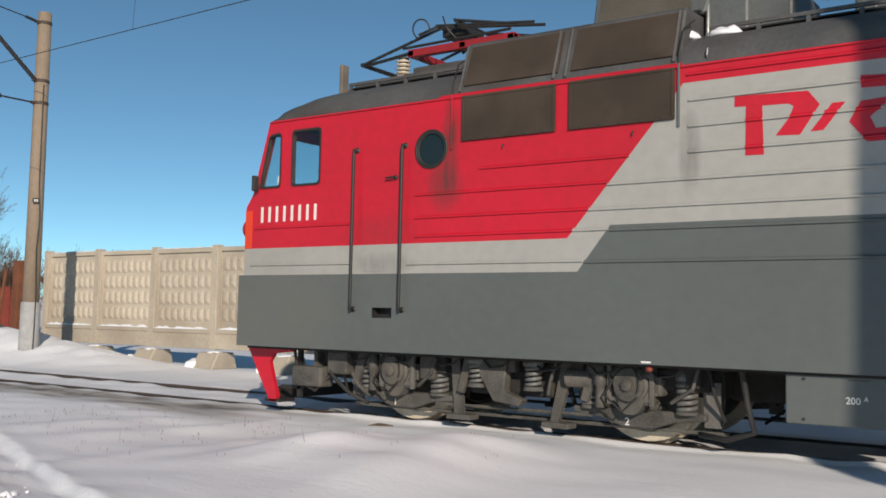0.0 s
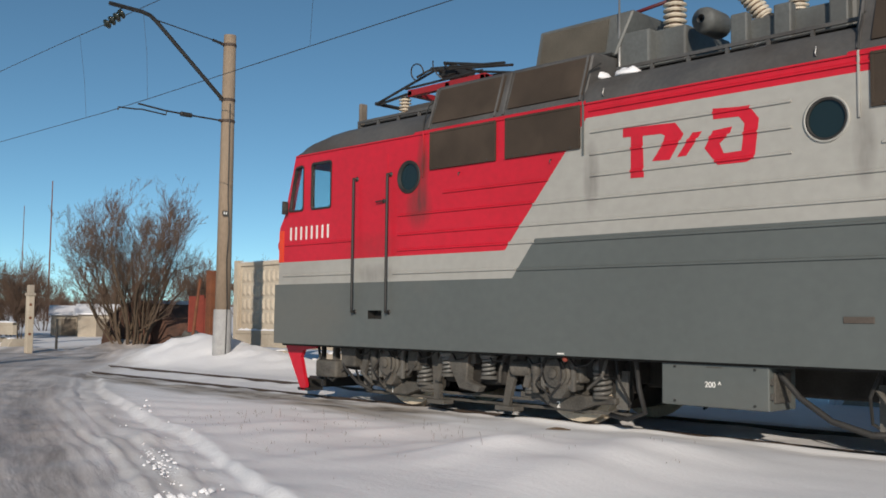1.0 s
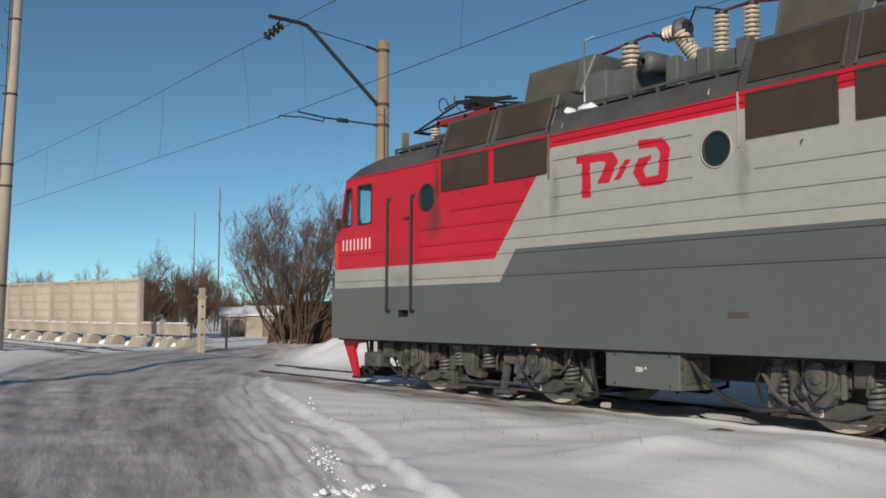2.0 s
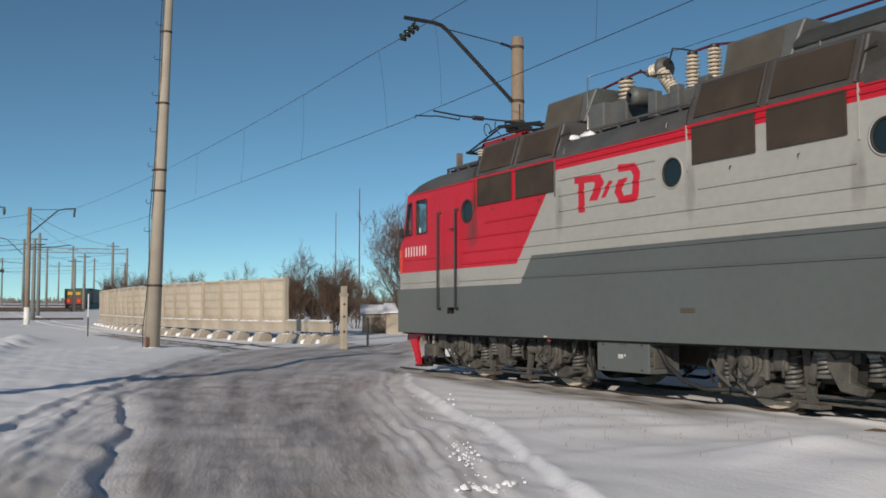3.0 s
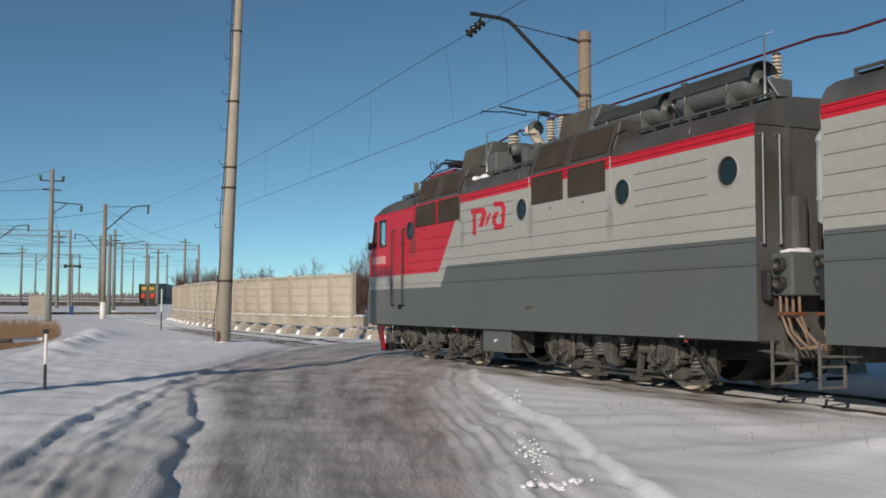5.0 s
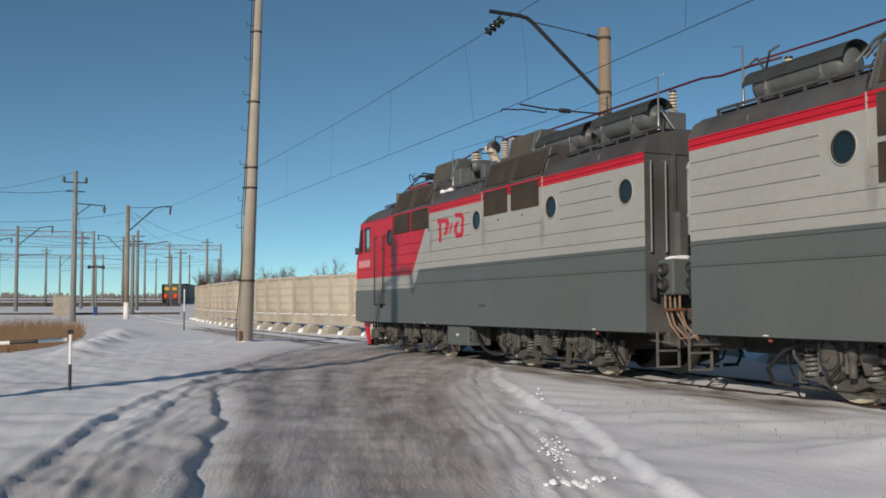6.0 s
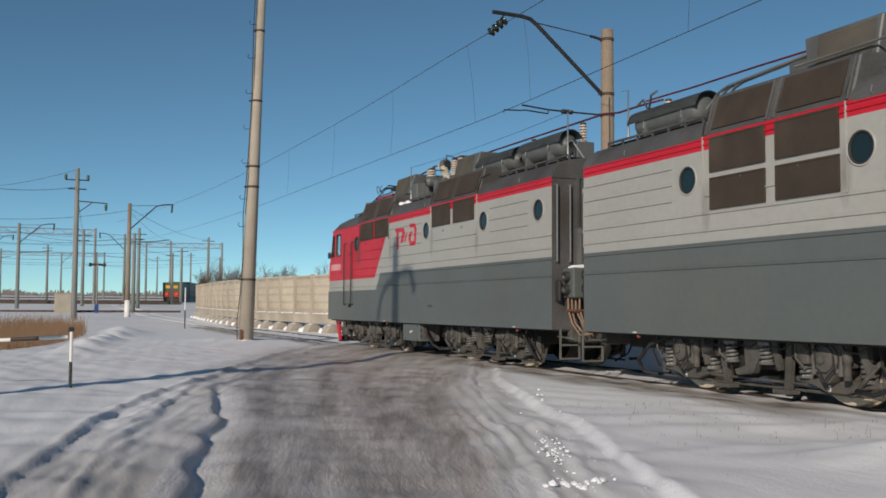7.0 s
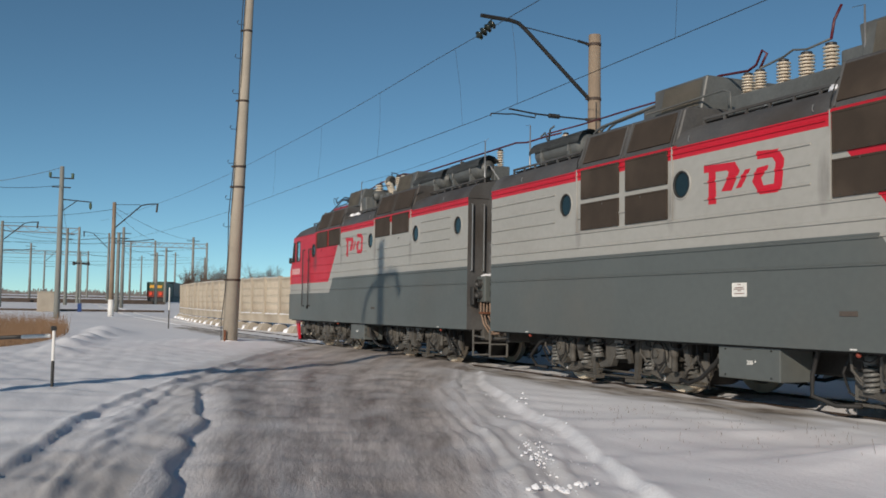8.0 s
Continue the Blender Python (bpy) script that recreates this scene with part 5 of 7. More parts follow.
def text_part(name, body, size, m, mat, parent):
    """Flat raised writing, turned into a mesh."""
    cu = bpy.data.curves.new(name, "FONT")
    cu.body, cu.size, cu.extrude, cu.offset = body, size, 0.003, 0.001
    tmp = new(name, cu)
    me = bpy.data.meshes.new_from_object(tmp.evaluated_get(bpy.context.evaluated_depsgraph_get()))
    bpy.data.objects.remove(tmp)
    bpy.data.curves.remove(cu)
    me.materials.clear()
    me.materials.append(mat)
    me.transform(m)
    ob = new(name, me)
    ob.parent = parent
    return ob


def facing(sg, y, z, x):
    """Writing set upright on the side wall."""
    rows = ((0, 0, sg), (-1 if sg < 0 else 1, 0, 0), (0, 1, 0))
    m = Matrix(((0, 0, sg, 0), (rows[1][0], 0, 0, 0), (0, 1, 0, 0), (0, 0, 0, 1)))
    return Matrix.Translation((sg * x, y, z)) @ m


def build_running_gear(loco, wheelsets):
    for b, cy in enumerate((5.76, -1.74)):
        ax = (cy + 1.5, cy - 1.5)
        bm = bmesh.new()
        for s in (-1, 1):
            box(bm, s * 0.90, s * 1.08, cy - 2.25, cy + 2.25, 0.56, 0.78, 0.02)
            box(bm, s * 0.90, s * 1.10, cy - 0.55, cy + 0.55, 0.40, 0.70, 0.04)
            for y in ax:
                for d in (-0.62, 0.62):
                    box(bm, s * 0.95, s * 1.20, y + d - 0.07, y + d + 0.07, 0.60, 0.80, 0.015)
        for y in (cy - 2.2, cy, cy + 2.2):
            box(bm, -0.95, 0.95, y - 0.12, y + 0.12, 0.5, 0.76, 0.02)
        # inner frame coloured near-black for the shade behind springs and axle boxes
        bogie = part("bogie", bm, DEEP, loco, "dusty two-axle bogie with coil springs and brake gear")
        for k, y in enumerate(ax):
            ws = bmesh.new()
            for s in (-1, 1):
                lathe(ws, [(0.09, -0.06), (0.14, -0.05), (0.17, 0.02), (0.50, 0.01), (0.52, 0.06), (0.615, 0.065), (0.625, 0.05), (0.632, -0.03), (0.655, -0.05), (0.655, -0.075), (0.52, -0.075), (0.5, -0.03), (0.1, -0.06)], (s * 0.78, 0, 0), (s, 0, 0), 40)
            for f in ws.faces:
                c = f.calc_center_median()
                f.material_index = 1 if math.hypot(c.y, c.z) > 0.5 else 0
            lathe(ws, [(0.09, 0), (0.09, 1.6)], (-0.8, 0, 0), (1, 0, 0), 12)
            for s in (-1, 1):
                for q in range(6):
                    a = q * math.pi / 3
                    lathe(ws, [(0.045, 0), (0.045, 0.03)], (s * 0.80, 0.33 * math.cos(a), 0.33 * math.sin(a)), (s, 0, 0), 10)
            w = part("wheelset", ws, [UNDER, TREAD], bogie, "steel wheelset with a bright worn rim", True)
            em = w.modifiers.new("crisp", "EDGE_SPLIT")
            em.split_angle = radians(35)
            w.location = (0, y, 0.632)
            wheelsets.append((w, y))
            for s in (-1, 1):
                # axle box, spring beam, springs
                bm = bmesh.new()
                box(bm, s * 0.98, s * 1.24, y - 0.21, y + 0.21, 0.40, 0.84, 0.05)
                box(bm, s * 1.0, s * 1.18, y - 0.30, y + 0.30, 0.50, 0.70, 0.03)
                lathe(bm, [(0.19, 0), (0.19, 0.04), (0.165, 0.06), (0.165, 0.09), (0.06, 0.11), (0.06, 0.14), (0.02, 0.15)], (s * 1.22, y, 0.61), (s, 0, 0), 20)
                for q in range(8):
                    a = q * math.pi / 4 + 0.2
                    lathe(bm, [(0.016, 0), (0.016, 0.02)], (s * 1.28, y + 0.14 * math.cos(a), 0.61 + 0.14 * math.sin(a)), (s, 0, 0), 6)
                part("axle_box", bm, UNDER, bogie, "round-covered axle box")
                bm = bmesh.new()
                prism(bm, [(y - 0.72, 0.35), (y - 0.72, 0.28), (y - 0.40, 0.25), (y - 0.16, 0.17), (y + 0.16, 0.17), (y + 0.40, 0.25), (y + 0.72, 0.28), (y + 0.72, 0.35), (y + 0.2, 0.355), (y - 0.2, 0.355)], s * 0.99, s * 1.10)
                bmesh.ops.bevel(bm, geom=bm.edges[:], offset=0.012, segments=1, affect="EDGES")
                box(bm, s * 1.0, s * 1.12, y - 0.1, y + 0.1, 0.34, 0.46, 0.01)
                for d in (-0.34, 0.34):
                    box(bm, s * 1.10, s * 1.104, y + d - 0.006, y + d + 0.006, 0.25, 0.345)
                part("spring_beam", bm, UNDER, bogie)
                for d in (-0.52, 0.52):
                    bm = bmesh.new()
                    helix(bm, (s * 1.07, y + d, 0.36), 0.088, 0.30, 5.0, 0.026)
                    lathe(bm, [(0.045, 0), (0.045, 0.3)], (s * 1.07, y + d, 0.36), (0, 0, 1), 10)
                    lathe(bm, [(0.11, 0), (0.11, 0.03)], (s * 1.07, y + d, 0.335), (0, 0, 1), 14)
                    lathe(bm, [(0.11, 0), (0.12, 0.03), (0.10, 0.10), (0.06, 0.14)], (s * 1.07, y + d, 0.655), (0, 0, 1), 14)
                    part("coil_spring", bm, SPRING, bogie, "", True)
                # hanging belly of the axle box, frame plates, ladder bracket, loops of cable
                bm = bmesh.new()
                prism(bm, round_poly([(y - 0.15, 0.56), (y - 0.13, 0.40), (y - 0.06, 0.31), (y + 0.06, 0.31), (y + 0.13, 0.40), (y + 0.15, 0.56)], 0.03, 3), s * 1.12, s * 1.26)
                part("axle_box_foot", bm, UNDER, bogie)
                bm = bmesh.new()
                tube(bm, [(s * (1.27 + 0.06 * math.sin(a / 2)), y + 0.17 * math.cos(a) + 0.05, 0.62 + 0.20 * math.sin(a)) for a in [0.35 * q - 0.6 for q in range(13)]], 0.011, 5)
                part("cable_loop", bm, RUBBER, bogie)
                o = 1 if k == 0 else -1
                bm = bmesh.new()
                prism(bm, [(y - o * 0.28, 0.80), (y - o * 0.74, 0.80), (y - o * 0.72, 0.40), (y - o * 0.40, 0.38)], s * 0.94, s * 0.965)
                part("frame_plate", bm, FRAME, bogie)
                bm = bmesh.new()
                prism(bm, [(y + o * 0.66, 0.66), (y + o * 0.84, 0.66), (y + o * 0.84, 0.22), (y + o * 0.68, 0.22)], s * 0.98, s * 1.02)
                part("frame_plate", bm, FRAME, bogie)
                for yy in (y + o * 0.22, y - o * 0.24):
                    bm = bmesh.new()
                    box(bm, s * 1.20, s * 1.25, yy - 0.025, yy + 0.025, 0.40, 0.82, 0.008)
                    part("ladder_rail", bm, FRAME, bogie)
                for zz in (0.46, 0.70):
                    bm = bmesh.new()
                    box(bm, s * 1.205, s * 1.245, min(y + o * 0.22, y - o * 0.24), max(y + o * 0.22, y - o * 0.24), zz - 0.022, zz + 0.022, 0.006)
                    part("ladder_rung", bm, FRAME, bogie)
                for yy, zz in ((y - 0.24, 0.52), (y + 0.24, 0.52), (y - 0.24, 0.68), (y + 0.24, 0.68)):
                    bm = bmesh.new()
                    lathe(bm, [(0.02, 0), (0.02, 0.018), (0.01, 0.024)], (s * 1.18, yy, zz), (s, 0, 0), 6)
                    part("bolt", bm, FRAME, bogie)
                # brake block and hanger
                for d in (-0.80, 0.80):
                    bm = bmesh.new()
                    prism(bm, [(y + d * 0.86, 0.40), (y + d * 0.98, 0.40), (y + d * 0.95, 0.80), (y + d * 0.83, 0.84)], s * 0.74, s * 0.86)
                    tube(bm, [(s * 0.92, y + d * 1.02, 0.80), (s * 0.94, y + d * 1.05, 0.5), (s * 0.9, y + d * 1.0, 0.32)], 0.025, 6)
                    part("brake_block", bm, DEEP, bogie)
                # sand pipe and hose
                bm = bmesh.new()
                o = 0.85 if k == 0 else -0.85
                tube(bm, [(s * 1.15, y + o * 0.9, 0.80), (s * 1.2, y + o, 0.55), (s * 1.05, y + o * 1.05, 0.30), (s * 0.85, y + o * 0.8, 0.12)], 0.018, 6)
                tube(bm, [(s * 1.3, y + 0.16, 0.66), (s * 1.36, y + 0.24, 0.5), (s * 1.34, y + 0.05, 0.34), (s * 1.30, y - 0.1, 0.5), (s * 1.26, y - 0.14, 0.8)], 0.014, 6)
                part("hose", bm, RUBBER, bogie)
                bm = bmesh.new()
                lathe(bm, [(0.05, 0), (0.05, 0.22), (0.065, 0.23), (0.065, 0.42), (0.03, 0.44)], (s * 1.24, y + 0.34, 0.36), (0, 0, 1), 10)
                part("damper", bm, UNDER, bogie, "", True)
                text_part("axle_number", str(2 * b + k + 1), 0.11, facing(s, y + (0.13 if s < 0 else -0.13), 0.19, 1.104), WHITE, bogie)
        for s in (-1, 1):
            # middle of the bogie: secondary springs, triangular bracket, brake rods, pipes
            for d in (-0.36, 0.36):
                bm = bmesh.new()
                helix(bm, (s * 1.22, cy + d, 0.52), 0.075, 0.22, 4, 0.022)
                lathe(bm, [(0.10, 0), (0.12, 0.03), (0.12, 0.06), (0.05, 0.09)], (s * 1.22, cy + d, 0.73), (0, 0, 1), 14)
                lathe(bm, [(0.11, 0), (0.10, 0.04)], (s * 1.22, cy + d, 0.48), (0, 0, 1), 14)
                part("body_spring", bm, SPRING, bogie, "", True)
            bm = bmesh.new()
            prism(bm, [(cy - 0.05, 0.80), (cy + 0.42, 0.80), (cy + 0.12, 0.34), (cy - 0.2, 0.30), (cy - 0.26, 0.38), (cy - 0.02, 0.45)], s * 1.14, s * 1.28)
            bmesh.ops.bevel(bm, geom=bm.edges[:], offset=0.015, segments=1, affect="EDGES")
            part("bracket", bm, UNDER, bogie)
            bm = bmesh.new()
            prism(bm, [(cy + 0.66, 0.80), (cy + 0.78, 0.80), (cy + 0.72, 0.14), (cy + 0.60, 0.14)], s * 1.08, s * 1.14)
            prism(bm, [(cy - 0.66, 0.80), (cy - 0.80, 0.80), (cy - 0.62, 0.14), (cy - 0.52, 0.14)], s * 1.08, s * 1.14)
            for sy in (-1, 1):
                box(bm, s * 1.02, s * 1.22, cy + sy * 0.62 - 0.16, cy + sy * 0.62 + 0.16, 0.10, 0.16, 0.01)
            part("brake_hanger", bm, UNDER, bogie)
            bm = bmesh.new()
            tube(bm, [(s * 1.1, cy - 1.0, 0.26), (s * 1.1, cy + 1.0, 0.25)], 0.02, 6)
            tube(bm, [(s * 1.15, cy + 2.3, 0.62), (s * 1.2, cy + 2.1, 0.40), (s * 1.16, cy + 1.95, 0.28)], 0.03, 6)
            tube(bm, [(s * 0.95, cy - 2.4, 0.16), (s * 1.0, cy + 2.3, 0.16)], 0.022, 6)
            part("brake_rod", bm, UNDER, bogie)
            bm = bmesh.new()
            box(bm, s * 1.02, s * 1.24, cy + 0.94, cy + 1.16, 0.52, 0.80, 0.03)
            lathe(bm, [(0.10, 0), (0.10, 0.26), (0.06, 0.3)], (s * 1.16, cy - 0.75, 0.64), (0, -1, 0), 14)
            part("brake_cylinder", bm, UNDER, bogie, "", True)
            rngb = random.Random(b * 10 + s + 3)
            for q in range(9):
                y = cy - 2.2 + q * 0.52
                bm = bmesh.new()
                kind = q % 3
                if kind == 0:
                    tube(bm, [(s * 1.22, y, 0.82), (s * 1.26, y + 0.05, 0.6), (s * 1.2, y + rngb.uniform(0.1, 0.3), 0.45)], 0.02, 6)
                elif kind == 1:
                    box(bm, s * 1.10, s * 1.22, y, y + rngb.uniform(0.1, 0.2), 0.66, 0.80, 0.015)
                else:
                    prism(bm, [(y, 0.80), (y + 0.14, 0.80), (y + 0.24, 0.42), (y + 0.16, 0.40)], s * 1.16, s * 1.21)
                part("rigging", bm, UNDER, bogie)
            bm = bmesh.new()
            for q in range(7):
                y = cy - 2.1 + q * 0.65
                tube(bm, [(s * 1.3, y, 0.83), (s * 1.34, y + 0.1, 0.73), (s * 1.32, y + 0.28, 0.70), (s * 1.26, y + 0.42, 0.80)], 0.012, 5)
            part("cable", bm, RUBBER, bogie)
        # gear cases and motors take the same painted-in shade
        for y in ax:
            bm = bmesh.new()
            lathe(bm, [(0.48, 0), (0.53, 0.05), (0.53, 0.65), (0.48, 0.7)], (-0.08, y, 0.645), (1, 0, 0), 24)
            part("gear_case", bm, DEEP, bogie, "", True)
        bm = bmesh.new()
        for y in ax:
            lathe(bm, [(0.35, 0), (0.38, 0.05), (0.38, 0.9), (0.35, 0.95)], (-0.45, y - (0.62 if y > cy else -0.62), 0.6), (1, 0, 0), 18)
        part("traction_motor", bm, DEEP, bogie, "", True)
    # added filler boxes: darken the underside and block the view of far wheels
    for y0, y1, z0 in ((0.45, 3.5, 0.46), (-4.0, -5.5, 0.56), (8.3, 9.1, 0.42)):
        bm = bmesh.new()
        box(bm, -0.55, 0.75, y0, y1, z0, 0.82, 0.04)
        part("underfloor_tank", bm, DEEP, loco, "near-black filler box added to keep the space under the body dark")
    for s in (-1, 1):
        # resistor box with its rating, hoses, red taps
        bm = bmesh.new()
        box(bm, s * 0.95, s * 1.5, 1.45, 2.66, 0.375, 0.818, 0.015)
        bxp = part("equipment_box", bm, DARK, loco, "grey underfloor equipment box")
        for y in (1.60, 2.5):
            for z in (0.42, 0.77):
                bm = bmesh.new()
                lathe(bm, [(0.014, 0), (0.014, 0.012)], (s * 1.5, y, z), (s, 0, 0), 6)
                part("bolt", bm, BLACK, bxp)
        bm = bmesh.new()
        box(bm, s * 1.08, s * 1.42, 1.43, 1.455, 0.45, 0.75, 0.01)
        box(bm, s * 1.495, s * 1.505, 1.95, 2.13, 0.772, 0.782)
        for z in (0.52, 0.66):
            box(bm, s * 1.46, s * 1.49, 1.415, 1.45, z - 0.03, z + 0.03, 0.004)
        part("hatch", bm, UNDER, bxp)
        text_part("rating", "200", 0.082, facing(s, 2.15 if s < 0 else 2.03, 0.575, 1.502), WHITE, bxp)
        text_part("rating", "A", 0.05, facing(s, 2.0 if s < 0 else 2.18, 0.605, 1.502), WHITE, bxp)
        bm = bmesh.new()
        tube(bm, [(s * 1.35, 1.42, 0.74), (s * 1.38, 1.2, 0.52), (s * 1.36, 0.9, 0.32), (s * 1.3, 0.55, 0.22), (s * 1.2, 0.2, 0.24)], 0.032, 8)
        tube(bm, [(s * 1.3, 3.12, 0.83), (s * 1.34, 3.05, 0.5), (s * 1.3, 3.0, 0.24), (s * 1.2, 3.3, 0.14), (s * 1.1, 3.6, 0.16)], 0.03, 8)
        tube(bm, [(s * 1.2, -3.6, 0.82), (s * 1.32, -4.0, 0.66), (s * 1.35, -4.3, 0.4), (s * 1.2, -4.35, 0.2), (s * 1.1, -4.1, 0.18)], 0.03, 8)
        tube(bm, [(s * 1.2, 8.4, 0.8), (s * 1.3, 8.2, 0.5), (s * 1.26, 7.95, 0.3), (s * 1.2, 7.7, 0.2)], 0.026, 8)
        tube(bm, [(s * 1.25, 8.9, 0.8), (s * 1.3, 8.75, 0.4), (s * 1.28, 8.5, 0.3), (s * 1.22, 8.3, 0.5)], 0.022, 8)
        part("hose", bm, RUBBER, loco, "", True)
        bm = bmesh.new()
        box(bm, s * 1.1, s * 1.35, 8.35, 8.85, 0.35, 0.6, 0.03)
        box(bm, s * 1.15, s * 1.25, 8.5, 8.56, 0.5, 0.83)
        box(bm, s * 1.1, s * 1.3, 7.98, 8.3, 0.52, 0.8, 0.03)
        part("bracket", bm, UNDER, loco)
        for y in (3.95, -4.05):
            bm = bmesh.new()
            bmesh.ops.create_icosphere(bm, subdivisions=2, radius=0.035, matrix=Matrix.Translation((s * 1.5, y, 0.79)))
            part("tap", bm, BRICKRED, loco, "small red tap knob", True)
            bm = bmesh.new()
            box(bm, s * HALF, s * (HALF + 0.004), y - 0.05, y + 0.05, 0.845, 0.862)
            part("writing_bar", bm, WHITE, loco)
        # snow plough bracket
        bm = bmesh.new()
        prism(bm, [(9.70, 0.815), (8.92, 0.815), (8.92, 0.765), (9.22, 0.735), (9.29, 0.62), (9.15, 0.20), (9.16, 0.12), (9.27, 0.12)], s * 1.24, s * 1.30)
        pl = part("plough_bracket", bm, RED, loco, "red snow-plough bracket below the cab")
        bm = bmesh.new()
        box(bm, s * 1.0, s * 1.3, 9.10, 9.36, 0.115, 0.16, 0.01)
        box(bm, s * 1.18, s * 1.23, 8.75, 9.15, 0.30, 0.34)
        box(bm, s * 1.18, s * 1.23, 8.80, 8.86, 0.2, 0.8)
        part("step_iron", bm, BLACK, pl)
    bm = bmesh.new()
    box(bm, -1.22, 1.22, 9.30, 9.33, 0.14, 0.30)
    part("plough", bm, BLACK, loco, "dark cross-beam of the snow plough")
    bm = bmesh.new()
    box(bm, -0.15, 0.15, 9.5, 10.15, 0.9, 1.2, 0.05)
    part("coupler", bm, BLACK, loco, "black automatic coupler")
    # gangway end
    bm = bmesh.new()
    for k in range(7):
        y = REAR - 0.02 - k * 0.075
        box(bm, -0.55, 0.55, y - 0.055, y, 1.2, 3.45, 0.02)
    part("gangway_bellows", bm, RUBBER, loco, "black ribbed gangway bellows")
    bm = bmesh.new()
    box(bm, -0.25, 0.25, REAR - 0.6, REAR, 0.75, 1.1, 0.03)
    box(bm, -1.2, 1.2, REAR - 0.05, REAR + 0.1, 0.6, 0.84, 0.02)
    part("coupler", bm, UNDER, loco)
    for s in (-1, 1):
        bm = bmesh.new()
        box(bm, s * 0.80, s * 1.35, REAR - 0.40, REAR, 1.42, 1.98, 0.03)
        cb = part("cable_box", bm, DARK, loco, "grey cable connector box with round sockets")
        for z in (1.82, 1.58):
            bm = bmesh.new()
            lathe(bm, [(0.09, 0), (0.09, 0.10), (0.07, 0.12), (0.07, 0.06), (0.01, 0.06)], (s * 1.35, REAR - 0.22, z), (s, -0.2, 0), 16)
            part("socket", bm, BLACK, cb, "", True)
        bm = bmesh.new()
        box(bm, s * 0.9, s * 1.15, REAR - 0.25, REAR, 2.0, 2.75, 0.06)
        part("cable_conduit", bm, LIGHT if s > 0 else ROOF, loco)
        for x in (1.50, 1.22):
            bm = bmesh.new()
            tube(bm, [(s * x, REAR, 3.55), (s * x, REAR - 0.07, 3.55), (s * x, REAR - 0.07, 2.1), (s * x, REAR, 2.1)], 0.016, 6)
            part("handrail", bm, STEEL, loco, "bare steel handrail on the end wall")
        for k in range(4):
            bm = bmesh.new()
            w = 0.06 * math.sin(k * 2.3)
            tube(bm, [(s * (1.30 - 0.04 * k), REAR - 0.12 - 0.07 * k, 1.44), (s * (1.31 - 0.04 * k), REAR - 0.14 - 0.07 * k, 1.20), (s * (1.27 - 0.05 * k), REAR - 0.22 - 0.07 * k + w, 0.95), (s * (1.18 - 0.05 * k), REAR - 0.34 - 0.06 * k - w, 0.74), (s * 1.0, REAR - 0.62, 0.80)], 0.020, 6)
            part("jumper_cable", bm, CABLE, loco, "brown jumper cable hanging between the sections")
        bm = bmesh.new()
        box(bm, s * 1.10, s * 1.34, REAR - 0.40, REAR - 0.10, 1.17, 1.21, 0.01)
        part("cable_clamp", bm, RUST, loco)
        if s < 0:
            bm = bmesh.new()
            blob(bm, (s * 1.08, REAR - 0.2, 1.985), 0.24, 0.17, 0.06, 3)
            part("box_snow", bm, SNOWCAP, loco, "", True)
        else:
            bm = bmesh.new()
            lathe(bm, [(0.05, 0), (0.105, 0.04), (0.105, 0.28), (0.115, 0.285), (0.115, 0.33), (0.105, 0.335), (0.105, 1.0), (0.115, 1.005), (0.115, 1.05), (0.09, 1.10), (0.05, 1.16)], (s * 1.40, REAR - 0.13, 2.28), (0, 0, 1), 18)
            part("pressure_cylinder", bm, PALE, loco, "pale grey upright cylinder on the end wall", True)
            for d in (-0.03, 0.04):
                bm = bmesh.new()
                tube(bm, [(s * 1.40, REAR - 0.13 + d, 3.40), (s * 1.41, REAR - 0.15 + d, 3.62), (s * 1.34, REAR - 0.08, 3.86)], 0.014, 5)
                part("pipe", bm, CABLE, loco)
        bm = bmesh.new()
        box(bm, s * 1.45, s * 1.52, REAR - 0.16, REAR, 1.35, 1.75, 0.03)
        part("tail_lamp", bm, BLACK, loco)
        bm = bmesh.new()
        for z in (0.30, 0.55):
            box(bm, s * 1.1, s * 1.5, REAR - 0.2, REAR - 0.16, z - 0.015, z + 0.015)
        for x in (1.1, 1.5):
            box(bm, s * (x - 0.015), s * (x + 0.015), REAR - 0.195, REAR - 0.165, 0.28, 0.85)
        tube(bm, [(s * 1.3, REAR + 0.3, 0.7), (s * 1.3, REAR - 0.4, 0.66)], 0.02, 6)
        part("end_step", bm, FRAME, loco, "hanging iron foot step")


def build_section(label, trailing):
    loco = empty("locomotive", label, "locomotive", "sections of the locomotive")
    wheelsets = []
    build_shell(loco)
    for sg in (-1, 1):
        build_side(sg, None, loco)
    before = set(loco.children_recursive)
    build_roof_gear(loco, trailing)
    if trailing:  # its roof gear stands on the other side
        for o in set(loco.children_recursive) - before:
            o.data.transform(Matrix.Diagonal((-1, 1, 1, 1)))
            o.data.flip_normals()
    build_running_gear(loco, wheelsets)
    return loco, wheelsets


SECTION_A, WHEELS_A = build_section("leading electric locomotive section, red cab, grey sides, on the track", False)
SECTION_B, WHEELS_B = build_section("trailing electric locomotive section with grey sides and double filter grilles", True)


# ---- concrete fence ----
PITCH = 2.33


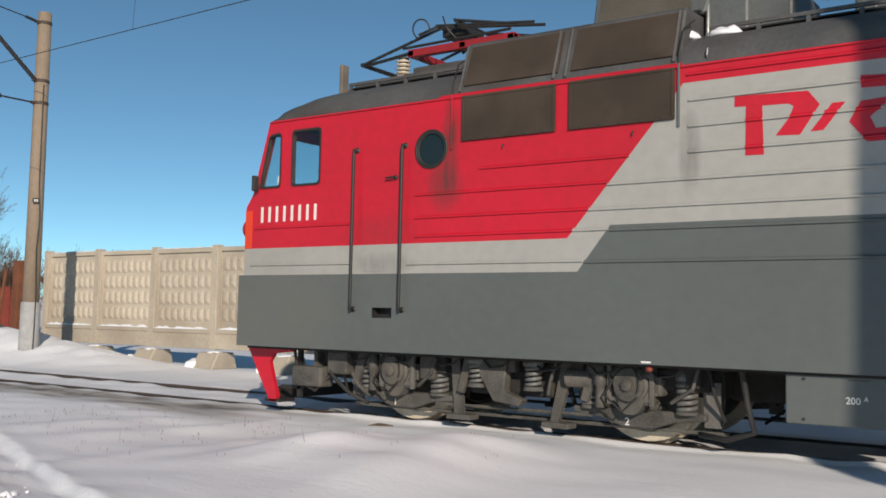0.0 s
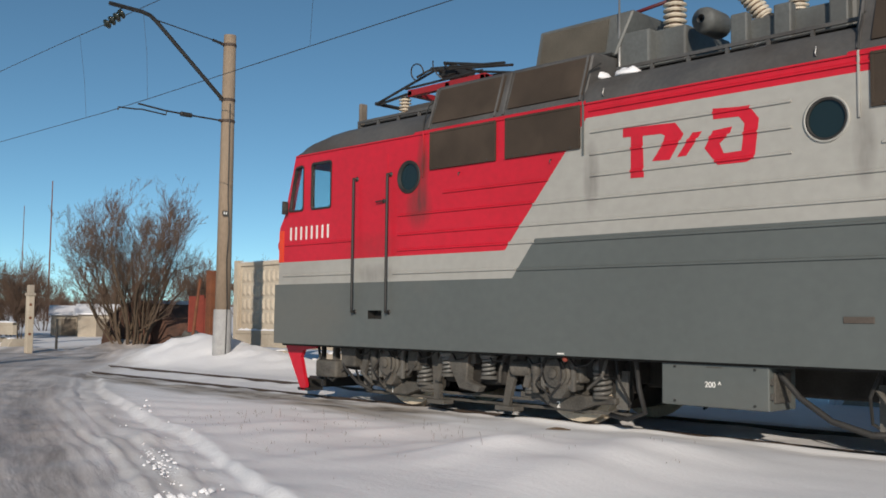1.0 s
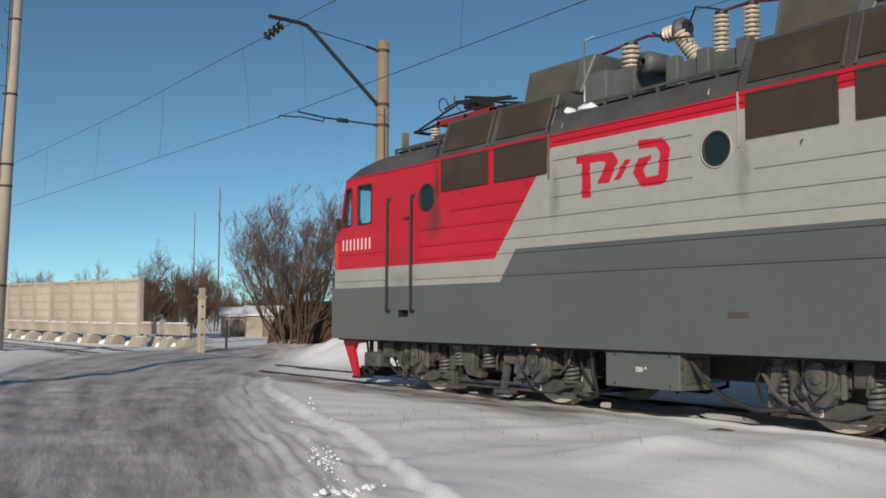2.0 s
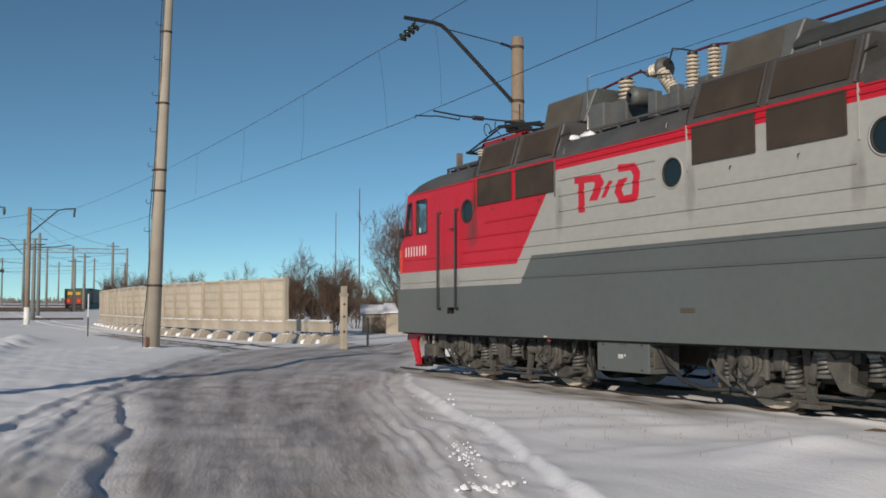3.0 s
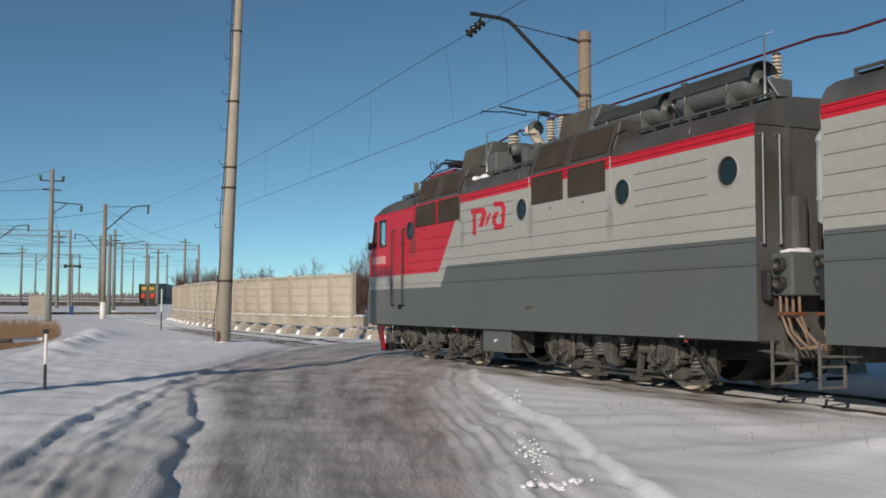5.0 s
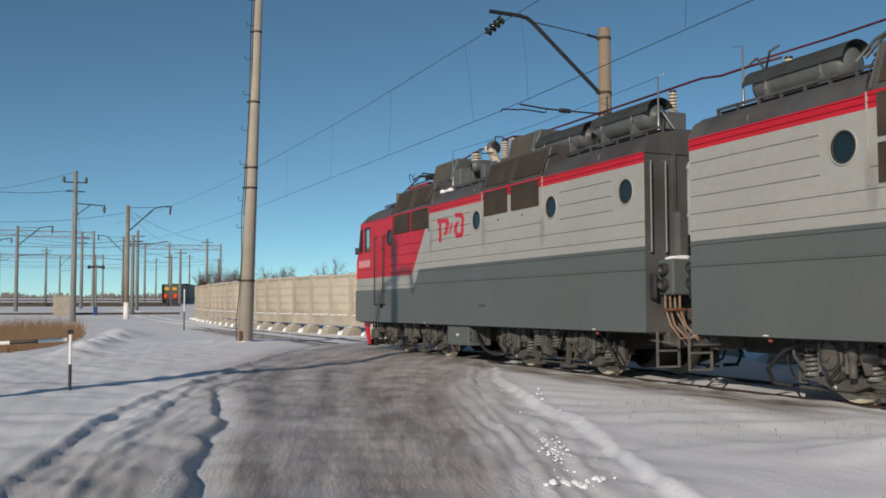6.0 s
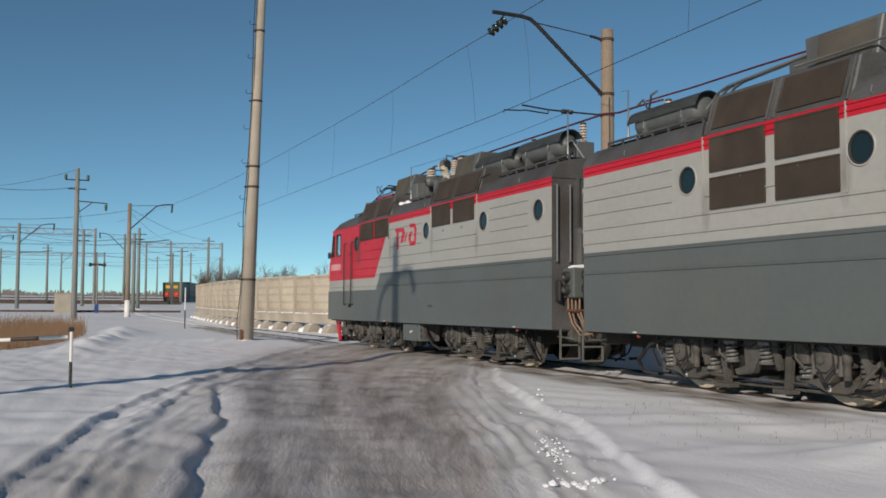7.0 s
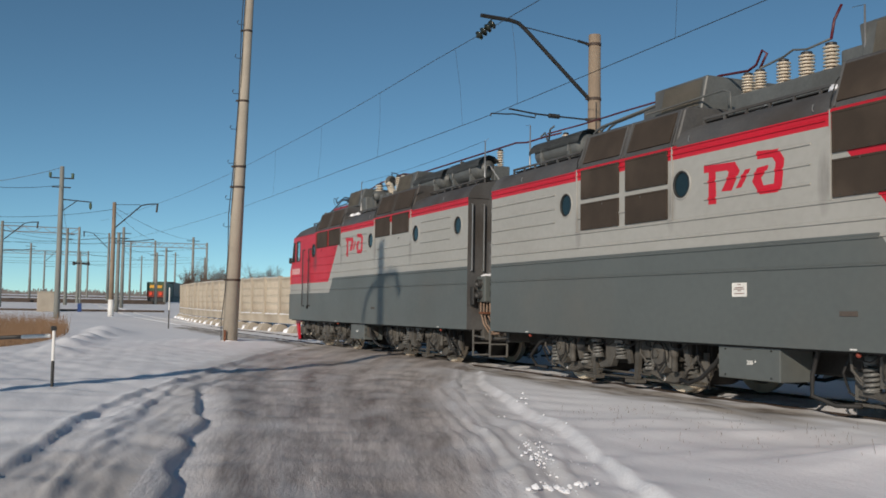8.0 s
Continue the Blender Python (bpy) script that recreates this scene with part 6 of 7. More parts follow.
def panel_mesh():
    """A cast waffle panel with its frame, facing -x, its foot at the origin, running along +y."""
    bm = bmesh.new()
    w, z0, z1 = PITCH - 0.05, 0.84, 2.82
    box(bm, 0.0, 0.10, 0.03, w, z0, z1)
    for q in ((0.03, 0.16, z0, z1), (w - 0.13, w, z0, z1), (0.16, w - 0.13, z1 - 0.10, z1), (0.16, w - 0.13, z0, z0 + 0.08)):
        box(bm, -0.055, 0.0, *q)
    nx, nz = 8, 4
    dy, dz = (w - 0.34) / nx, (z1 - z0 - 0.36) / nz
    for i in range(nx):
        for k in range(nz):
            cy, cz = 0.19 + (i + 0.5) * dy, z0 + 0.16 + (k + 0.5) * dz
            base = [bm.verts.new((-0.001, cy + a * dy * 0.44, cz + b * dz * 0.44)) for a, b in ((-1, -1), (1, -1), (1, 1), (-1, 1))]
            top = [bm.verts.new((-0.040, cy + a * dy * 0.16, cz + b * dz * 0.22)) for a, b in ((-1, -1), (1, -1), (1, 1), (-1, 1))]
            bm.faces.new(top)
            for m in range(4):
                bm.faces.new((base[m], base[(m + 1) % 4], top[(m + 1) % 4], top[m]))
    bmesh.ops.recalc_face_normals(bm, faces=bm.faces)
    me = bpy.data.meshes.new("panel")
    bm.to_mesh(me)
    bm.free()
    me.materials.append(PANEL)
    return me


def simple_mesh(name, build, mat):
    bm = bmesh.new()
    build(bm)
    me = bpy.data.meshes.new(name)
    bm.to_mesh(me)
    bm.free()
    me.materials.append(mat)
    return me


def snow_strip(bm, y0, y1, x0, x1, z, h, seed):
    """A soft line of snow on a ledge."""
    rng = random.Random(seed)
    n = 14
    rows = []
    for k in range(n + 1):
        y = y0 + (y1 - y0) * k / n
        t = h * (0.35 + 0.9 * rng.random()) if 0 < k < n else 0.004
        rows.append([bm.verts.new(v) for v in ((x0, y, z), (x0 + 0.01, y, z + t * 0.7), ((x0 + x1) / 2, y, z + t), (x1, y, z + t * 0.9), (x1, y, z))])
    for a, b in zip(rows, rows[1:]):
        for k in range(4):
            bm.faces.new((a[k], a[k + 1], b[k + 1], b[k]))
    bmesh.ops.recalc_face_normals(bm, faces=bm.faces)


def footing(bm):
    prof = [(-0.42, 0), (0.42, 0), (0.30, 0.40), (-0.20, 0.40)]
    for y0, y1, k in ((-0.36, 0.36, 1),):
        a = [bm.verts.new((x, y0, z)) for x, z in prof]
        b = [bm.verts.new((x, y1, z)) for x, z in prof]
        for q in range(4):
            bm.faces.new((a[q], a[(q + 1) % 4], b[(q + 1) % 4], b[q]))
        bm.faces.new(a)
        bm.faces.new(b)
    bmesh.ops.recalc_face_normals(bm, faces=bm.faces)
    bmesh.ops.bevel(bm, geom=bm.edges[:], offset=0.03, segments=1, affect="EDGES")


ME_PANEL = panel_mesh()
ME_POST = simple_mesh("post", lambda bm: box(bm, -0.09, 0.11, -0.10, 0.10, 0.36, 2.88, 0.012), PANEL)
ME_BEAM = simple_mesh("beam", lambda bm: (box(bm, -0.085, 0.09, 0.10, PITCH - 0.10, 0.37, 0.83, 0.012), box(bm, -0.11, 0.10, 0.10, PITCH - 0.10, 0.74, 0.835, 0.01)), PANEL)
ME_FOOT = simple_mesh("footing", footing, CONCRETE)
ME_LEDGE = [simple_mesh("ledge_snow", lambda bm: snow_strip(bm, 0.16, PITCH - 0.16, -0.115, -0.012, 0.838, 0.055, k), SNOWCAP) for k in range(4)]
ME_TOP = [simple_mesh("top_snow", lambda bm: snow_strip(bm, 0.0, PITCH, -0.05, 0.10, 2.825, 0.03, 20 + k), SNOWCAP) for k in range(4)]


ME_CAP = [simple_mesh("foot_snow", lambda bm: (blob(bm, (-0.06, -0.05, 0.385), 0.14, 0.22, 0.05, k + 3), blob(bm, (-0.20, 0.42, 0.02), 0.28, 0.16 + 0.03 * k, 0.24, k + 9)), SNOWCAP) for k in range(4)]


def fence(points, label, top_snow=1.0, foot_z=-0.10):
    """Panels along a line, each part a piece of the fence."""
    root = empty("concrete_fence", label, "fence", "concrete fences")
    line = dense(points, 60)
    seg = np.hypot(*np.diff(line, axis=0).T)
    run_len = np.concatenate([[0], np.cumsum(seg)])
    n = int(run_len[-1] / PITCH)
    at = lambda d: (float(np.interp(d, run_len, line[:, 0])), float(np.interp(d, run_len, line[:, 1])))
    rng = random.Random(len(label))

    def put(name, me, m):
        o = new(name, me)
        o.parent = root
        o.matrix_local = m
        for p in me.polygons:
            if name.endswith("snow"):
                p.use_smooth = True

    for k in range(n + 1):
        (x, y), (x1, y1) = at(k * PITCH), at(min((k + 1) * PITCH, run_len[-1]))
        ang = math.degrees(math.atan2(-(x1 - x), y1 - y)) if k < n else ang
        base = float(far_rise(np.array(math.hypot(x, y))))
        m = pose(x, y, base, rng.uniform(-0.3, 0.3), rng.uniform(-0.8, 0.8), ang)
        put("post", ME_POST, m)
        put("footing", ME_FOOT, m @ pose(0, 0, foot_z))
        put("foot_snow", ME_CAP[k % 4], m @ pose(0, 0, foot_z))
        if k < n:
            put("panel", ME_PANEL, m)
            put("beam", ME_BEAM, m)
            put("ledge_snow", ME_LEDGE[k % 4], m)
            if rng.random() < top_snow:
                put("top_snow", ME_TOP[(k + 1) % 4], m)
    return root


fence([(16.2, -12.0), (16.2, 27.2)], "pale cast concrete fence with snow ledges beside the railway", 0.55)
fence([(14.32, 42.98), (12.75, 53.0), (12.2, 62.0), (12.4, 76.0), (13.6, 93.0)], "long pale concrete panel fence standing on trapezoid footings in snow", 0.5)


# stub of the fence by the crossing
def low_wall():
    root = empty("low_concrete_wall", "low stub of concrete fence beams on snowy footings", "wall")
    for x, y, a in ((14.45, 40.6, 3.0), (14.62, 37.95, 4.0)):
        o = new("beam", ME_BEAM)
        o.parent, o.matrix_local = root, pose(x, y, 0.06, 0, 0, a)
        bm = bmesh.new()
        snow_strip(bm, 0.1, PITCH - 0.1, -0.09, 0.09, 0.835, 0.06, int(y))
        part("beam_snow", bm, SNOWCAP, root, "", True).matrix_local = pose(x, y, 0.06, 0, 0, a)
        for d in (0.25, 2.1):
            for nm, me in (("footing", ME_FOOT), ("foot_snow", ME_CAP[int(y + d) % 4])):
                o = new(nm, me)
                o.parent, o.matrix_local = root, pose(x, y + d, -0.10, 0, 0, a)


low_wall()


# ---- masts ----
def mast_body(bm, x, y, z0, h, r0, r1, lean=(0, 0), seg=20):
    rod(bm, (x, y, z0), (x + lean[0], y + lean[1], z0 + h), r0, r1, seg)


def band(parent, x, y, z, r, mat=None):
    bm = bmesh.new()
    lathe(bm, [(r, 0), (r + 0.012, 0.005), (r + 0.012, 0.075), (r, 0.08)], (x, y, z), (0, 0, 1), 20)
    box(bm, x - r - 0.09, x - r, y - 0.03, y + 0.03, z + 0.01, z + 0.07)
    part("clamp_band", bm, mat or BANDS, parent)


def catenary_mast():
    m = empty("catenary_mast", "tall concrete catenary mast with a bent steel bracket", "mast", "masts")
    bm = bmesh.new()
    mast_body(bm, 13.40, 21.6, -0.3, 8.68, 0.20, 0.155)
    part("shaft", bm, MASTC, m, "", True)
    bm = bmesh.new()
    rod(bm, (13.40, 21.6, -0.2), (13.40, 21.6, 1.40), 0.235, 0.222, 20)
    part("foundation_sleeve", bm, material("grey_mast_sleeve", (0.40, 0.40, 0.40), (0.30, 0.30, 0.30), 0.85, scale=4, fine=30, bump=0.3), m, "paler grey concrete sleeve at the foot", True)
    band(m, 13.40, 21.6, 6.66, 0.165)
    band(m, 13.40, 21.6, 8.08, 0.158)
    band(m, 13.40, 21.6, 6.12, 0.168)
    bm = bmesh.new()
    tube(bm, [(13.22, 21.6, 6.71), (11.36, 21.6, 8.29), (11.18, 21.6, 8.41), (10.96, 21.6, 8.45), (10.15, 21.6, 8.47)], 0.05, 6)
    part("bracket", bm, BLACK, m, "bent dark steel bracket arm")
    bm = bmesh.new()
    tube(bm, [(11.36, 21.6, 8.33), (12.9, 21.6, 8.17), (13.22, 21.6, 8.12)], 0.014, 6)
    tube(bm, [(12.9, 21.6, 8.17), (13.22, 21.6, 8.12)], 0.035, 6)
    part("tie_rod", bm, BLACK, m)
    bm = bmesh.new()
    for k in range(4):
        p = Vector((10.44, 21.6, 8.26)).lerp(Vector((10.10, 21.6, 7.95)), k / 3)
        lathe(bm, [(0.02, -0.05), (0.115, -0.035), (0.12, -0.01), (0.06, 0.02), (0.03, 0.05)], p, (-0.34, 0, -0.31), 14)
    rod(bm, (10.48, 21.6, 8.45), (10.05, 21.6, 7.90), 0.018)
    part("insulator_string", bm, material("dark_glass_insulator", (0.022, 0.028, 0.020), (0.014, 0.017, 0.013), 0.15), m, "four dark glass disc insulators", True)
    bm = bmesh.new()
    tube(bm, [(13.24, 21.6, 6.16), (12.5, 21.6, 6.16), (11.68, 21.6, 6.17), (10.95, 21.6, 6.23)], 0.022, 6)
    tube(bm, [(11.70, 21.6, 6.19), (11.68, 21.6, 6.07), (11.05, 21.6, 6.11), (10.90, 21.6, 6.09), (10.46, 21.6, 6.07), (10.45, 21.6, 6.0)], 0.018, 6)
    part("registration_arm", bm, BLACK, m, "black registration arm holding the contact wire")
    bm = bmesh.new()
    lathe(bm, [(0.04, 0), (0.06, 0.02), (0.06, 0.06), (0.045, 0.08), (0.06, 0.1), (0.06, 0.14), (0.045, 0.16), (0.06, 0.18), (0.06, 0.22), (0.045, 0.24), (0.06, 0.26), (0.06, 0.30), (0.04, 0.32)], (12.38, 21.6, 6.16), (-1, 0, 0), 12)
    part("rod_insulator", bm, BLACK, m, "", True)
    bm = bmesh.new()
    tube(bm, [(13.33, 21.41, 6.6), (13.34, 21.40, 4.2), (13.38, 21.38, 3.4), (13.33, 21.37, 2.6), (13.38, 21.37, 1.5), (13.36, 21.36, 0.2)], 0.012, 5)
    part("earth_wire", bm, BLACK, m)
    bm = bmesh.new()
    box(bm, 13.20, 13.36, 21.395, 21.41, 3.74, 3.86)
    sign = part("number_plate", bm, BLACK, m, "small black plate")
    for k in range(2):
        bm = bmesh.new()
        box(bm, 13.225 + k * 0.06, 13.265 + k * 0.06, 21.391, 21.396, 3.765, 3.835)
        part("writing_bar", bm, WHITE, sign)


catenary_mast()


def wire(name, pts, r, label, group="overhead wires"):
    bm = bmesh.new()
    tube(bm, pts, r, 5)
    return tagged(obj(name, bm, BLACK), label, "wire", group)


def overhead():
    con, mes = [], []
    for k in range(61):
        y = -45 + k * 2.4
        x = TRACK_X - max(0, y - 45) ** 2 * 0.0012
        zc = 6.03 + max(0, y - 21.6) * 0.0125 + max(0, 21.6 - y) * 0.008
        con.append((x, y, zc))
        zm = 8.0 + max(0, y - 21.6) * 0.016 + max(0, 21.6 - y) * 0.01
        mes.append((x - 0.3 * math.exp(-((y - 21.6) / 8) ** 2), y, zm))
    wire("contact_wire", con, 0.008, "thin black contact wire over the track")
    wire("messenger_wire", mes, 0.0085, "thin black messenger wire above the contact wire")
    for y, dy in ((8, 0.3), (14.0, 0.2), (20.0, 0.2), (23.2, 0.1), (29.5, 0.5), (36.5, 0.4), (44, 0.3), (52, 0.2)):
        a = [np.interp(y, [p[1] for p in mes], [p[i] for p in mes]) for i in (0, 2)]
        b = [np.interp(y + dy, [p[1] for p in con], [p[i] for p in con]) for i in (0, 2)]
        wire("dropper", [(a[0], y, a[1]), ((a[0] + b[0]) / 2 + 0.03, y + dy * 0.4, (a[1] + b[1]) / 2), (b[0], y + dy, b[1])], 0.0035, "thin dropper wire between the overhead wires", "droppers")


overhead()


def lighting_pole():
    m = empty("lighting_pole", "very tall pale concrete pole with steel bands and cables", "pole", "masts")
    bm = bmesh.new()
    px, py = 6.70, 34.2
    lean = (0.41, -0.08)
    rod(bm, (px, py, -0.3), (px + lean[0], py + lean[1], 13.9), 0.262, 0.128, 24)
    part("shaft", bm, CONCRETE, m, "", True)
    at = lambda z: ((z + 0.3) / 14.2, 0.262 - 0.134 * (z + 0.3) / 14.2)
    for z in (2.12, 5.34, 6.05, 8.36, 10.85, 12.4):
        u, r = at(z)
        band(m, px + lean[0] * u, py + lean[1] * u, z, r, BANDS)
    for dx, rad, z0 in ((0.05, 0.016, 0.0), (-0.02, 0.010, 4.4)):  # cables down the side
        pts = []
        for z in (13.8, 11.0, 8.6, 6.4, 4.4, 3.0, 1.8, 0.7, 0.0):
            u, r = at(z)
            if z >= z0:
                pts.append((px + lean[0] * u - r - dx - 0.05 * math.sin(z * 1.9), py + lean[1] * u - 0.10, z))
        bm = bmesh.new()
        tube(bm, pts, rad, 5)
        part("cable", bm, BLACK, m, "thin black cable")
    for z in (4.0, 4.95, 6.2, 7.4, 8.65, 9.9, 11.1, 12.0):
        u, r = at(z)
        c = Vector((px + lean[0] * u, py + lean[1] * u - 0.06, z))
        bm = bmesh.new()
        tube(bm, [c - Vector((r, 0, 0)), c - Vector((r + 0.20, 0, 0.02)), c - Vector((r + 0.24, 0, -0.05)), c - Vector((r + 0.20, 0, -0.12))], 0.011, 5)
        part("step_iron", bm, BLACK, m)
    bm = bmesh.new()
    box(bm, px - 0.25, px - 0.18, py - 0.31, py - 0.24, -0.1, 0.45, 0.01)
    part("foot_iron", bm, RUST, m)
    bm = bmesh.new()
    blob(bm, (px, py, 0.02), 0.5, 0.4, 0.10, 4)
    part("foot_snow", bm, SNOWCAP, m, "", True)


lighting_pole()


def far_mast(name, az, r, h, arm, label, arm_dir=1):
    """A line-side mast out in the yard, seen from far off."""
    x, y = r * math.sin(radians(az)), r * math.cos(radians(az))
    z = float(far_rise(np.array(r))) - 0.15
    m = empty(name, label, "mast", "yard masts")
    bm = bmesh.new()
    rod(bm, (x, y, z - 0.3), (x, y, z + h), 0.24, 0.16, 12)
    part("shaft", bm, MASTC if r == 95 else YARDC, m, "", True)
    if r == 95:
        bm = bmesh.new()
        rod(bm, (x, y, z - 0.1), (x, y, z + 1.6), 0.27, 0.26, 12)
        part("painted_foot", bm, WHITE, m, "white painted foot", True)
    if arm:
        a = arm_dir
        bm = bmesh.new()
        tube(bm, [(x + a * 0.15, y, z + h * 0.78), (x + a * 2.4, y, z + h * 0.985), (x + a * 3.1, y, z + h), (x + a * 3.9, y, z + h * 1.005)], 0.06, 5)
        tube(bm, [(x + a * 0.15, y, z + h * 0.98), (x + a * 2.3, y, z + h * 0.99)], 0.025, 5)
        part("bracket", bm, BLACK, m)
        bm = bmesh.new()
        tube(bm, [(x, y, z + h * 0.66), (x + a * 2.2, y, z + h * 0.67), (x + a * 3.6, y, z + h * 0.69)], 0.04, 5)
        part("registration_arm", bm, BLACK, m)
        bm = bmesh.new()
        rod(bm, (x + a * 3.8, y, z + h), (x + a * 3.75, y, z + h * 0.93), 0.09, 0.09, 8)
        part("insulator_string", bm, BLACK, m)
    else:
        bm = bmesh.new()
        for k, zz in enumerate((0.92, 0.86) if r < 140 else (0.94,)):
            box(bm, x - 0.9 + 0.2 * k, x + 0.9 - 0.2 * k, y - 0.05, y + 0.05, z + h * zz, z + h * zz + 0.09)
        part("crossarm", bm, BLACK, m)
        if r < 100:  # a side arm with a hanging insulator, and pin insulators on the crossarm
            bm = bmesh.new()
            tube(bm, [(x, y, z + h * 0.785), (x + 2.3, y, z + h * 0.775)], 0.045, 5)
            tube(bm, [(x, y, z + h * 0.70), (x + 1.2, y, z + h * 0.78)], 0.035, 5)
            part("side_arm", bm, BLACK, m)
            for px, pz, dz in ((2.2, 0.77, -0.55), (-0.85, 0.925, 0.35), (0.8, 0.925, 0.35)):
                bm = bmesh.new()
                lathe(bm, [(0.03, 0), (0.11, 0.06), (0.11, 0.4), (0.03, abs(dz))], (x + px, y, z + h * pz), (0, 0, 1 if dz > 0 else -1), 8)
                part("insulator", bm, GREEN, m)
    return x, y, z


FAR = [far_mast("yard_mast", 4.66, 95, 10.5, True, "concrete yard mast with a bent bracket, white foot"),
       far_mast("yard_mast", 1.9, 83, 12.0, False, "slim concrete line pole with crossarms in the snowy yard")]
for az, r, h, arm, d in ((2.3, 137, 10, False, 1), (-0.95, 125, 10, True, 1), (8.95, 150, 10.0, False, 1), (5.2, 128, 10, False, 1), (4.45, 165, 11, True, -1), (4.95, 112, 8.6, False, 1), (7.0, 150, 7.6, False, 1), (6.9, 185, 11, False, 1), (7.5, 155, 8.5, False, 1), (5.6, 210, 12, False, 1), (0.5, 190, 10, False, 1), (-2.5, 170, 10.5, True, 1), (9.6, 210, 9, False, 1), (8.0, 240, 11, False, 1), (3.0, 250, 11, False, 1), (1.2, 260, 11, True, 1), (6.2, 300, 12, False, 1), (-1.8, 240, 11, False, 1), (-4.0, 140, 10, False, 1)):
    far_mast("yard_mast", az, r, h, arm, "weathered concrete mast in the distant snowy yard", d)


def gantry(az0, az1, r, zb):
    """A lattice cross-beam over the yard tracks on two columns."""
    p0 = Vector((r * math.sin(radians(az0)), r * math.cos(radians(az0)), 0))
    p1 = Vector((r * math.sin(radians(az1)), r * math.cos(radians(az1)), 0))
    g = empty("gantry", "distant steel lattice gantry over the yard tracks", "gantry", "gantries")
    zg = float(far_rise(np.array(r)))
    for p in (p0, p1):
        bm = bmesh.new()
        rod(bm, p + Vector((0, 0, zg - 0.3)), p + Vector((0, 0, zb + 1.0)), 0.22, 0.16, 10)
        part("column", bm, YARDC, g)
    bm = bmesh.new()
    n = 16
    for z in (zb, zb + 0.75):
        rod(bm, p0 + Vector((0, 0, z)), p1 + Vector((0, 0, z)), 0.07, seg=5)
    for k in range(n):
        a, b = p0.lerp(p1, k / n), p0.lerp(p1, (k + 1) / n)
        za, zz = (zb, zb + 0.75) if k % 2 else (zb + 0.75, zb)
        rod(bm, a + Vector((0, 0, za)), b + Vector((0, 0, zz)), 0.045, seg=5)
    part("lattice_beam", bm, STEEL, g)


gantry(5.2, 9.7, 175, 11.2)
gantry(-4.5, 2.9, 150, 11.3)
gantry(-3.0, 3.4, 230, 12.0)


def yard_wires():
    """Wires strung over the far yard."""
    for k, (a0, r0, z0, a1, r1, z1) in enumerate(((-6, 70, 9.5, 1.9, 83, 10.6), (1.9, 83, 10.6, 2.3, 137, 10.5), (-5, 90, 8.6, 4.66, 95, 10.0), (-6, 110, 8.2, 5.2, 128, 9.0), (-5, 130, 7.8, 8.95, 150, 9.6), (-5, 150, 7.2, 9.6, 175, 8.8), (-4, 120, 10.2, 3.95, 165, 12.2), (4.7, 96, 7.5, 6.2, 180, 9.0), (-5, 100, 6.4, 2.0, 140, 7.6), (-6, 88, 10.4, 1.9, 83, 12.0), (-6, 80, 7.6, 2.3, 137, 9.4), (2.3, 137, 9.4, 5.2, 128, 9.6), (-0.95, 125, 9.8, 4.66, 95, 7.4), (4.66, 95, 10.2, 8.95, 150, 11.0), (5.2, 128, 8.3, 9.6, 210, 11.5), (-5, 140, 9.2, 4.45, 165, 12.0), (4.45, 165, 9.0, 9.7, 175, 9.6), (-4, 180, 8.8, 7.0, 150, 8.0), (2.4, 137, 6.6, 8.0, 240, 11.0), (4.66, 95, 9.9, 6.9, 185, 13.0))):
        p = Vector((r0 * math.sin(radians(a0)), r0 * math.cos(radians(a0)), z0))
        q = Vector((r1 * math.sin(radians(a1)), r1 * math.cos(radians(a1)), z1))
        pts = [tuple(p.lerp(q, i / 10) - Vector((0, 0, 0.6 * 4 * (i / 10) * (1 - i / 10)))) for i in range(11)]
        wire("yard_wire", pts, 0.018, "thin wire strung across the distant yard", "yard wires")


yard_wires()


# masts behind the camera, known by their shadows on the train
def shadow_mast(x, y, h, arms):
    m = empty("catenary_mast", "concrete catenary mast with crossarms behind the road", "mast", "masts")
    bm = bmesh.new()
    rod(bm, (x, y, -0.3), (x, y, h), 0.24, 0.17, 16)
    part("shaft", bm, CONCRETE, m, "", True)
    if arms:
        for a in (-1, 1):
            bm = bmesh.new()
            u = Vector((0.686, -0.727, 0)) * a
            c = Vector((x, y, 0))
            tube(bm, [c + Vector((0, 0, h - 1.0)), c + u * 0.45 + Vector((0, 0, h - 0.98)), c + u * 0.85 + Vector((0, 0, h - 1.15)), c + u * 1.05 + Vector((0, 0, h - 1.75))], 0.10, 6)
            part("crossarm", bm, BLACK, m)


shadow_mast(-9.3, 7.85, 12.6, True)
shadow_mast(0.16, -6.45, 12.5, False)


# ---- roadside stakes, stick, snow lumps, weeds ----
def stake(x, y, h, r, black_top):
    s = empty("marker_stake", "black and white striped wooden marker stake in snow", "stake", "marker stakes")
    z = ground_z(x, y)
    bm = bmesh.new()
    rod(bm, (x, y, z - 0.2), (x, y, z + h * 0.45), r, r, 10)
    part("lower_half", bm, BLACK, s)
    bm = bmesh.new()
    rod(bm, (x, y, z + h * 0.45), (x, y, z + h), r * 1.02, r, 10)
    part("upper_half", bm, WHITE, s)
    if black_top:
        bm = bmesh.new()
        box(bm, x - 0.05, x + 0.04, y - 0.04, y + 0.04, z + h - 0.02, z + h + 0.05, 0.01)
        part("cap", bm, BLACK, s)
    return z


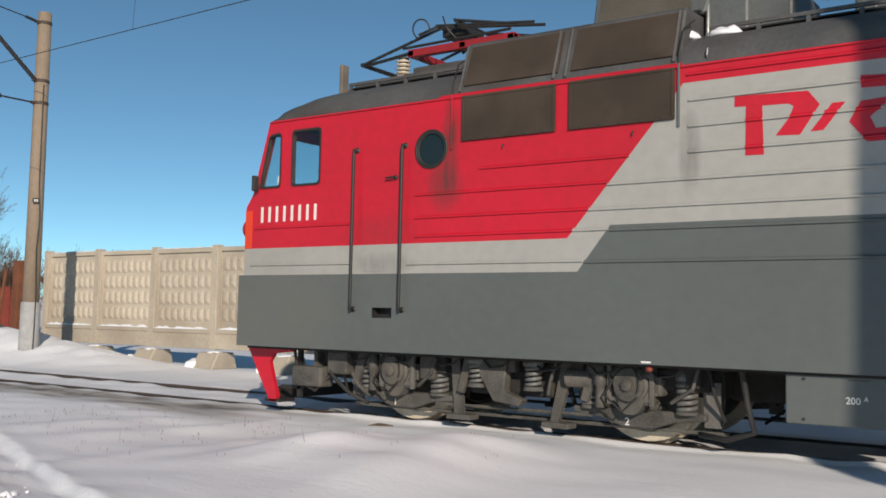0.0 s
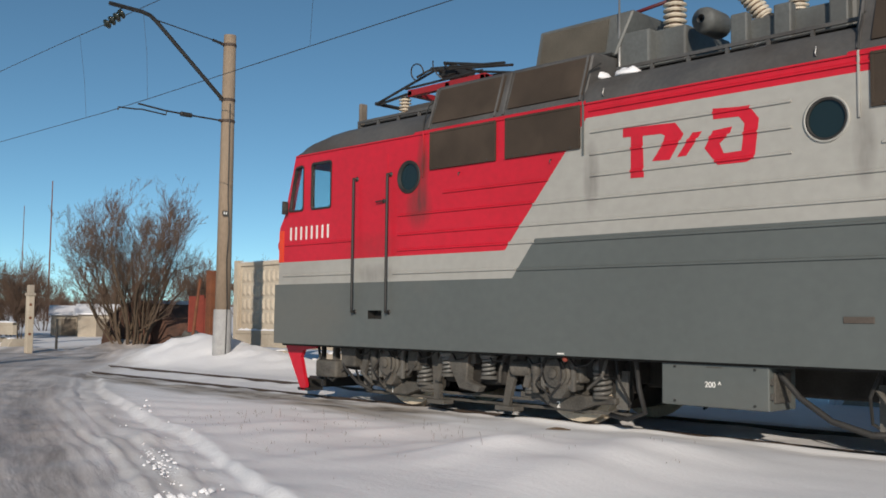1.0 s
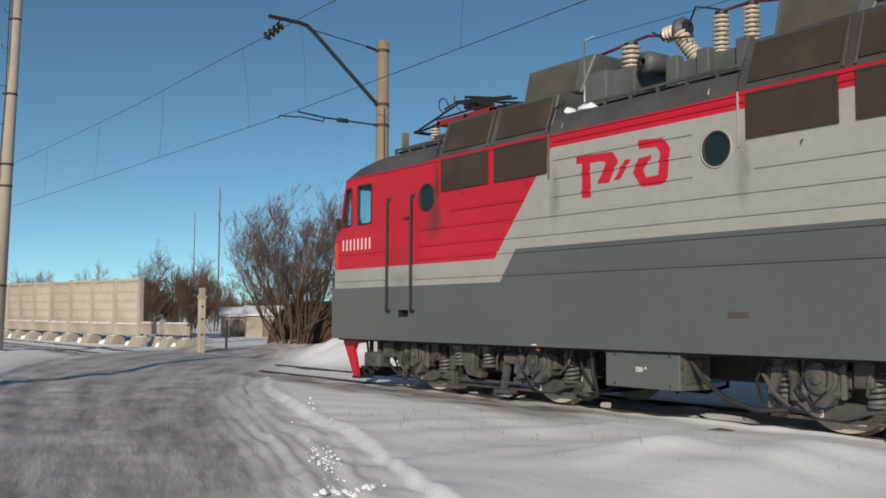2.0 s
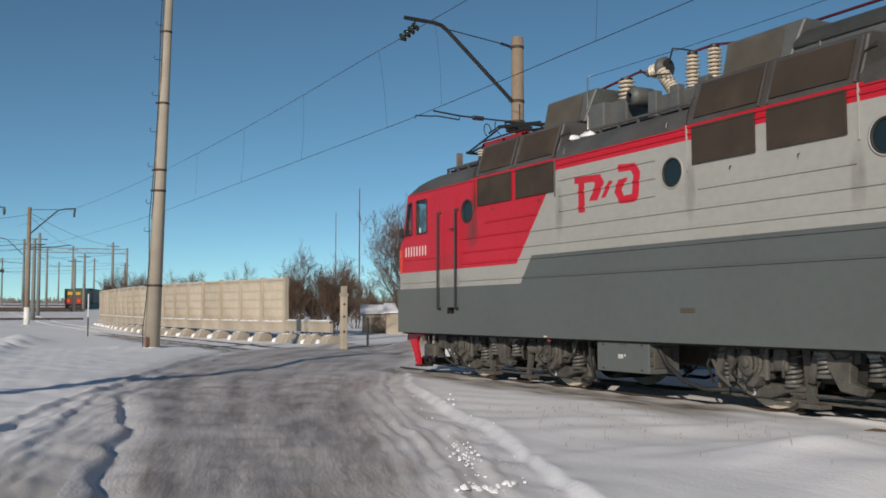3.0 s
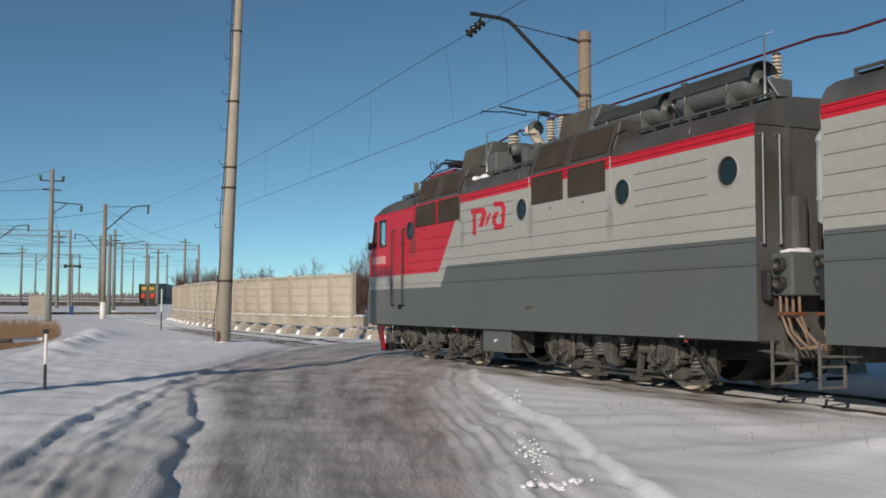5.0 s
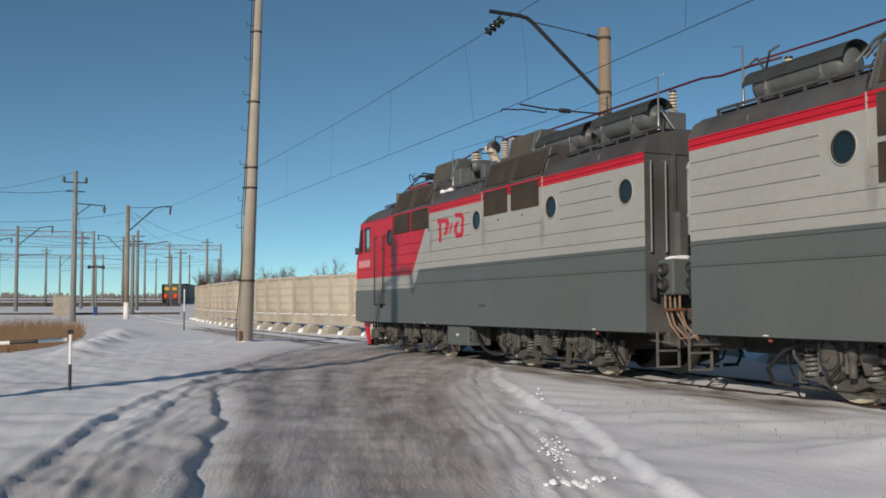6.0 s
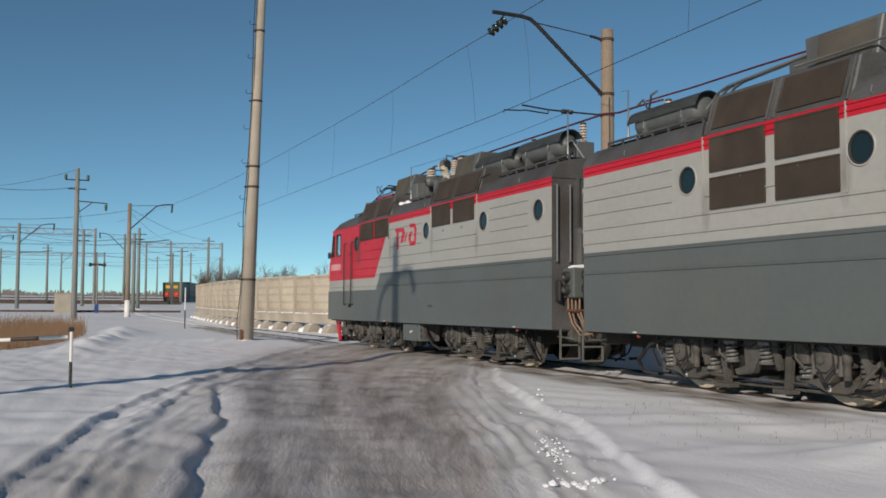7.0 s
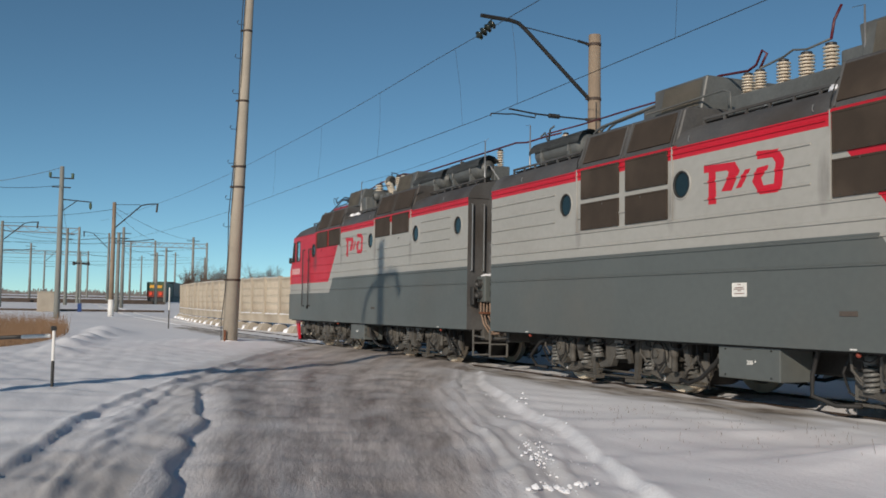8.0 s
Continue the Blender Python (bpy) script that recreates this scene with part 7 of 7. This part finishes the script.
stake(0.53, 16.75, 0.90, 0.026, True)
stake(7.75, 57.0, 2.3, 0.035, False)
bm = bmesh.new()
for k, m in enumerate((0, 1, 0, 1, 0)):
    a, b = Vector((0.48, 16.75, 0.74)), Vector((-1.6, 17.6, 0.62))
    rod(bm, a.lerp(b, k / 5), a.lerp(b, (k + 1) / 5), 0.03, seg=8, mat=m)
tagged(obj("barrier_bar", bm, [WHITE, BLACK]), "black and white barrier bar resting on the stake", "barrier")


def stick():
    bm = bmesh.new()
    tube(bm, [(8.86, 7.36, -0.02), (8.93, 7.28, -0.01), (9.0, 7.24, -0.015), (9.07, 7.16, -0.02)], [0.008, 0.024, 0.02, 0.006], 7)
    tagged(obj("stick", bm, BARK), "short dark stick lying on the snow", "stick")


stick()


def crumbs():
    """Clods of ploughed snow along the road's edge."""
    rng = random.Random(5)
    bm = bmesh.new()
    for _ in range(210):
        u = rng.random()
        p = EDGE_R[int(u * (len(EDGE_R) - 1))]
        x, y = p[0] + rng.choice((-0.05, 0.30)) + rng.gauss(0, 0.06), p[1] + rng.gauss(0, 0.2)
        r, pick = 0.005 + 0.020 * rng.random() ** 4, rng.random()
        if pick < 0.16:  # a heap of larger clods
            x, y, r = 3.70 + rng.gauss(0, 0.09), 6.38 + rng.gauss(0, 0.06), 0.012 + 0.022 * rng.random()
        elif pick < 0.70:  # crumbs strewn along the scraped edge
            k = rng.gauss(0, 0.55)
            x, y, r = 4.32 + 0.38 * k + rng.gauss(0, 0.07), 7.9 + 0.92 * k, 0.004 + 0.016 * rng.random() ** 2
        blob(bm, (x, y, ground_z(x, y) + r * 0.4), r, r * rng.uniform(0.8, 1.3), r * 0.8, rng.random() * 50, 1, 0.5)
    tagged(obj("snow_clods", bm, SNOWCAP), "loose white clods of ploughed snow at the road edge", "snow", kind="stuff")


crumbs()


def weeds():
    """Dry stalks that stand out of the snow."""
    rng = random.Random(8)
    bm = bmesh.new()
    for _ in range(230):
        x, y = rng.uniform(4.6, 8.9), rng.uniform(4.5, 16)
        if rng.random() < 0.6:
            x, y = rng.choice((6.4, 7.3, 5.6, 8.1)) + rng.gauss(0, 0.5), rng.choice((8.2, 9.4, 10.6)) + rng.gauss(0, 0.35)
        if x < 3.9 + 0.35 * (y - 6) + 0.6:
            continue
        z = ground_z(x, y)
        for _ in range(rng.randint(1, 3)):
            h = 0.012 + 0.04 * rng.random() ** 2 + (0.08 if rng.random() < 0.04 else 0)
            a = rng.uniform(0, 6.28)
            q = Vector((x + rng.gauss(0, 0.03), y + rng.gauss(0, 0.03), z - 0.01))
            t = q + Vector((math.cos(a) * h * 0.25, math.sin(a) * h * 0.25, h))
            tube(bm, [q, (q + t) / 2 + Vector((0, 0, h * 0.1)), t], 0.0017, 3)
    tagged(obj("dry_weeds", bm, TWIG), "sparse dry brown weed stalks standing in snow", "weeds", kind="stuff")


weeds()


def reeds():
    rng = random.Random(11)
    verts, faces = [], []
    for _ in range(9000):
        a, d = rng.uniform(0, 6.28), math.sqrt(rng.random())
        y = 48 + 22.0 * d * math.sin(a)
        x = -3.2 + 5.0 * d * math.cos(a) + 0.085 * (y - 45)
        z, h = -0.5 * max(0, 1 - d * d) - 0.12 + float(far_rise(np.array(math.hypot(x, y)))), rng.uniform(0.35, 0.95) * (1.3 if rng.random() < 0.1 else 1)
        lx, ly, w = rng.gauss(0, 0.12), rng.gauss(0, 0.12), rng.uniform(0.006, 0.014)
        n = len(verts)
        verts += [(x - w, y, z), (x + w, y, z), (x + lx, y + ly, z + h), (x, y + w * 2, z)]
        faces += [(n, n + 1, n + 2), (n + 1, n + 3, n + 2)]
    me = bpy.data.meshes.new("reed_bed")
    me.from_pydata(verts, [], faces)
    me.materials.append(REED)
    tagged(new("reed_bed", me), "patch of dry brown reeds in a snowy hollow", "reeds", kind="stuff")


reeds()


# ---- bare bushes ----
def bush(x, y, z, height, spread, stems, seed, label, levels=4, group="", thick=0.07, twig=0.006, many=5, dome=None):
    rng = random.Random(seed)
    b = empty("bare_bush", label, "bush", group or "bare bushes")
    wood, fine = bmesh.new(), ([], [])

    def thin(p, q, r):
        """A twig as a slim three-sided blade."""
        v, f = fine
        d = (q - p).normalized()
        s = d.cross(Vector((0.3, 0.5, 0.8))).normalized() * r
        t = d.cross(s)
        n = len(v)
        v.extend([tuple(p + s), tuple(p - s * 0.5 + t * 0.86), tuple(p - s * 0.5 - t * 0.86), tuple(q)])
        f.extend([(n, n + 1, n + 3), (n + 1, n + 2, n + 3), (n + 2, n, n + 3)])

    def grow(p, d, length, r, lev):
        if dome and lev > 0:  # shoots stay within the rounded crown
            e = p + d * length * 0.8
            over = math.sqrt(((e.x - x) / dome[0]) ** 2 + ((e.y - y) / dome[0]) ** 2 + ((e.z - dome[1]) / dome[2]) ** 2)
            length *= min(1.0, max(0.25, 1.9 - over * rng.uniform(0.85, 1.1)))
        pts, rad, q, dd = [p], [r], p.copy(), d.copy()
        n = 4 if lev < 2 else 3
        for k in range(n):
            dd = (dd + Vector((rng.gauss(0, 0.13), rng.gauss(0, 0.13), 0.06 + rng.gauss(0, 0.05)))).normalized()
            q = q + dd * length / n
            pts.append(q.copy())
            rad.append(r * (1 - 0.55 * (k + 1) / n))
        if lev < 2:
            tube(wood, pts, rad, 6 if lev == 0 else 5)
        else:
            for k in range(n):
                thin(pts[k], pts[k + 1], max(rad[k], twig))
        if lev < levels:
            for _ in range(many + (lev == 1) * 2):
                k = rng.randint(1, n)
                a = rng.uniform(0, 6.28)
                side = dd.orthogonal().normalized()
                side.rotate(Matrix.Rotation(a, 3, dd))
                nd = (dd * rng.uniform(0.8, 1.5) + side * rng.uniform(0.45, 0.95) + Vector((0, 0, 0.25))).normalized()
                grow(pts[k].copy(), nd, length * rng.uniform(0.42, 0.68), max(rad[k] * 0.55, twig), lev + 1)

    for k in range(stems):
        a = 2 * math.pi * (k + rng.uniform(-0.3, 0.3)) / stems
        lean = rng.uniform(0.05, 0.80) * spread / height
        d = Vector((math.cos(a) * lean, math.sin(a) * lean, 1)).normalized()
        grow(Vector((x + math.cos(a) * 0.25 * spread / 3, y + math.sin(a) * 0.25 * spread / 3, z - 0.1)), d, height * rng.uniform(0.48, 0.66), thick * rng.uniform(0.7, 1.2), 0)
    part("trunk", wood, BARK, b, "", True)
    me = bpy.data.meshes.new("crown")
    me.from_pydata(fine[0], [], fine[1])
    me.materials.append(TWIG)
    o = new("crown", me)
    o.parent = b
    return b


def polar(az, r):
    return r * math.sin(radians(az)), r * math.cos(radians(az))


x, y = polar(27.0, 40.5)
bush(x, y, -0.1, 5.7, 5.0, 18, 3, "large bare many-stemmed bush beside the crossing", 5, thick=0.068, twig=0.0065, many=4, dome=(3.0, 3.05, 3.1))
bx, by = polar(30.4, 49.0)
bush(bx, by, -0.1, 4.3, 3.0, 6, 4, "smaller bare bush beside the large one", 5, thick=0.04, twig=0.0075, many=4)
rng = random.Random(17)
for az, r, h, w in ((13.2, 78, 3.6, 2.5), (15.0, 72, 3.4, 2.4), (17.0, 66, 3.2, 2.4), (18.6, 60, 3.4, 2.4), (19.6, 56, 4.0, 2.6), (20.6, 60, 3.7, 2.6), (21.4, 55, 3.5, 2.4), (22.4, 74, 4.2, 2.6), (23.8, 90, 3.6, 2.6), (25.2, 92, 3.4, 2.4), (26.4, 88, 3.6, 2.4), (9.6, 120, 5.0, 3.0), (10.4, 112, 4.6, 3.0), (8.9, 128, 4.6, 3.0), (11.8, 105, 4.2, 2.6), (30.8, 60, 3.8, 2.6), (33.5, 55, 3.6, 2.6), (36.0, 52, 3.6, 2.4)):
    x, y = polar(az, r)
    bush(x, y, float(far_rise(np.array(r))) - 0.1, h * rng.uniform(0.9, 1.1), w, 6, int(az * 10), "leafless brown scrub behind the fence", 3, "scrub bushes", 0.035, 0.011, 8)


# ---- sheds and scrap behind the crossing ----
def snowy_shed(az, r, w, d, h, turn, mat, label):
    x, y = polar(az, r)
    z = float(far_rise(np.array(r))) - 0.15
    s = empty("shed", label, "shed", "sheds")
    s.matrix_world = pose(x, y, z, 0, 0, turn)
    bm = bmesh.new()
    prism(bm, [(-d / 2, 0), (d / 2, 0), (d / 2, h * 0.75), (0, h), (-d / 2, h * 0.75)], -w / 2, w / 2)
    part("wall", bm, mat, s)
    bm = bmesh.new()
    prism(bm, [(-d / 2 - 0.2, h * 0.72), (0, h + 0.02), (d / 2 + 0.2, h * 0.72), (d / 2 + 0.2, h * 0.72 + 0.07), (0, h + 0.1), (-d / 2 - 0.2, h * 0.72 + 0.07)], -w / 2 - 0.15, w / 2 + 0.15)
    part("snowy_roof", bm, SNOWCAP, s, "snow lying on the roof")
    bm = bmesh.new()
    box(bm, -w * 0.2, w * 0.2, -d / 2 - 0.03, -d / 2 + 0.02, 0.05, h * 0.6, 0.01)
    part("door", bm, WOODGREY, s)


snowy_shed(23.7, 62, 1.9, 2.0, 1.7, -25, CONCRETE, "small pale shed with snow on its roof")
snowy_shed(25.7, 60, 3.2, 2.6, 1.8, -25, CONCRETE, "low pale shed under a snowy roof")


def tank_garage():
    x, y = polar(29.0, 44.0)
    t = empty("barrel_garage", "rusty brown half-round garage with patches of snow", "garage")
    t.matrix_world = pose(x, y, -0.15, 0, 0, -60)
    n = 16
    bm = bmesh.new()
    rings = [[bm.verts.new((1.6 * math.cos(math.pi * k / n), yy, 1.95 * math.sin(math.pi * k / n))) for k in range(n + 1)] for yy in (-2.6, 2.6)]
    for k in range(n):
        bm.faces.new((rings[0][k], rings[0][k + 1], rings[1][k + 1], rings[1][k]))
    bm.faces.new(rings[0])
    bm.faces.new(rings[1])
    bmesh.ops.recalc_face_normals(bm, faces=bm.faces)
    part("shell", bm, OLDRUST, t, "", True)
    bm = bmesh.new()
    a = [[bm.verts.new((1.63 * math.cos(math.pi * u), yy, 1.99 * math.sin(math.pi * u) + 0.05)) for u in (0.36, 0.46, 0.56, 0.68)] for yy in (-2.5, -1.0, 0.4, 1.9)]
    for p, q in zip(a, a[1:]):
        for k in range(3):
            bm.faces.new((p[k], p[k + 1], q[k + 1], q[k]))
    bmesh.ops.solidify(bm, geom=bm.faces[:], thickness=0.08)
    part("snow_patch", bm, SNOWCAP, t, "", True)
    bm = bmesh.new()
    box(bm, -0.8, 0.8, -2.66, -2.6, 0.05, 1.5, 0.01)
    part("door", bm, OLDRUST, t)


tank_garage()


def gate_scrap():
    x, y = polar(31.2, 29.5)
    g = empty("gate_post", "rusty square steel gate post leaning beside the fence", "gate post")
    bm = bmesh.new()
    box(bm, x - 0.13, x + 0.13, y - 0.13, y + 0.13, -0.2, 2.55, 0.02)
    part("tube", bm, RUST, g)
    bm = bmesh.new()
    rod(bm, (x - 0.5, y + 0.3, -0.1), (x - 0.1, y + 0.5, 2.3), 0.045, seg=8)
    part("brace", bm, RUST, g)
    x, y = polar(31.0, 38)
    bm = bmesh.new()
    for k in range(4):
        box(bm, x - 0.8 + k * 0.32, x - 0.8 + k * 0.32 + 0.29, y - 0.03 - 0.02 * (k % 2), y + 0.03, 0.05, 1.95 + 0.06 * math.sin(k * 2.1), 0.008)
    tagged(obj("sheet_fence", bm, BRICKRED), "patched rusty red sheet-metal fence", "fence")
    for az, r, sx, sy, sz in ((30.6, 36, 0.8, 0.5, 0.6), (31.4, 33, 0.5, 0.5, 0.5), (29.9, 38, 0.9, 0.5, 0.45)):
        x, y = polar(az, r)
        bm = bmesh.new()
        blob(bm, (x, y, 0.0), sx, sy, sz, az, 3, 0.7)
        tagged(obj("scrap_heap", bm, UNDER), "dark heap of scrap half covered by snow", "scrap", "scrap heaps")


gate_scrap()


def crossing_post():
    x, y = polar(21.72, 36.6)
    p = empty("crossing_post", "weathered white concrete post with rust spots at the crossing", "post")
    bm = bmesh.new()
    box(bm, x - 0.11, x + 0.11, y - 0.11, y + 0.11, -0.3, 1.85, 0.02)
    part("shaft", bm, PANEL, p)
    bm = bmesh.new()
    box(bm, x - 0.14, x + 0.14, y - 0.14, y + 0.14, 1.85, 1.95, 0.02)
    box(bm, x - 0.10, x + 0.10, y - 0.10, y + 0.10, 1.93, 2.22, 0.03)
    part("head", bm, CONCRETE, p)
    for z in (0.55, 1.1, 1.55):
        bm = bmesh.new()
        lathe(bm, [(0.05, 0), (0.05, 0.008)], (x - 0.02, y - 0.11, z), (0, -1, 0), 8)
        part("rust_spot", bm, RUST, p)
    x, y = polar(23.1, 40)
    bm = bmesh.new()
    rod(bm, (x, y, -0.3), (x, y, 1.05), 0.05, seg=8)
    tagged(obj("short_post", bm, BLACK), "short dark post standing beside the path", "post")


crossing_post()
for az, r, h in ((22.6, 110, 15.5), (21.24, 170, 17.5)):
    x, y = polar(az, r)
    z = float(far_rise(np.array(r)))
    bm = bmesh.new()
    rod(bm, (x, y, z - 0.5), (x, y, z + h - 1), 0.09, 0.05, 6)
    tagged(obj("aerial_mast", bm, RUST), "thin distant aerial mast", "mast", "aerial masts")


# ---- distant shunting locomotive and yard ----
def shunter():
    az, r = 7.0, 172
    x, y = polar(az, r)
    z = float(far_rise(np.array(r))) + 0.1
    s = empty("shunting_locomotive", "distant green shunting locomotive with a red and yellow front", "locomotive")
    s.matrix_world = pose(x, y, z, 0, 0, -14)
    bm = bmesh.new()
    box(bm, -1.5, 1.5, 0, 12, 0.9, 3.2, 0.15)
    part("body", bm, GREEN, s)
    bm = bmesh.new()
    box(bm, -1.45, 1.45, -0.06, 0.0, 0.7, 1.7, 0.05)
    part("buffer_beam", bm, BRICKRED, s)
    bm = bmesh.new()
    box(bm, -1.0, 1.0, -0.05, 0.0, 2.2, 2.7, 0.02)
    part("stripe", bm, YELLOW, s)
    for a in (-0.8, 0.8):
        bm = bmesh.new()
        lathe(bm, [(0.28, 0), (0.28, 0.2)], (a, -0.25, 1.25), (0, 1, 0), 12)
        part("buffer", bm, ORANGE, s)
    bm = bmesh.new()
    box(bm, -1.4, 1.4, 0.3, 11.8, 0.0, 0.9, 0.05)
    part("running_gear", bm, BLACK, s)
    bm = bmesh.new()
    box(bm, -1.5, 1.5, 13, 45, 0.9, 3.6, 0.1)
    box(bm, -1.3, 1.3, 13.5, 44.5, 0.0, 0.9)
    tagged(obj("freight_wagons", bm, BLACK), "dark freight wagons standing behind the shunting locomotive", "wagon").matrix_world = pose(x, y, z, 0, 0, -14)


shunter()


def relay_cabinet(az, r, w, h):
    x, y = polar(az, r)
    z = float(far_rise(np.array(r))) - 0.1
    bm = bmesh.new()
    box(bm, x - w / 2, x + w / 2, y - 0.4, y + 0.4, z, z + h, 0.04)
    box(bm, x - w / 2 - 0.06, x + w / 2 + 0.06, y - 0.46, y + 0.46, z + h, z + h + 0.08, 0.02)
    tagged(obj("relay_cabinet", bm, CONCRETE), "pale grey trackside relay cabinet", "cabinet", "relay cabinets")


def signal_post(az, r, h):
    """A low yard signal with two small lamp heads."""
    x, y = polar(az, r)
    z = float(far_rise(np.array(r))) - 0.1
    g = empty("yard_signal", "short dark yard signal post with two lamp heads", "signal")
    bm = bmesh.new()
    rod(bm, (x, y, z), (x, y, z + h), 0.10, 0.07, 8)
    part("post", bm, YARDC, g)
    bm = bmesh.new()
    box(bm, x - 0.7, x + 0.7, y - 0.05, y + 0.05, z + h * 0.92, z + h * 0.96)
    part("crossbar", bm, BLACK, g)
    for a in (-0.7, 0.7):
        bm = bmesh.new()
        lathe(bm, [(0.10, 0), (0.16, 0.05), (0.16, 0.3), (0.05, 0.4)], (x + a, y, z + h * 0.9), (0, 0, 1), 10)
        part("lamp_head", bm, BLACK, g)
    bm = bmesh.new()
    box(bm, x - 0.2, x + 0.2, y - 0.2, y + 0.2, z, z + 0.9, 0.03)
    part("foot_box", bm, BLUE, g)


signal_post(3.05, 110, 5.4)
relay_cabinet(1.35, 110, 1.7, 2.0)


def yard_tracks():
    for r0, z0 in ((112, 0.58), (150, 1.68), (175, 2.02), (235, 2.92)):
        bm = bmesh.new()
        a, b = polar(-12, r0 * 1.05), polar(7.5, r0)
        for o in (0, 1.52):
            box(bm, 0, (Vector(b) - Vector(a)).length, o - 0.07, o + 0.07, -0.3, 0.16)
        ob = obj("yard_track", bm, RAILTOP)
        ang = math.degrees(math.atan2(b[1] - a[1], b[0] - a[0]))
        ob.matrix_world = pose(a[0], a[1], z0, 0, 0, ang)
        tagged(ob, "dark rails of a yard track in snow", "track", "yard tracks")


yard_tracks()


def far_woods():
    """A low uneven belt of bare trees on the horizon."""
    rng = random.Random(23)
    verts, faces = [], []
    for _ in range(8000):
        az, r = rng.uniform(-6, 60), rng.uniform(520, 620)
        x, y = polar(az, r)
        z = float(np.interp(r, [300, 1000], [3.9, 10.5])) - 0.3
        h = (1.2 + 2.6 * rng.random() ** 2) * (0.6 + 0.5 * math.sin(az * 1.3) ** 2)
        w = rng.uniform(0.12, 0.5)
        n = len(verts)
        lx = rng.gauss(0, 0.8)
        verts += [(x - w, y, z), (x + w, y, z), (x + w * 0.6 + lx, y, z + h), (x - w * 0.4 + lx, y, z + h * 0.9)]
        faces.append((n, n + 1, n + 2, n + 3))
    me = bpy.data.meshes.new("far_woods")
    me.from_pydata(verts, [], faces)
    # haze on the belt comes from this paled colour
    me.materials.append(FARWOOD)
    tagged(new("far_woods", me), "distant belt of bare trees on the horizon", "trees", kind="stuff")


far_woods()


# ---- what moves ----
def run(t):
    """Metres run at t, between the rows of TRAIN."""
    for (t0, s0), (t1, s1) in zip(TRAIN, TRAIN[1:]):
        if t <= t1:
            return s0 + (s1 - s0) * (t - t0) / (t1 - t0)
    return TRAIN[-1][1]


def motions():
    walk(SECTION_A, [(t, pose(TRACK_X, s, 0)) for t, s in TRAIN])
    walk(SECTION_B, [(t, pose(TRACK_X, s - 12.43, 0, 0, 0, 180)) for t, s in TRAIN])
    times = [k * 0.25 for k in range(33)]
    for wheels, way in ((WHEELS_A, -1), (WHEELS_B, 1)):
        for w, y in wheels:
            walk(w, [(t, pose(0, y, 0.632, way * math.degrees(run(t) / 0.632))) for t in times])


motions()
